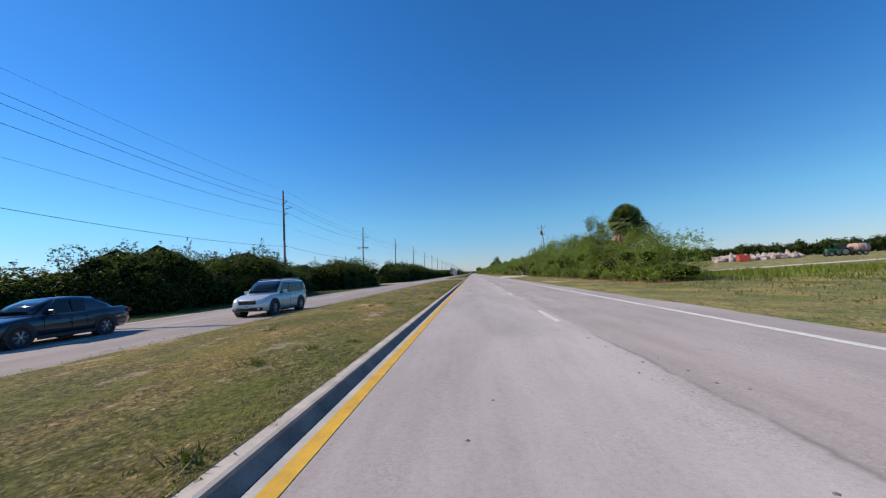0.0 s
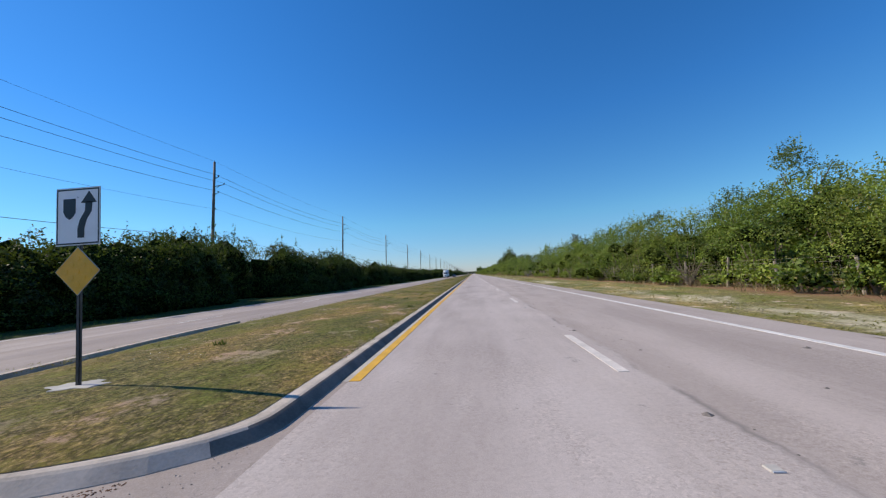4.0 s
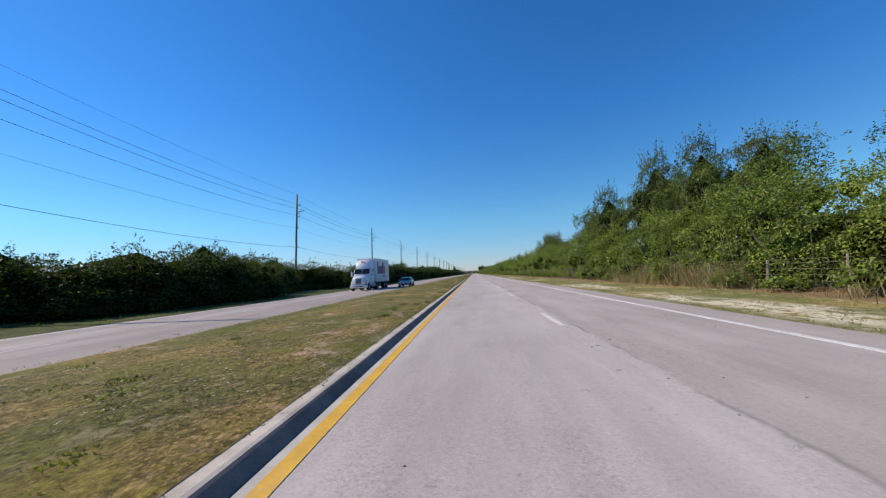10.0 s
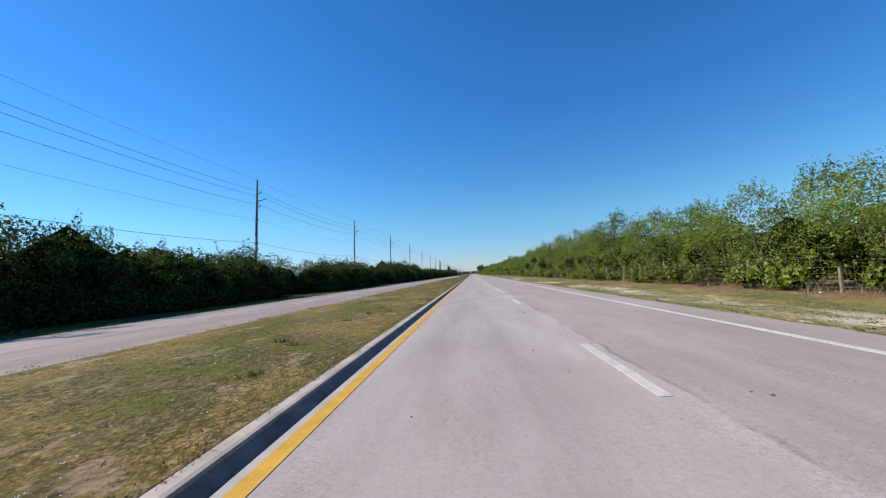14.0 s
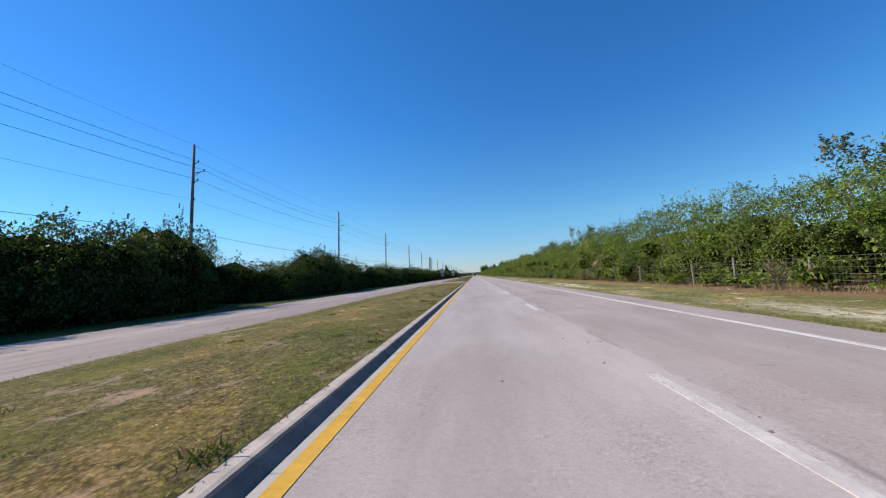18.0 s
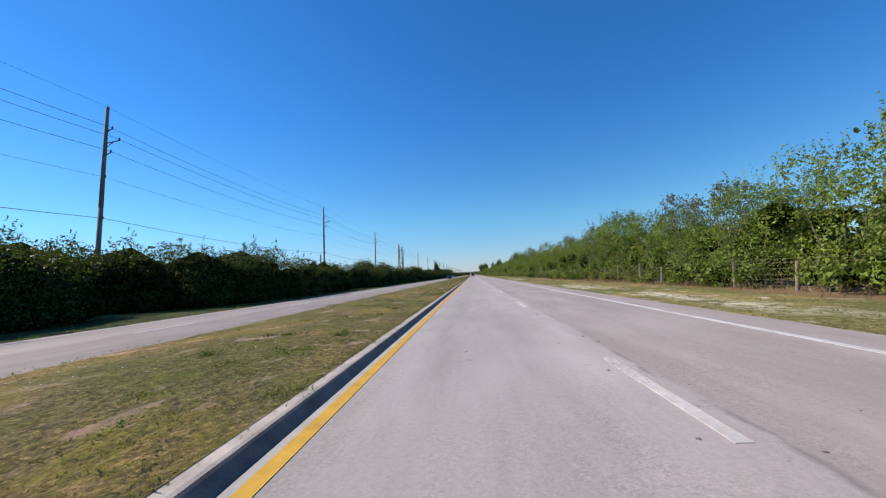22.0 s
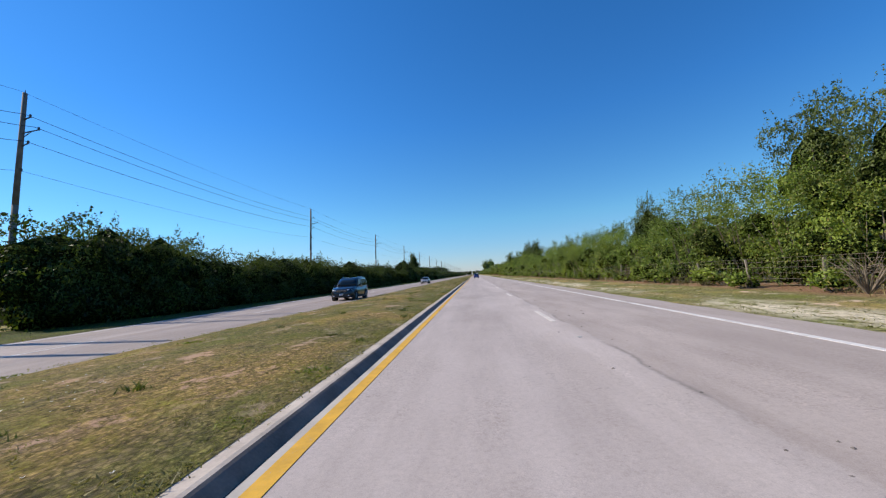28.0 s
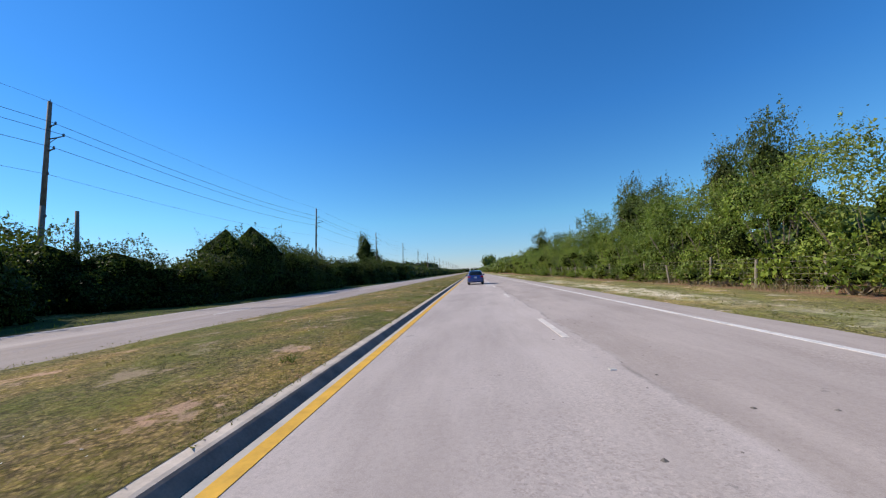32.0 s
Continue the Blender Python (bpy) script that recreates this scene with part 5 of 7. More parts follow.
keep_right(-5.45, 538.7, 0, "white divided-road arrow sign over an amber diamond marker")
keep_right(-5.7, 98.9, 0, "white divided-road arrow sign over an amber diamond marker")
keep_right(-6.3, 520.0, 182, "grey back of a traffic sign and diamond marker, leaning", 3.0)
keep_right(-5.32, 79.0, 181, "grey backs of a traffic sign and a diamond marker")
rp = thing("delineator_post", "slim rusty post with a dark reflector on the median", "post", m=Matrix.Translation((-5.66, 74.9, 0.2)))
part("post", boxes((-0.02, 0.02, -0.016, 0.016, -0.2, 0.92), bevel=0.004), plain("rusty_post", (0.2, 0.14, 0.08), 0.8, vary=0.3), rp)
part("reflector", boxes((-0.06, 0.06, -0.02, 0.02, 0.90, 1.06), bevel=0.015), M_BLACK, rp)

# ---------------------------------------------------------------- driveway, gate, fence
M_DIRT = plain("pinkish_dirt", (0.50, 0.37, 0.29), 0.95, vary=0.25, scale=1.2, bump=0.8)
sheet("dirt_apron", [-36, -33, -30, -27, -24, -21, -19, -17.6], [79 + 0.8 * k for k in range(23)], lambda x, y: 0.012 + max(0, lie(x, y)) + 0.03 * noise.noise((x, y, 0)) - max(0, 0.12 * (abs(y - 88.5 + 0.8 * noise.noise((x * 0.3, 1, 0))) - 3.6 - 3.6 * max(0, 1 - (-17.6 - x) / 7))), M_DIRT, "rutted pinkish dirt track joining the opposite road", "structure", "track")
sheet("gravel_driveway", [6.5, 7.4, 8.5, 10, 12, 14, 17, 21, 26, 40], [76 + 0.8 * k for k in range(36)], lambda x, y: 0.012 + 0.03 * noise.noise((x, y, 0)) - max(0, 0.10 * (abs(y - 90.2 - 2.2 * max(0, min(1, (x - 8) / 6)) + 0.5 * noise.noise((x * 0.4, y * 0.3, 3))) - 6.6 + 2.4 * max(0, min(1, (x - 8) / 6)) - 4.2 * max(0, 1 - (x - 6.6) / 6.5))), M_GRAVEL, "pale shell-gravel driveway meeting the road", "structure", "driveway")

gate = thing("farm_gate", "weathered wooden gate post with a sagging diagonal rail", "gate", m=Matrix.Translation((13.1, 98.1, lie(13.1, 98.1))))
for k, (x, y, h) in enumerate(((0, 0, 1.75), (1.75, 0.35, 1.95))):
    part("gate_post", tubes(((x, y, -0.2), (x, y, h), 0.10, 0.09), seg=9), M_POST, gate)
part("rail", tubes(((0, 0, 1.35), (1.75, 0.35, 0.35), 0.055, 0.05), seg=7), M_POST, gate)
part("stay", tubes(((0, 0, 0.6), (1.75, 0.35, 1.1), 0.012, 0.012), seg=4), M_FENCEWIRE, gate)
mk = thing("marker_post", "short white utility marker post beside the driveway", "post", m=Matrix.Translation((13.35, 97.4, lie(13.3, 97.4))))
part("post", boxes((-0.09, 0.09, -0.06, 0.06, -0.1, 0.75), bevel=0.02), M_SIGNWHITE, mk)
sg = thing("notice_sign", "small white notice board on a stake", "sign", m=Matrix.Translation((18.8, 98.8, lie(18.8, 98.8))))
part("stake", boxes((-0.03, 0.03, -0.03, 0.03, -0.1, 1.6)), M_POST, sg)
bd = part("board", boxes((-0.25, 0.25, -0.05, -0.03, 0.95, 1.6), bevel=0.005), M_SIGNWHITE, sg)
for z, w in ((1.46, 0.18), (1.34, 0.15), (1.22, 0.19), (1.10, 0.12)):
    part("text_bar", boxes((-w, w, -0.054, -0.049, z - 0.025, z + 0.025)), M_INSUL, bd)

M_BOX = plain("weathered_grey_concrete", (0.20, 0.19, 0.18), 0.9, vary=0.3, scale=4.0, bump=0.4)
ub = thing("utility_box", "grey concrete utility box on the verge", "utility box", m=Matrix.Translation((13.0, 184.8, lie(13, 184.8))))
part("body", boxes((-0.17, 0.17, -0.2, 0.2, -0.05, 0.55), bevel=0.015), M_BOX, ub)
part("lid", boxes((-0.18, 0.18, -0.21, 0.21, 0.55, 0.60), bevel=0.01), M_BOX, ub)


def fence(y0, y1, x=13.3):
    ob = thing("wire_fence", "old wire fence on wooden posts, half swallowed by the thicket", "fence", "roadside fence")
    bm = bmesh.new()
    tube(bm, (0, 0, -0.3), (0, 0, 1.45), 0.07, 0.06, 7)
    src = None
    y = y0
    r = random.Random(int(y0))
    tops = []
    while y <= y1:
        p = new("fence_post", src) if src else part("fence_post", bm, M_POST, ob)
        src = p.data
        p.parent = ob
        px = x + r.uniform(-.1, .1)
        p.matrix_basis = Matrix.Translation((px, y, lie(px, y))) @ pose(0, 0, 0, r.uniform(-5, 5), r.uniform(-5, 5), r.uniform(0, 360)) @ Matrix.Diagonal((1, 1, r.uniform(0.85, 1.1), 1))
        tops.append((px - 0.08, y))
        y += r.uniform(3.4, 4.4)
    for z in (0.15, 0.4, 0.65, 0.9, 1.15, 1.32):
        bm = bmesh.new()
        ring = None
        for ax, ay in tops:
            now = [bm.verts.new((ax + dx, ay, z + dz)) for dx, dz in ((0, 0.004), (0.004, -0.003), (-0.004, -0.003))]
            if ring:
                for k in range(3):
                    bm.faces.new((ring[k], ring[k - 1], now[k - 1], now[k]))
            ring = now
        part("fence_wire", bm, M_FENCEWIRE, ob)
    bm = bmesh.new()
    for (ax, ay), (bx, by) in zip(tops, tops[1:]):
        n = int((by - ay) / 0.3)
        for k in range(1, n):
            u = k / n
            tube(bm, (ax + (bx - ax) * u, ay + (by - ay) * u, 0.12), (ax + (bx - ax) * u, ay + (by - ay) * u, 1.32), 0.003, 0.003, 3, False)
    tagged(part("fence_mesh", bm, M_FENCEWIRE, ob), kind="stuff")
    return ob


for a in range(108, 870, 127):
    fence(a, min(870, a + 126))


# ---------------------------------------------------------------- vehicles
M_TYRE = plain("tyre_rubber", (0.02, 0.02, 0.02), 0.85, vary=0.2, bump=0.2)
M_RIM = plain("alloy_rim", (0.45, 0.46, 0.47), 0.3, 0.85, vary=0.1, bump=0)
M_CHROME = plain("chrome", (0.7, 0.7, 0.72), 0.12, 1.0, vary=0.05, bump=0)
M_PLASTIC = plain("black_plastic", (0.02, 0.02, 0.021), 0.55, vary=0.15, bump=0.1)
M_GLASS = glass("tinted_glass", (0.012, 0.016, 0.018))
M_LENS = glass("headlamp_lens", (0.55, 0.58, 0.6), 0.08)
M_TAIL = glass("tail_lens", (0.35, 0.01, 0.01), 0.15)
M_PLATE = plain("number_plate", (0.7, 0.7, 0.66), 0.5, vary=0.08, bump=0)
M_BAR = plain("plate_bar", (0.1, 0.12, 0.2), 0.6, vary=0.1, bump=0)


def paint(name, color, metal=0.4):
    return plain(name, color, 0.28, metal, vary=0.05, scale=2.0, bump=0.0, coat=1.0)


def loft(stations):
    """A closed shell through half sections; each station is (y, [(x, z), ...]) from bottom centre to top centre."""
    bm = bmesh.new()
    rows = []
    for y, half in stations:
        ring = [(x, z) for x, z in half] + [(-x, z) for x, z in reversed(half) if x > 1e-6]
        rows.append([bm.verts.new((x, y, z)) for x, z in ring])
    n = len(rows[0])
    for a, b in zip(rows, rows[1:]):
        for i in range(n):
            bm.faces.new((a[i], a[(i + 1) % n], b[(i + 1) % n], b[i]))
    bm.faces.new(rows[0])
    bm.faces.new(list(reversed(rows[-1])))
    bmesh.ops.recalc_face_normals(bm, faces=bm.faces)
    return bm


def strip(pts_a, pts_b, push=0.0):
    """A thin curved panel between two polylines of equal length."""
    bm = bmesh.new()
    A = [bm.verts.new(p) for p in pts_a]
    B = [bm.verts.new(p) for p in pts_b]
    for i in range(len(A) - 1):
        bm.faces.new((A[i], A[i + 1], B[i + 1], B[i]))
    r = bmesh.ops.extrude_face_region(bm, geom=list(bm.faces))
    bmesh.ops.translate(bm, verts=[v for v in r["geom"] if isinstance(v, bmesh.types.BMVert)], vec=(push, 0, 0))
    bmesh.ops.recalc_face_normals(bm, faces=bm.faces)
    return bm


def wheel(parent, x, y, r, w, spokes=6):
    side = 1 if x > 0 else -1
    bm = bmesh.new()
    prof = [(r * 0.66, -w / 2), (r * 0.92, -w / 2), (r, -w * 0.32), (r, w * 0.32), (r * 0.92, w / 2), (r * 0.66, w / 2)]
    rows = []
    n = 22
    for k in range(n):
        a = 2 * math.pi * k / n
        rows.append([bm.verts.new((x + o, y + rr * math.cos(a), r + rr * math.sin(a))) for rr, o in prof])
    for k in range(n):
        a, b = rows[k], rows[(k + 1) % n]
        for i in range(len(prof)):
            bm.faces.new((a[i], a[(i + 1) % len(prof)], b[(i + 1) % len(prof)], b[i]))
    bmesh.ops.recalc_face_normals(bm, faces=bm.faces)
    wh = part("wheel", bm, M_TYRE, parent, "black rubber tyre", True)
    bm = bmesh.new()
    xo = x + side * w * 0.38
    tube(bm, (xo - side * 0.05, y, r), (xo - side * 0.03, y, r), r * 0.64, r * 0.64, 20)
    tube(bm, (xo - side * 0.03, y, r), (xo + side * 0.03, y, r), r * 0.16, r * 0.13, 10)
    for k in range(spokes):
        a = 2 * math.pi * k / spokes
        for da in (-0.14, 0.14):
            tube(bm, (xo + side * 0.01, y + r * 0.12 * math.cos(a), r + r * 0.12 * math.sin(a)), (xo, y + r * 0.62 * math.cos(a + da), r + r * 0.62 * math.sin(a + da)), r * 0.055, r * 0.05, 5)
    tube(bm, (xo - side * 0.05, y, r), (xo + side * 0.015, y, r), r * 0.68, r * 0.66, 22, False)
    part("rim", bm, M_RIM, wh, "silver alloy rim")
    return wh


def car(name, label, category, mat, L, W, H, wb, wr, kind="suv", m=None, rim_spokes=6, dark_lower=False):
    """A passenger car facing +y, built round its wheelbase: body, cabin, panes, lamps, wheels."""
    ob = thing(name, label, category, "vehicles", "", m)
    hw = W / 2
    zb, clear = 0.24, 0.24
    suv = kind == "suv"
    belt = H * (0.60 if suv else 0.63)
    hood = H * (0.60 if suv else 0.60)
    f, r_ = L / 2, -L / 2
    ax_f, ax_r = wb / 2 + (0.02 * L), -wb / 2 + (0.02 * L)
    rear_top = belt + 0.02 if kind != "sedan" else belt + 0.06

    def sec(y, w, low, mid, top, crown=0.03):
        return (y, [(0, low), (w * 0.86, low), (w * 0.97, low + 0.1), (w, low + 0.26), (w * 0.985, mid), (w * 0.93, top - 0.02), (w * 0.80, top + crown * 0.6), (0, top + crown)])

    st = [sec(r_, hw * 0.78, 0.42, 0.7, rear_top - 0.16), sec(r_ + 0.06, hw * 0.88, 0.34, 0.72, rear_top - 0.04), sec(r_ + 0.3, hw * 0.97, zb, 0.74, rear_top), sec(ax_r, hw, zb, 0.74, rear_top),
          sec(0.0, hw * 0.985, zb - 0.03, 0.72, belt), sec(ax_f - 0.55, hw, zb, 0.72, belt), sec(ax_f, hw, zb, 0.70, hood - 0.02), sec(f - 0.42, hw * 0.97, zb, 0.66, hood - 0.10), sec(f - 0.14, hw * 0.88, 0.28, 0.62, hood - 0.20), sec(f, hw * 0.70, 0.34, 0.58, hood - 0.33, 0.02)]
    body = part("body", loft(st), mat, ob, "", True)
    # cabin
    tw = hw * (0.80 if suv else 0.74)
    wsb, wst = ax_f - 0.42, ax_f - 1.18
    if kind == "suv":
        rrt, rrb = r_ + 0.42, r_ + 0.14
    elif kind == "hatch":
        rrt, rrb = r_ + 0.75, r_ + 0.2
    else:
        rrt, rrb = ax_r + 0.28, ax_r - 0.42

    def cab(y, z, w, wt):
        return (y, [(0, belt - 0.1), (w, belt - 0.1), (w, belt), (w + (wt - w) * 0.6, belt + (z - belt) * 0.6), (wt, belt + (z - belt) * 0.9), (wt * 0.86, z), (0, z + 0.02 * (z > belt + 0.1))])

    cst = [cab(rrb, belt + 0.04, hw * 0.90, hw * 0.88), cab((rrb + rrt) / 2, belt + (H - belt) * 0.55, hw * 0.91, tw + 0.06), cab(rrt, H - 0.05, hw * 0.92, tw), cab((rrt + wst) / 2, H, hw * 0.93, tw), cab(wst, H - 0.03, hw * 0.93, tw), cab((wst + wsb) / 2, belt + (H - belt) * 0.55, hw * 0.91, tw + 0.05), cab(wsb, belt + 0.02, hw * 0.88, hw * 0.86)]
    part("cabin", loft(cst), mat, ob, "", True)

    # panes, a little proud of the cabin
    def inner(y0, y1, za, zc, xa, xc, name, label):
        for s in (1, -1):
            bm = strip([(s * xa, y, za) for y in y0], [(s * xc, y, zc) for y in y1], s * 0.015)
            part(name, bm, M_GLASS, ob, label)

    zt = belt + (H - belt) * 0.80
    xa, xc = hw * 0.925 + 0.006, tw + (hw * 0.93 - tw) * 0.28 + 0.012
    midp = (wst + wsb) / 2
    bpil = -0.05
    inner([bpil + 0.04, wsb - 0.16], [bpil + 0.04, midp - 0.22], belt + 0.03, zt, xa, xc, "front_side_window", "dark tinted pane")
    inner([rrt + 0.42, bpil - 0.04], [rrt + 0.40, bpil - 0.04], belt + 0.03, zt, xa, xc, "rear_side_window", "dark tinted pane")
    if suv:
        inner([rrb + 0.22, rrt + 0.34], [rrt + 0.10, rrt + 0.32], belt + 0.06, zt, xa, xc, "quarter_window", "dark tinted pane")
    for nm, yb, yt, o in (("windscreen", wsb, wst, 1), ("rear_window", rrb, rrt, -1)):
        z0, z1 = belt + 0.06, H - 0.07
        ym = (yb + yt) / 2
        zm = belt + (H - belt) * 0.565
        bm = bmesh.new()
        rows = []
        for yy, zz, ww in ((yb - o * 0.06, z0, hw * 0.80), (ym + o * 0.012, zm, tw * 0.98), (yt + o * 0.05, z1, tw * 0.86)):
            rows.append([bm.verts.new((ww * k, yy + o * 0.02 + o * 0.04 * (1 - k * k), zz + 0.012)) for k in (-1, -0.6, 0, 0.6, 1)])
        for a, b in zip(rows, rows[1:]):
            for i in range(4):
                bm.faces.new((a[i], a[i + 1], b[i + 1], b[i]))
        rr = bmesh.ops.extrude_face_region(bm, geom=list(bm.faces))
        bmesh.ops.translate(bm, verts=[v for v in rr["geom"] if isinstance(v, bmesh.types.BMVert)], vec=(0, o * 0.012, 0.006))
        bmesh.ops.recalc_face_normals(bm, faces=bm.faces)
        part(nm, bm, M_GLASS, ob, "dark reflecting glass", True)
    # nose
    zg = hood - 0.36
    gr = part("grille", boxes((-hw * 0.46, hw * 0.46, f - 0.10, f + 0.025, zg - 0.06, zg + 0.12), bevel=0.02), M_PLASTIC, ob)
    for k in range(3):
        part("grille_bar", boxes((-hw * 0.44, hw * 0.44, f + 0.022, f + 0.036, zg - 0.03 + 0.05 * k, zg - 0.01 + 0.05 * k)), M_CHROME, gr, "chrome bar")
    part("front_bumper", boxes((-hw * 0.78, hw * 0.78, f - 0.16, f + 0.035, 0.30, 0.46), bevel=0.04), M_PLASTIC if dark_lower else mat, ob)
    part("air_intake", boxes((-hw * 0.5, hw * 0.5, f + 0.0, f + 0.045, 0.32, 0.42), bevel=0.01), M_PLASTIC, ob)
    pl = part("number_plate", boxes((-0.15, 0.15, f + 0.045, f + 0.055, 0.44, 0.58)), M_PLATE, ob)
    part("plate_bar", boxes((-0.11, 0.11, f + 0.054, f + 0.059, 0.49, 0.53)), M_BAR, pl)
    pr = part("number_plate", boxes((-0.15, 0.15, r_ - 0.03, r_ - 0.018, 0.72, 0.87)), M_PLATE, ob)
    part("plate_bar", boxes((-0.11, 0.11, r_ - 0.035, r_ - 0.029, 0.77, 0.82)), M_BAR, pr)
    part("rear_bumper", boxes((-hw * 0.82, hw * 0.82, r_ - 0.03, r_ + 0.2, 0.36, 0.56), bevel=0.04), M_PLASTIC if dark_lower else mat, ob)
    for s in (1, -1):
        hm = Matrix.Translation((s * hw * 0.66, f - 0.17, hood - 0.27)) @ pose(0, 0, 0, 12, 0, -s * 28)
        part("headlight", box(bmesh.new(), -0.20, 0.20, -0.05, 0.07, -0.07, 0.07, 0.03, hm), M_LENS, ob, "clear headlight")
        tm = Matrix.Translation((s * hw * 0.78, r_ + 0.10, rear_top - 0.14)) @ pose(0, 0, 0, 0, 0, s * 22)
        part("tail_light", box(bmesh.new(), -0.17, 0.17, -0.07, 0.05, -0.09, 0.09, 0.03, tm), M_TAIL, ob, "red tail light")
        part("fog_light", tubes(((s * hw * 0.62, f - 0.04, 0.40), (s * hw * 0.62, f + 0.05, 0.40), 0.06, 0.055), seg=10), M_LENS, ob)
        mm = part("wing_mirror", box(bmesh.new(), s * (hw + 0.09) - 0.10, s * (hw + 0.09) + 0.10, wsb - 0.42, wsb - 0.28, belt + 0.02, belt + 0.17, 0.03), mat, ob)
        part("mirror_foot", tubes(((s * (hw - 0.06), wsb - 0.34, belt + 0.0), (s * (hw + 0.05), wsb - 0.35, belt + 0.07), 0.025, 0.025), seg=6), M_PLASTIC, mm)
        part("sill", boxes((s * hw - 0.05, s * hw + 0.005, ax_r + wr + 0.08, ax_f - wr - 0.08, 0.19, 0.31), bevel=0.015), M_PLASTIC, ob)
        for y in (bpil - 0.55, bpil + 0.35):
            part("door_handle", boxes((s * (hw - 0.01), s * (hw + 0.025), y - 0.09, y + 0.09, belt - 0.13, belt - 0.10), bevel=0.006) if s > 0 else boxes((s * (hw + 0.025), s * (hw - 0.01), y - 0.09, y + 0.09, belt - 0.13, belt - 0.10), bevel=0.006), M_CHROME if suv else mat, ob)
        for y in (bpil, wsb - 0.2, rrt + 0.38):
            part("door_seam", boxes((s * hw - 0.003, s * hw + 0.003, y - 0.006, y + 0.006, 0.36, belt - 0.05)), M_PLASTIC, ob)
        if suv:
            part("roof_rail", tubes(((s * tw * 0.84, rrt + 0.1, H + 0.05), (s * tw * 0.84, wst - 0.1, H + 0.05), 0.018, 0.018), seg=6), M_CHROME, ob)
        for y in (ax_f, ax_r):
            bm = bmesh.new()
            n = 12
            A = [(s * (hw + 0.006), y + (wr + 0.10) * math.cos(math.pi * k / n), wr + (wr + 0.10) * math.sin(math.pi * k / n)) for k in range(n + 1)]
            B = [(s * (hw + 0.006), y + (wr + 0.02) * math.cos(math.pi * k / n), wr + (wr + 0.02) * math.sin(math.pi * k / n)) for k in range(n + 1)]
            bm.free()
            part("wheel_arch", strip(A, B, -s * 0.12), M_PLASTIC, ob)
            part("wheel_well", tubes(((s * (hw - 0.26), y, wr), (s * (hw + 0.004), y, wr), wr + 0.04, wr + 0.04), seg=20), M_PLASTIC, ob)
            wheel(ob, s * (hw - 0.09), y, wr, 0.22, rim_spokes)
    return ob


P_SILVER = paint("silver_paint", (0.66, 0.645, 0.62), 0.25)
P_GREY = paint("metallic_grey_paint", (0.32, 0.31, 0.295), 0.2)
P_NAVY = paint("dark_blue_paint", (0.02, 0.028, 0.042))
P_BLACK = paint("black_paint", (0.014, 0.016, 0.02))
P_BLUE = paint("bright_blue_paint", (0.022, 0.06, 0.24))
P_CHAMP = paint("champagne_paint", (0.50, 0.46, 0.41), 0.6)
NEAR, FAR = -11.0, -14.7


def heading(x, y, south=True):
    return Matrix.Translation((x, y, 0.0)) @ pose(0, 0, 0, 0, 0, 180 if south else 0)


car("suv", "silver compact SUV on the opposite road", "car", P_SILVER, 4.52, 1.84, 1.70, 2.69, 0.36, "suv", heading(-10.9, 10.2), 6, True)
car("sedan", "dark blue sedan on the opposite road", "car", P_NAVY, 4.58, 1.78, 1.46, 2.60, 0.33, "sedan", heading(-14.75, 2.9))
car("suv", "black SUV with chrome trim on the opposite road", "car", P_BLACK, 4.5, 1.92, 1.82, 2.68, 0.38, "suv", heading(-10.9, 717.3), 7, True)
car("sedan", "pale champagne sedan on the opposite road", "car", P_CHAMP, 4.7, 1.80, 1.47, 2.70, 0.33, "sedan", heading(-11.8, 773.0))
car("sedan", "metallic grey sedan following the lorry", "car", P_GREY, 4.63, 1.80, 1.42, 2.70, 0.33, "sedan", heading(-10.6, 304.3))
car("hatchback", "bright blue hatchback driving ahead in the lane", "car", P_BLUE, 4.1, 1.78, 1.55, 2.52, 0.32, "hatch", heading(0.27, 817.5, False))

# ---------------------------------------------------------------- lorry
M_TRUCK = paint("white_truck_paint", (0.74, 0.75, 0.76), 0.0)
M_TRAILER = plain("white_trailer_sheet", (0.70, 0.71, 0.72), 0.45, vary=0.08, scale=1.2, bump=0.1)
M_PURPLE = plain("purple_panel", (0.10, 0.05, 0.22), 0.5, vary=0.1, bump=0)
M_ORANGE = plain("orange_red_panel", (0.62, 0.10, 0.05), 0.5, vary=0.1, bump=0)
tr = thing("articulated_lorry", "white day-cab lorry pulling a short white box trailer", "truck", "vehicles", "", heading(-14.9, 295.0))


def tsec(y, w, z0, z1, cr=0.04):
    return (y, [(0, z0), (w, z0), (w, z0 + 0.2), (w, z1 - 0.22), (w * 0.9, z1 - 0.04), (0, z1 + cr)])


part("bonnet", loft([tsec(-1.0, 1.08, 0.75, 2.0), tsec(-0.2, 1.02, 0.75, 1.90), tsec(0.5, 0.86, 0.75, 1.74), tsec(0.72, 0.66, 0.80, 1.62)]), M_TRUCK, tr, "", True)
cabin = part("cab", loft([tsec(-2.6, 1.2, 0.7, 2.95), tsec(-1.9, 1.22, 0.7, 2.98), tsec(-1.3, 1.16, 0.7, 2.82), tsec(-0.8, 1.10, 0.7, 2.02)]), M_TRUCK, tr, "", True)
fair = part("roof_fairing", loft([tsec(-2.7, 1.18, 2.7, 4.05), tsec(-2.0, 1.10, 2.7, 3.95), tsec(-1.5, 0.98, 2.7, 3.45), tsec(-1.25, 0.88, 2.65, 2.98)]), M_TRUCK, tr, "", True)
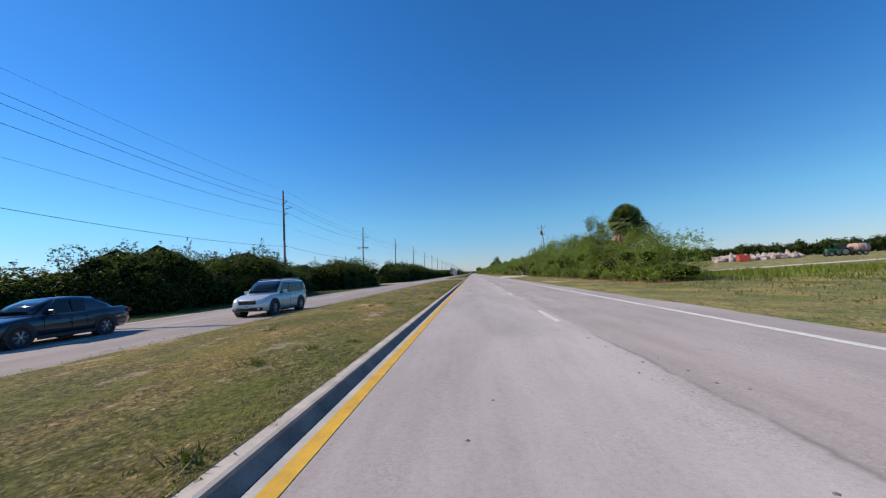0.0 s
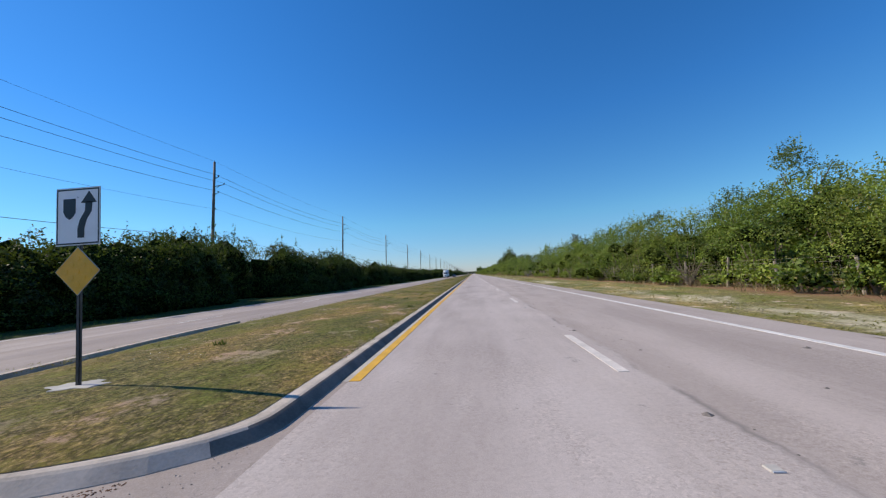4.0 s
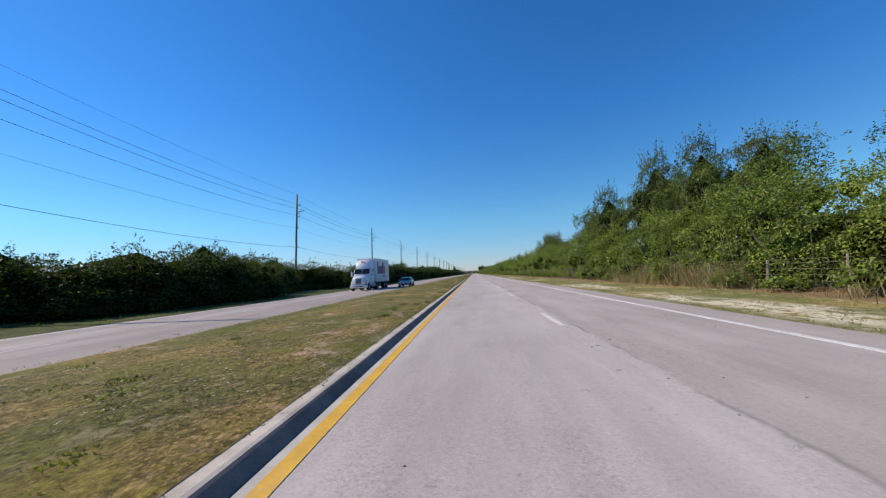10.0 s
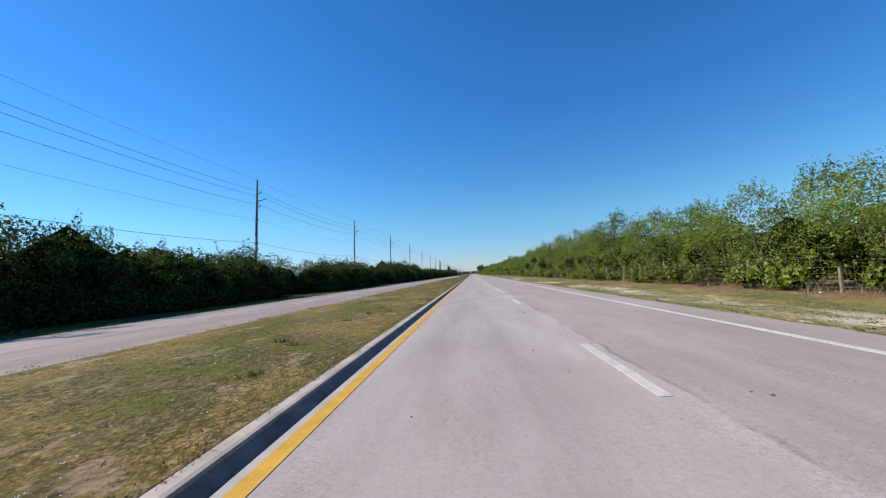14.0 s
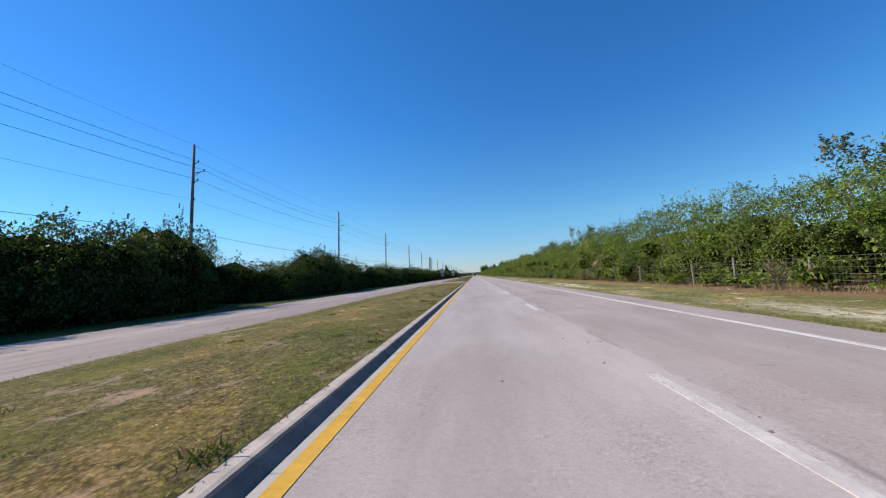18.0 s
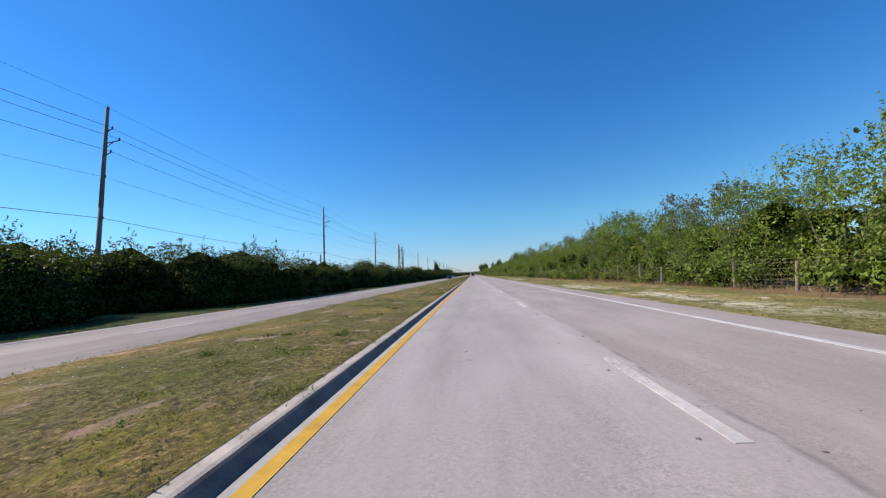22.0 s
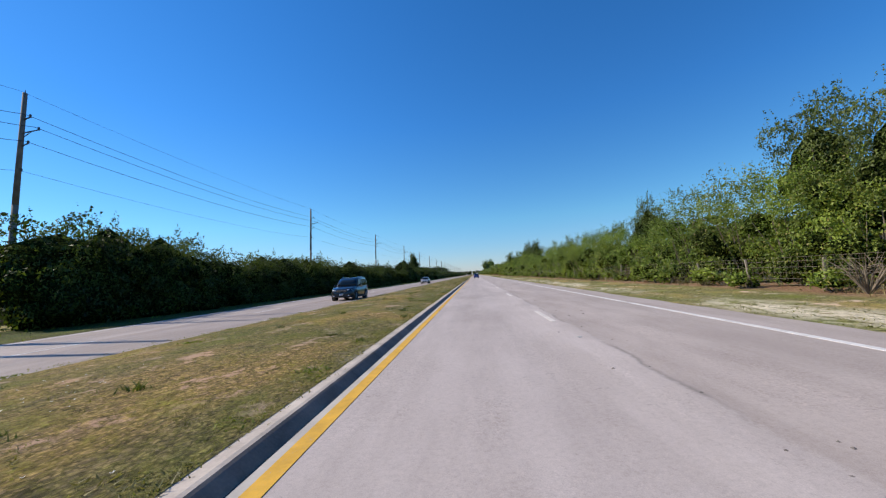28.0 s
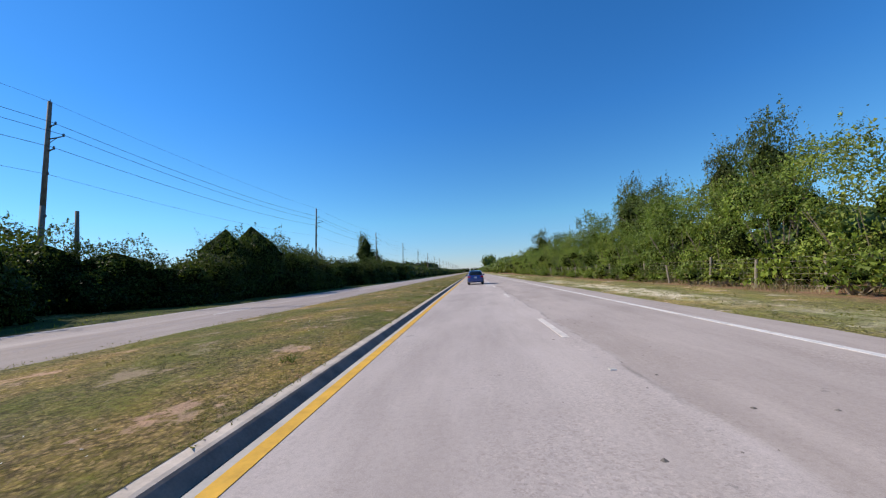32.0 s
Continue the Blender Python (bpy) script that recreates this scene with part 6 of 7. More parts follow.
for k, w, z, c in ((-0.30, 0.10, 0.10, M_ORANGE), (-0.16, 0.12, 0.07, M_ORANGE), (0.0, 0.16, 0.13, M_ORANGE), (0.19, 0.15, 0.09, M_ORANGE)):
    part("emblem", box(bmesh.new(), k, k + w, -0.012, 0.012, -0.12, -0.12 + 2 * z, 0.0, Matrix.Translation((0, -1.66, 3.76)) @ pose(0, 0, 0, 44, 0, 0)), c, fair)
part("windscreen", box(bmesh.new(), -1.0, 1.0, -0.02, 0.02, -0.40, 0.38, 0.015, Matrix.Translation((0, -0.98, 2.48)) @ pose(0, 0, 0, 32, 0, 0)), M_GLASS, tr, "dark windscreen")
part("windscreen_pillar", box(bmesh.new(), -0.02, 0.02, -0.03, 0.03, -0.40, 0.38, 0.01, Matrix.Translation((0, -0.965, 2.49)) @ pose(0, 0, 0, 32, 0, 0)), M_TRUCK, cabin)
gl = part("grille", box(bmesh.new(), -0.40, 0.40, -0.02, 0.06, -0.36, 0.36, 0.05, Matrix.Translation((0, 0.72, 1.22)) @ pose(0, 0, 0, 6, 0, 0)), M_GALV, tr, "tall chrome-edged grey grille")
for k in range(9):
    part("grille_bar", box(bmesh.new(), -0.35 + 0.08 * k, -0.31 + 0.08 * k, 0.055, 0.075, -0.32, 0.32, 0.004, Matrix.Translation((0, 0.72, 1.22)) @ pose(0, 0, 0, 6, 0, 0)), M_STEEL_DARK, gl)
part("bumper", boxes((-1.12, 1.12, 0.36, 0.80, 0.36, 0.74), bevel=0.10), M_TRUCK, tr)
part("bumper_slot", boxes((-0.55, 0.55, 0.78, 0.806, 0.48, 0.60), bevel=0.02), M_PLASTIC, tr)
for s in (1, -1):
    part("side_window", box(bmesh.new(), -0.012, 0.012, -0.40, 0.36, -0.32, 0.34, 0.01, Matrix.Translation((s * 1.215, -1.72, 2.36))), M_GLASS, tr, "dark side window")
    part("door_seam", boxes((s * 1.215 - 0.008, s * 1.215 + 0.008, -2.22, -2.20, 0.95, 2.8), (s * 1.19 - 0.008, s * 1.19 + 0.008, -1.22, -1.20, 0.95, 2.05)), M_PLASTIC, tr)
    part("headlight", box(bmesh.new(), -0.24, 0.24, -0.1, 0.1, -0.13, 0.15, 0.05, Matrix.Translation((s * 0.84, 0.46, 1.16)) @ pose(0, 0, 0, 0, 0, -s * 38)), M_LENS, tr, "clear headlight")
    mir = part("wing_mirror", boxes((s * 1.42 - 0.10, s * 1.42 + 0.10, -1.12, -0.98, 1.85, 2.50), bevel=0.03), M_TRUCK, tr)
    part("mirror_arm", tubes(((s * 1.10, -1.0, 2.02), (s * 1.35, -1.05, 2.05), 0.02, 0.02)), M_STEEL_DARK, mir)
    part("fuel_tank", tubes(((s * 0.98, -2.9, 0.66), (s * 0.98, -1.25, 0.66), 0.3, 0.3), seg=14), M_GALV, tr)
    part("side_skirt", boxes((s * 1.14 - 0.05, s * 1.14 + 0.05, -2.6, -0.85, 0.62, 0.98), bevel=0.02), M_TRUCK, tr)
    part("wheel_arch", loft([(-0.80, [(s * 0.9, 0.62), (s * 1.16, 0.62), (s * 1.18, 0.9), (s * 0.9, 0.95)]), (-0.55, [(s * 0.9, 1.06), (s * 1.18, 1.02), (s * 1.18, 1.14), (s * 0.9, 1.24)]), (0.2, [(s * 0.9, 1.06), (s * 1.16, 1.02), (s * 1.14, 1.14), (s * 0.9, 1.24)]), (0.5, [(s * 0.8, 0.68), (s * 1.08, 0.68), (s * 1.06, 0.95), (s * 0.8, 1.0)])]), M_TRUCK, tr)
    wheel(tr, s * 1.02, -0.18, 0.50, 0.28, 8)
    wheel(tr, s * 0.98, -3.75, 0.50, 0.5, 8)
    part("mud_flap", boxes((s * 1.0 - 0.25, s * 1.0 + 0.25, -4.42, -4.40, 0.2, 0.9)), M_PLASTIC, tr)
part("chassis", boxes((-0.42, 0.42, -4.6, -0.4, 0.62, 0.9), bevel=0.02), M_STEEL_DARK, tr)
tl = thing("box_trailer", "short white box trailer with purple and orange blocks on its side", "trailer", "vehicles", "", heading(-14.9, 295.0))
part("box", boxes((-1.28, 1.28, -10.9, -2.95, 1.06, 4.22), bevel=0.03), M_TRAILER, tl)
for k in range(13):
    y = -10.7 + 0.62 * k
    part("side_rivet_rail", boxes((1.278, 1.284, y - 0.02, y + 0.02, 1.2, 4.1)), M_TRAILER, tl)
part("bottom_rail", boxes((-1.3, 1.3, -10.9, -2.95, 0.97, 1.06)), M_GALV, tl)
for s in (1, -1):
    for y0, y1, z0, z1, c in ((-4.55, -3.85, 2.1, 3.72, M_PURPLE), (-5.6, -4.7, 2.1, 3.2, M_PURPLE), (-6.55, -5.7, 2.1, 3.2, M_PURPLE), (-6.91, -6.554, 2.1, 3.74, M_PURPLE), (-7.6, -6.93, 2.1, 3.74, M_ORANGE), (-8.45, -7.68, 2.1, 3.2, M_ORANGE), (-8.0, -6.95, 1.66, 1.9, M_PURPLE)):
        part("colour_block", boxes((s * 1.295 - 0.006, s * 1.295 + 0.006, y0, y1, z0, z1)), c, tl)
    wheel(tl, s * 0.98, -9.5, 0.50, 0.5, 8)
    wheel(tl, s * 0.98, -8.15, 0.50, 0.5, 8)
    part("landing_leg", boxes((s * 0.75 - 0.06, s * 0.75 + 0.06, -6.2, -6.08, 0.3, 1.1)), M_GALV, tl)
    part("tail_light", boxes((s * 1.05 - 0.1, s * 1.05 + 0.1, -10.93, -10.9, 1.15, 1.25)), M_TAIL, tl)
part("underride_guard", boxes((-1.0, 1.0, -10.88, -10.78, 0.5, 0.62), (-0.7, -0.6, -10.85, -10.75, 0.6, 1.05), (0.6, 0.7, -10.85, -10.75, 0.6, 1.05)), M_GALV, tl)
part("bogie", boxes((-0.5, 0.5, -10.1, -7.6, 0.6, 1.05), bevel=0.03), M_STEEL_DARK, tl)


# ---------------------------------------------------------------- the open field and its machines
M_RUBBLE = plain("broken_rubble", (0.46, 0.36, 0.31), 0.95, vary=0.35, scale=1.5, bump=0.9)
M_RED = plain("red_machine_paint", (0.42, 0.06, 0.035), 0.55, vary=0.2, scale=2.0)
M_GREEN = plain("green_tractor_paint", (0.03, 0.16, 0.05), 0.45, vary=0.15)
M_TANK = plain("tan_tank_plastic", (0.52, 0.30, 0.22), 0.6, vary=0.15, scale=1.0)
sheet("farm_track", [30, 45, 60, 90, 140, 200], [41.0, 42.0, 43.0, 44.5], lambda x, y: lie(x, y) + 0.03, M_GRAVEL, "pale dirt track across the field", "structure", "track")
tr1 = thing("tractor", "green farm tractor parked in the field", "tractor", m=Matrix.Translation((84.5, 85.0, lie(84, 85) + 0.02)) @ pose(0, 0, 0, 0, 0, 80))
part("hood", boxes((-0.45, 0.45, 0.3, 2.3, 0.95, 1.75), bevel=0.12), M_GREEN, tr1)
part("cab", boxes((-0.8, 0.8, -1.3, 0.35, 1.1, 1.5), (-0.75, 0.75, -1.25, 0.3, 2.75, 2.9), bevel=0.04), M_GREEN, tr1)
part("cab_glass", boxes((-0.7, 0.7, -1.2, 0.25, 1.5, 2.75), bevel=0.03), M_GLASS, tr1, "dark cab glass")
part("exhaust", tubes(((0.3, 1.2, 1.7), (0.3, 1.2, 2.8), 0.05, 0.05)), M_STEEL_DARK, tr1)
for s in (1, -1):
    wheel(tr1, s * 0.95, -0.75, 0.95, 0.5, 8)
    wheel(tr1, s * 0.8, 1.75, 0.62, 0.35, 8)
tk = thing("tank_trailer", "tan spray-tank trailer behind the tractor", "trailer", m=Matrix.Translation((88.7, 84.6, lie(88, 84) + 0.02)) @ pose(0, 0, 0, 0, 0, 80))
part("tank", tubes(((0, -1.6, 1.75), (0, 1.6, 1.75), 1.0, 1.0), ((0, 1.6, 1.75), (0, 1.8, 1.75), 1.0, 0.7), ((0, -1.8, 1.75), (0, -1.6, 1.75), 0.7, 1.0), seg=20), M_TANK, tk, "", True)
for y in (-0.8, 0.8):
    part("band", tubes(((0, y - 0.06, 1.75), (0, y + 0.06, 1.75), 1.02, 1.02), seg=20), M_SIGNWHITE, tk, "pale strap")
part("frame", boxes((-0.7, 0.7, -1.7, 2.6, 0.6, 0.8), bevel=0.03), M_STEEL_DARK, tk)
for s in (1, -1):
    wheel(tk, s * 0.95, -0.5, 0.55, 0.35, 8)
    wheel(tk, s * 0.95, 0.7, 0.55, 0.35, 8)
rk = thing("scrap_container", "low red steel container beside the rubble", "container", m=Matrix.Translation((71.0, 96.0, lie(71, 96) - 0.14)) @ pose(0, 0, 0, 0, 0, 62))
part("shell", boxes((-3.4, 3.4, -1.1, 1.1, 0.15, 1.7), bevel=0.05), M_RED, rk)
for k in range(7):
    part("rib", boxes((-3.1 + k * 1.0, -2.95 + k * 1.0, -1.18, -1.1, 0.2, 1.65)), M_RED, rk)
part("cab", boxes((3.5, 5.0, -0.9, 0.9, 0.2, 2.0), bevel=0.08), M_RED, rk)
vs, fs = [], []
rr = np.random.default_rng(40)
for k in range(420):
    u = rr.uniform(0, 1)
    c = np.array((74 + 22 * u + rr.normal(0, 1.2), 108 + 4 * u + rr.normal(0, 2.0), 0))
    h = 0.6 * (1.5 + 1.2 * math.sin(u * 7) ** 2 + 0.6 * math.sin(u * 17)) * rr.uniform(0.1, 1.0)
    q = ICO_V * rr.uniform(0.5, 1.4, 3) * (1 + 0.25 * rr.normal(size=(len(ICO_V), 1))) + c + (0, 0, h)
    off = len(vs)
    vs += q.tolist()
    fs += [tuple(off + i for i in f) for f in ICO_F]
tagged(new("rubble_heap", mesh_from("rubble_heap", vs, fs, M_RUBBLE)), "long heap of pinkish broken concrete and earth", "rubble", "", "stuff")

# small dark building by the switch poles
sh = thing("pump_shed", "small dark windowless shed behind the utility poles", "shed", m=Matrix.Translation((-33.6, 703.0, lie(-33, 703))))
M_SHED = plain("shed_boards", (0.16, 0.12, 0.10), 0.85, vary=0.3, scale=2.0, bump=0.4)
part("wall", boxes((-2.4, 2.4, -2.2, 2.2, -0.1, 3.0)), M_SHED, sh)
part("roof", boxes((-2.6, 2.6, -2.4, 2.4, 3.0, 3.15), bevel=0.02), M_STEEL_DARK, sh)
part("door", boxes((-1.6, -0.7, -2.25, -2.2, 0.0, 2.05), bevel=0.01), M_STEEL_DARK, sh)
part("side_wing", boxes((-4.0, -2.4, -1.8, 1.6, -0.1, 2.2)), M_SHED, sh)


# ---------------------------------------------------------------- grass, stalks, litter
def blades(name, label, spots, mat, hmin, hmax, per, spread, wide=0.014, bend=0.45):
    """Tufts of bent blades, far too many to count, as one object."""
    r = np.random.default_rng(len(name) + len(spots))
    n = len(spots)
    base = np.repeat(np.array(spots), per, 0)
    base[:, :2] += r.normal(0, spread, (n * per, 2))
    h = np.repeat(r.uniform(hmin, hmax, n), per) * r.uniform(0.5, 1.1, n * per)
    a = r.uniform(0, 2 * np.pi, n * per)
    side = np.stack([np.cos(a), np.sin(a), 0 * a], 1) * (wide * r.uniform(0.6, 1.4, n * per))[:, None]
    lean = r.normal(0, bend, (n * per, 2)) * h[:, None]
    tip = base + np.concatenate([lean, h[:, None]], 1)
    v = np.stack([base - side, base + side, tip], 1).reshape(-1, 3)
    f = np.arange(len(v)).reshape(-1, 3)
    return tagged(new(name, mesh_from(name, v.tolist(), f.tolist(), mat)), label, "grass", "", "stuff")


M_BLADE = foliage("grass_blades", (0.085, 0.105, 0.024), (0.25, 0.235, 0.085), (0.42, 0.38, 0.2), 0.4)
M_TUFT = foliage("grass_tufts", (0.105, 0.096, 0.02), (0.29, 0.235, 0.09), (0.42, 0.34, 0.19), 0.35)
M_WEED = foliage("weed_leaves", (0.105, 0.135, 0.018), (0.22, 0.26, 0.04), None, 0.3)
M_CLUMP = foliage("weed_clump_leaves", (0.045, 0.062, 0.012), (0.16, 0.18, 0.035), None, 0.3)
GR = random.Random(21)


def on_median(y):
    return not any(a - 3.6 < y < b + 3.6 for a, b in GAPS)


spots = []
while len(spots) < 70000:
    y = GR.uniform(-12, 860)
    x = X_KERB - 0.2 - (X_KERB - OPP0 - 0.4) * GR.random() ** 2.0
    if on_median(y) and noise.noise((x * 0.7, y * 0.5, 9.0)) > -0.2:
        spots.append((x, y, crown_of(x) - 0.01))
blades("median_grass", "tufts of green and straw-coloured grass on the median", spots, M_TUFT, 0.02, 0.05, 5, 0.05, 0.010, 1.2)
spots = [(X_KERB - 0.2 - abs(GR.gauss(0, 0.04)), y * 0.22 - 12, 0.125) for y in range(3950) if on_median(y * 0.22 - 12) and noise.noise((0, y * 0.05, 4.0)) > -0.35]
blades("kerb_grass", "uneven grass fringe hanging over the kerb", spots, M_BLADE, 0.025, 0.07, 8, 0.05, 0.008)
spots = [(OPP0 + 0.1 + GR.gauss(0, 0.08), y * 0.25 - 12, 0.02) for y in range(3400) if on_median(y * 0.25 - 12)]
blades("verge_edge_grass", "ragged grass edge beside the opposite road", spots, M_BLADE, 0.02, 0.05, 8, 0.12, 0.008)
spots = []
while len(spots) < 700:
    y, x = GR.uniform(-12, 860), X_KERB - 0.3 - (X_KERB - OPP0 - 0.9) * GR.random() ** 1.5
    if on_median(y) and noise.noise((x * 0.3, y * 0.12, 3.0)) > 0.1:
        spots.append((x, y, crown_of(x) - 0.01))
blades("broadleaf_weeds", "patches of brighter green broad-leaved weeds in the grass", spots, M_WEED, 0.025, 0.05, 50, 0.13, 0.022, 1.0)
spots = []
while len(spots) < 420:
    y, x = GR.uniform(-8, 820), X_KERB - 0.3 - 3.6 * GR.random() ** 1.4
    if on_median(y):
        spots.append((x, y, crown_of(x) - 0.01))
blades("weed_clumps", "dark green clumps of taller weeds on the median", spots, M_CLUMP, 0.06, 0.15, 44, 0.085, 0.012, 0.7)
# small white flowers, in loose drifts
fl = np.random.default_rng(63)
vs, fs = [], []
while len(fs) < 3 * 4200:
    cy, cx = fl.uniform(-8, 820), X_KERB - 0.35 - 5.6 * fl.uniform() ** 1.3
    for _ in range(int(fl.uniform(3, 26))):
        px, py = cx + fl.normal(0, 0.45), cy + fl.normal(0, 0.8)
        if OPP0 + 0.3 < px < X_KERB - 0.3 and on_median(py):
            q, z, a0, off = fl.uniform(0.010, 0.019), crown_of(px) + fl.uniform(0.03, 0.075), fl.uniform(0, 2), len(vs)
            for k in range(3):
                a = a0 + k * 2 * math.pi / 3
                vs += [(px, py, z), (px + q * math.cos(a - 0.5), py + q * math.sin(a - 0.5), z + q * 0.5), (px + q * math.cos(a + 0.5), py + q * math.sin(a + 0.5), z + q * 0.5)]
                fs.append((off + 3 * k, off + 3 * k + 1, off + 3 * k + 2))
tagged(new("white_flowers", mesh_from("white_flowers", vs, fs, plain("white_petals", (0.78, 0.77, 0.70), 0.7, vary=0.1, bump=0))), "drifts of tiny white flowers in the median grass", "flowers", "", "stuff")
spots = []
while len(spots) < 14000:
    y, x = GR.uniform(-12, 870), 6.85 + abs(GR.gauss(0, 2.6))
    if x < 13.2 and not 77 < y < 100 and (y > 19 or GR.random() < 0.3):
        spots.append((x, y, -0.05))
blades("verge_grass", "patchy tufts of dry and green grass on the verge", spots, M_BLADE, 0.03, 0.07, 5, 0.08, 0.016, 1.0)
spots = []
while len(spots) < 5200:
    y, x = GR.uniform(14, 870), GR.gauss(13.3, 0.55)
    if not 82 < y < 100 and noise.noise((1.0, y * 0.09, 7.0)) > -0.15:
        spots.append((x, y, -0.05))
blades("dry_undergrowth", "brown dry stalks and dead grass along the thicket", spots, M_DRY, 0.15, 0.6, 8, 0.16, 0.012)
spots = [(GR.uniform(15.6, 22), GR.uniform(178, 201), -0.05) for _ in range(900)]
blades("fallow_weeds", "brownish weeds behind the wire fence", spots, M_DRY, 0.2, 0.6, 8, 0.25, 0.018)
spots = [(GR.gauss(13.1, 0.5), GR.uniform(a, b), -0.05) for a, b in ((226, 262), (268, 284)) for _ in range(240)]
blades("dry_reeds", "tall straw-coloured reeds standing in front of the thicket", spots, M_DRY, 0.9, 2.0, 12, 0.25, 0.014)
spots = []
while len(spots) < 2600:
    spots.append((GR.uniform(-27, -17.6), GR.uniform(-12, 870), -0.03))
blades("far_verge_grass", "green grass tufts on the far verge below the hedge", spots, M_WEED, 0.08, 0.25, 6, 0.2, 0.02)
spots = [(GR.uniform(16, 60), GR.gauss(27, 6), -0.02) for _ in range(900)]
blades("field_weeds", "knee-high green weeds along the field edge", [p for p in spots if p[1] < 38], M_WEED, 0.25, 0.6, 12, 0.35, 0.04)
spots = [(GR.uniform(10, 34), GR.uniform(-8, 26), -0.04) for _ in range(1500)]
blades("field_grass", "short green grass on the field verge", spots, M_BLADE, 0.06, 0.18, 7, 0.2, 0.02)


def snags(seed, x, y):
    """A dead, leafless bush of pale bent twigs."""
    r = random.Random(seed)
    ob = thing("dead_bush", "leafless grey-brown bush tangled at the thicket's foot", "bush", "dead bushes", "", Matrix.Translation((x, y, lie(x, y))))
    for k in range(3):
        bm = bmesh.new()
        for i in range(7):
            a = r.uniform(0, 6.28)
            p0 = Vector((0, 0, -0.05))
            p1 = p0 + Vector((math.cos(a) * 0.4, math.sin(a) * 0.4, r.uniform(0.5, 1.0)))
            p2 = p1 + Vector((math.cos(a) * 0.5 + r.uniform(-.3, .3), math.sin(a) * 0.5 + r.uniform(-.3, .3), r.uniform(0.2, 0.9)))
            tube(bm, p0, p1, 0.025, 0.018, 4)
            tube(bm, p1, p2, 0.016, 0.006, 4)
            for _ in range(2):
                tube(bm, p1, p1 + Vector((r.uniform(-.5, .5), r.uniform(-.5, .5), r.uniform(0, .6))), 0.01, 0.004, 3)
        part("bough", bm, M_STEM, ob)
    return ob


for i, y in enumerate((58, 66, 118, 133, 148, 203, 300, 332, 348, 371, 470, 498, 515, 536, 552, 590, 640, 700, 721, 735, 762, 771, 785)):
    snags(900 + i, 13.3 + 0.5 * math.sin(i * 2.1), y + 0.7 * math.cos(i))

# crumbs of asphalt broken out of the seam, lying on the road
cr = np.random.default_rng(77)
vs, fs = [], []
for k in range(1500):
    near = cr.uniform() < 0.75
    x = cr.normal(2.2, 0.5) if near else cr.uniform(-1.7, 5.2)
    y = cr.uniform(-8, 800)
    s = cr.uniform(0.008, 0.032) * (1.0 if cr.uniform() < 0.9 else 1.7)
    n = 5
    a0 = cr.uniform(0, 6.28)
    off = len(vs)
    for j in range(n):
        a = a0 + j * 2 * math.pi / n
        q = s * cr.uniform(0.7, 1.3)
        vs.append((x + q * math.cos(a), y + q * math.sin(a), 0.0))
    vs.append((x, y, s * 0.55))
    fs += [(off + j, off + (j + 1) % n, off + n) for j in range(n)]
tagged(new("asphalt_crumbs", mesh_from("asphalt_crumbs", vs, fs, plain("asphalt_crumb", (0.16, 0.14, 0.125), 0.9, vary=0.5, scale=2.0, bump=0.4))), "loose crumbs of asphalt along the paving seam", "grit", "", "stuff")

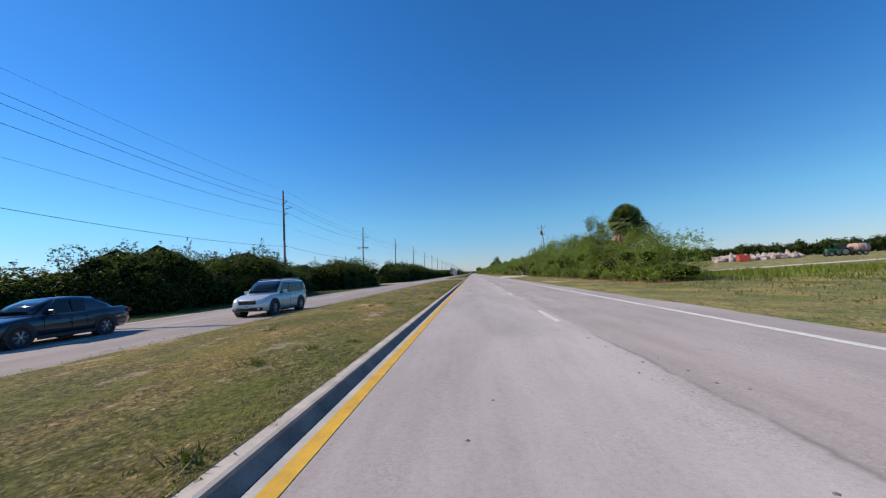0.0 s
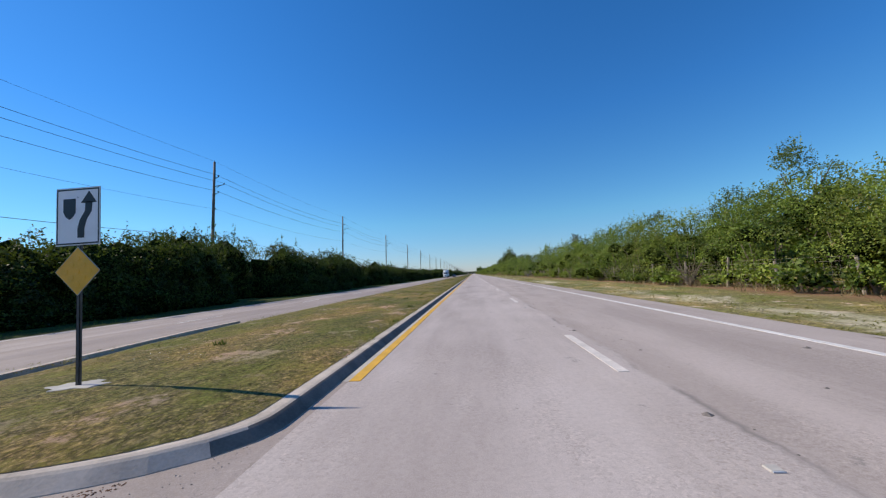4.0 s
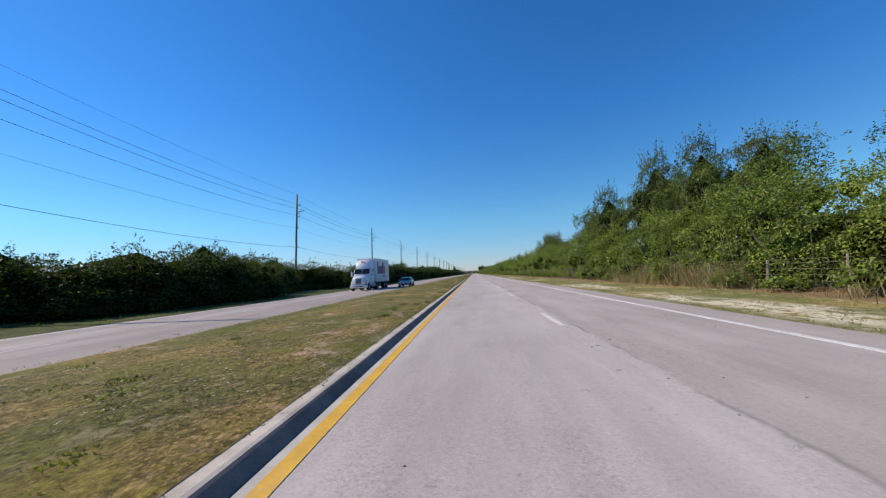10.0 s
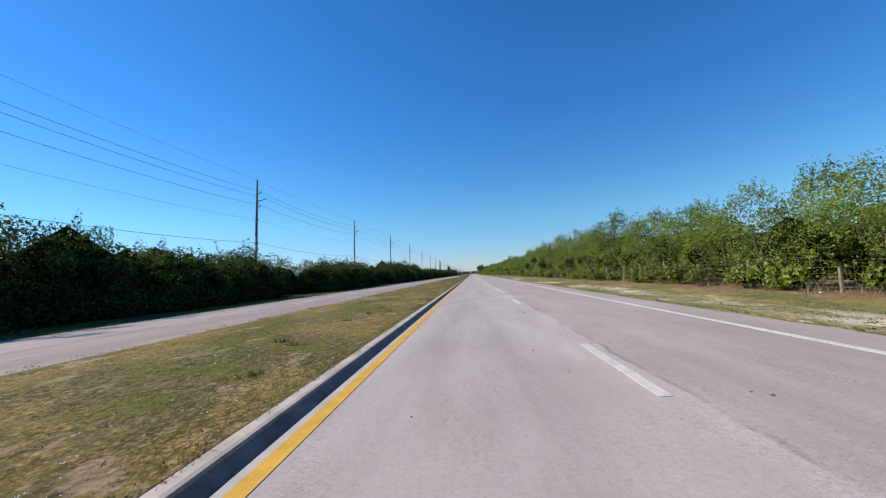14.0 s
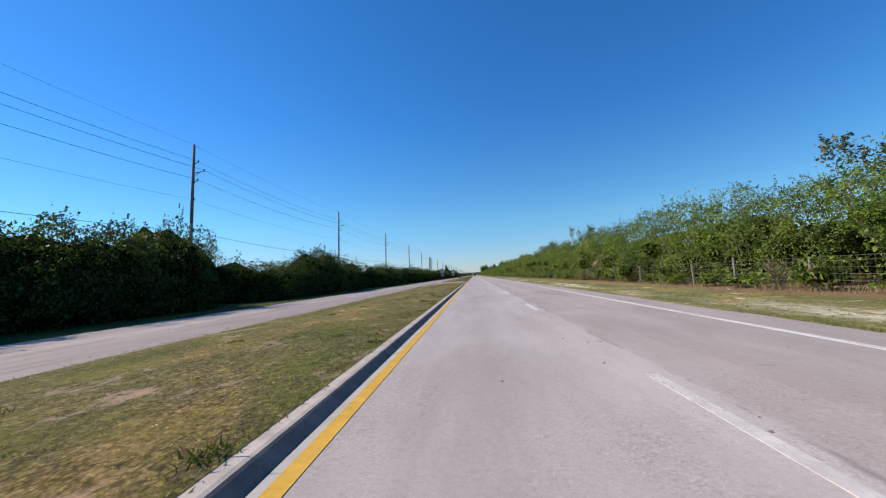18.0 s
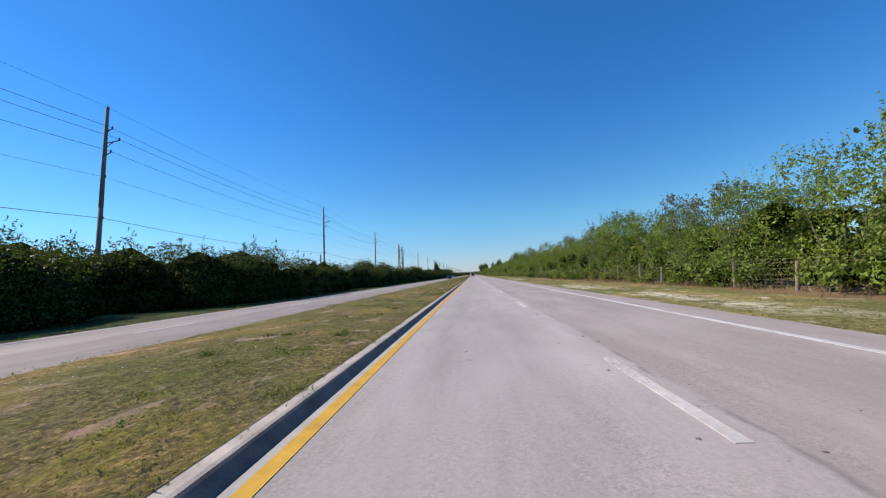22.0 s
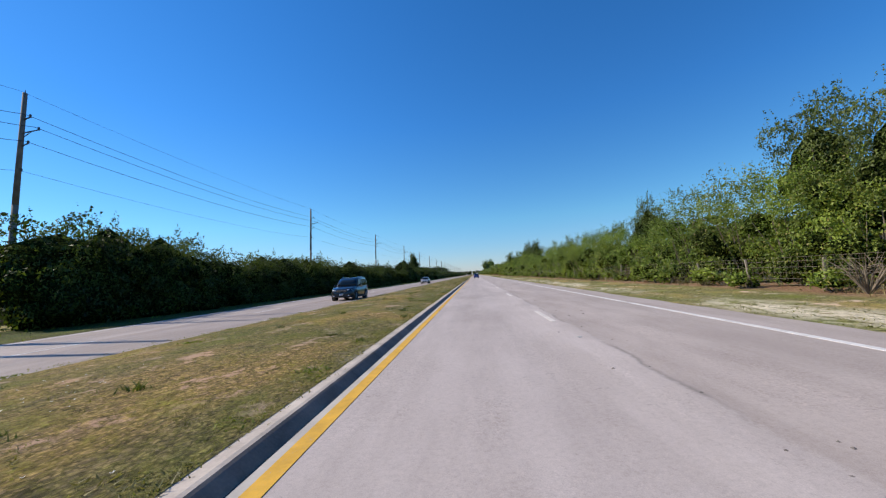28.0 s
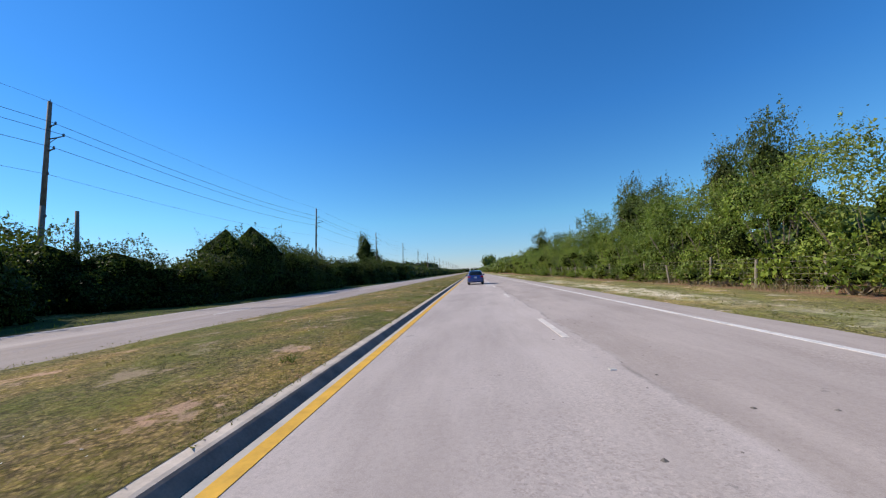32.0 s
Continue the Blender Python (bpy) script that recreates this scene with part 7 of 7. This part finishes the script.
# gravel broken out of the edge of the turning gaps, and brown litter swept against the median noses
for name, label, mat, spread in (("loose_gravel", "pale loose gravel along the broken edge of the turning gap", plain("pale_gravel", (0.36, 0.30, 0.25), 0.9, vary=0.5, scale=2.0, bump=0.4), 0), ("leaf_litter", "brown dead leaves swept against the kerb", M_LITTER, 1)):
    vs, fs = [], []
    for k in range(2600):
        a, b = GAPS[int(cr.integers(2))]
        if spread == 0:
            y = cr.uniform(a - 1, b + 1)
            x = cr.normal(-2.25 - 0.25 * abs(math.sin(y * 0.9)), 0.13) if cr.uniform() < 0.6 else -2.2 - abs(cr.normal(0, 1.2))
        else:
            u = cr.uniform(0, 1)
            x = -2.9 - 5.2 * u
            y = b - 0.15 + 0.16 * (x + 4.8) ** 2 - abs(cr.normal(0, 0.16))
        s = cr.uniform(0.005, 0.016)
        a0, off = cr.uniform(0, 6.28), len(vs)
        for j in range(4):
            q = s * cr.uniform(0.7, 1.4)
            vs.append((x + q * math.cos(a0 + j * math.pi / 2), y + q * math.sin(a0 + j * math.pi / 2), -0.004))
        vs.append((x, y, s * 0.35))
        fs += [(off + j, off + (j + 1) % 4, off + 4) for j in range(4)]
    tagged(new(name, mesh_from(name, vs, fs, mat)), label, "grit", "", "stuff")

# raised pavement markers, litter
for k in range(-1, 66):
    y = 11.5 + 12.192 * k
    rm = thing("pavement_marker", "small worn white reflector stuck to the road", "road reflector", "pavement markers", "", Matrix.Translation((X_DASH, y, 0.0)))
    part("base", boxes((-0.045, 0.045, -0.045, 0.045, -0.01, 0.012), bevel=0.005), M_CONC, rm)
    part("lens", boxes((-0.04, 0.04, -0.056, -0.05, 0.002, 0.013)), M_LENS, rm)
bx = thing("litter_box", "crumpled bright blue carton lying in the grass", "litter", m=Matrix.Translation((-5.0, 20.3, 0.222)) @ pose(0, 0, 0, 6, -5, 25) @ Matrix.Diagonal((0.75, 0.75, 0.75, 1)))
part("carton", boxes((-0.14, 0.14, -0.09, 0.09, 0.0, 0.11), bevel=0.012), plain("blue_carton", (0.02, 0.13, 0.62), 0.5, vary=0.1), bx)
part("label_patch", boxes((-0.08, 0.06, -0.094, -0.089, 0.03, 0.08)), M_SIGNWHITE, bx)
for i, (x, y) in enumerate(((12.6, 366), (13.4, 462), (11.8, 470), (13.0, 596), (12.2, 690), (12.8, 765), (-6.2, 417.8), (-7.36, 506.9), (-7.0, 504.4), (-3.43, 46.0))):
    lt = thing("litter", "scrap of white paper lying in the grass", "litter", "litter", "", Matrix.Translation((x, y, lie(x, y) + (0.25 if x < 0 else 0.03))) @ pose(0, 0, 0, 8, 5, 40 * i) @ Matrix.Diagonal((0.45, 0.45, 0.45, 1)))
    part("scrap", boxes((-0.14, 0.14, -0.1, 0.1, 0.0, 0.03), (-0.05, 0.16, -0.05, 0.12, 0.02, 0.07), bevel=0.008), M_SIGNWHITE, lt)
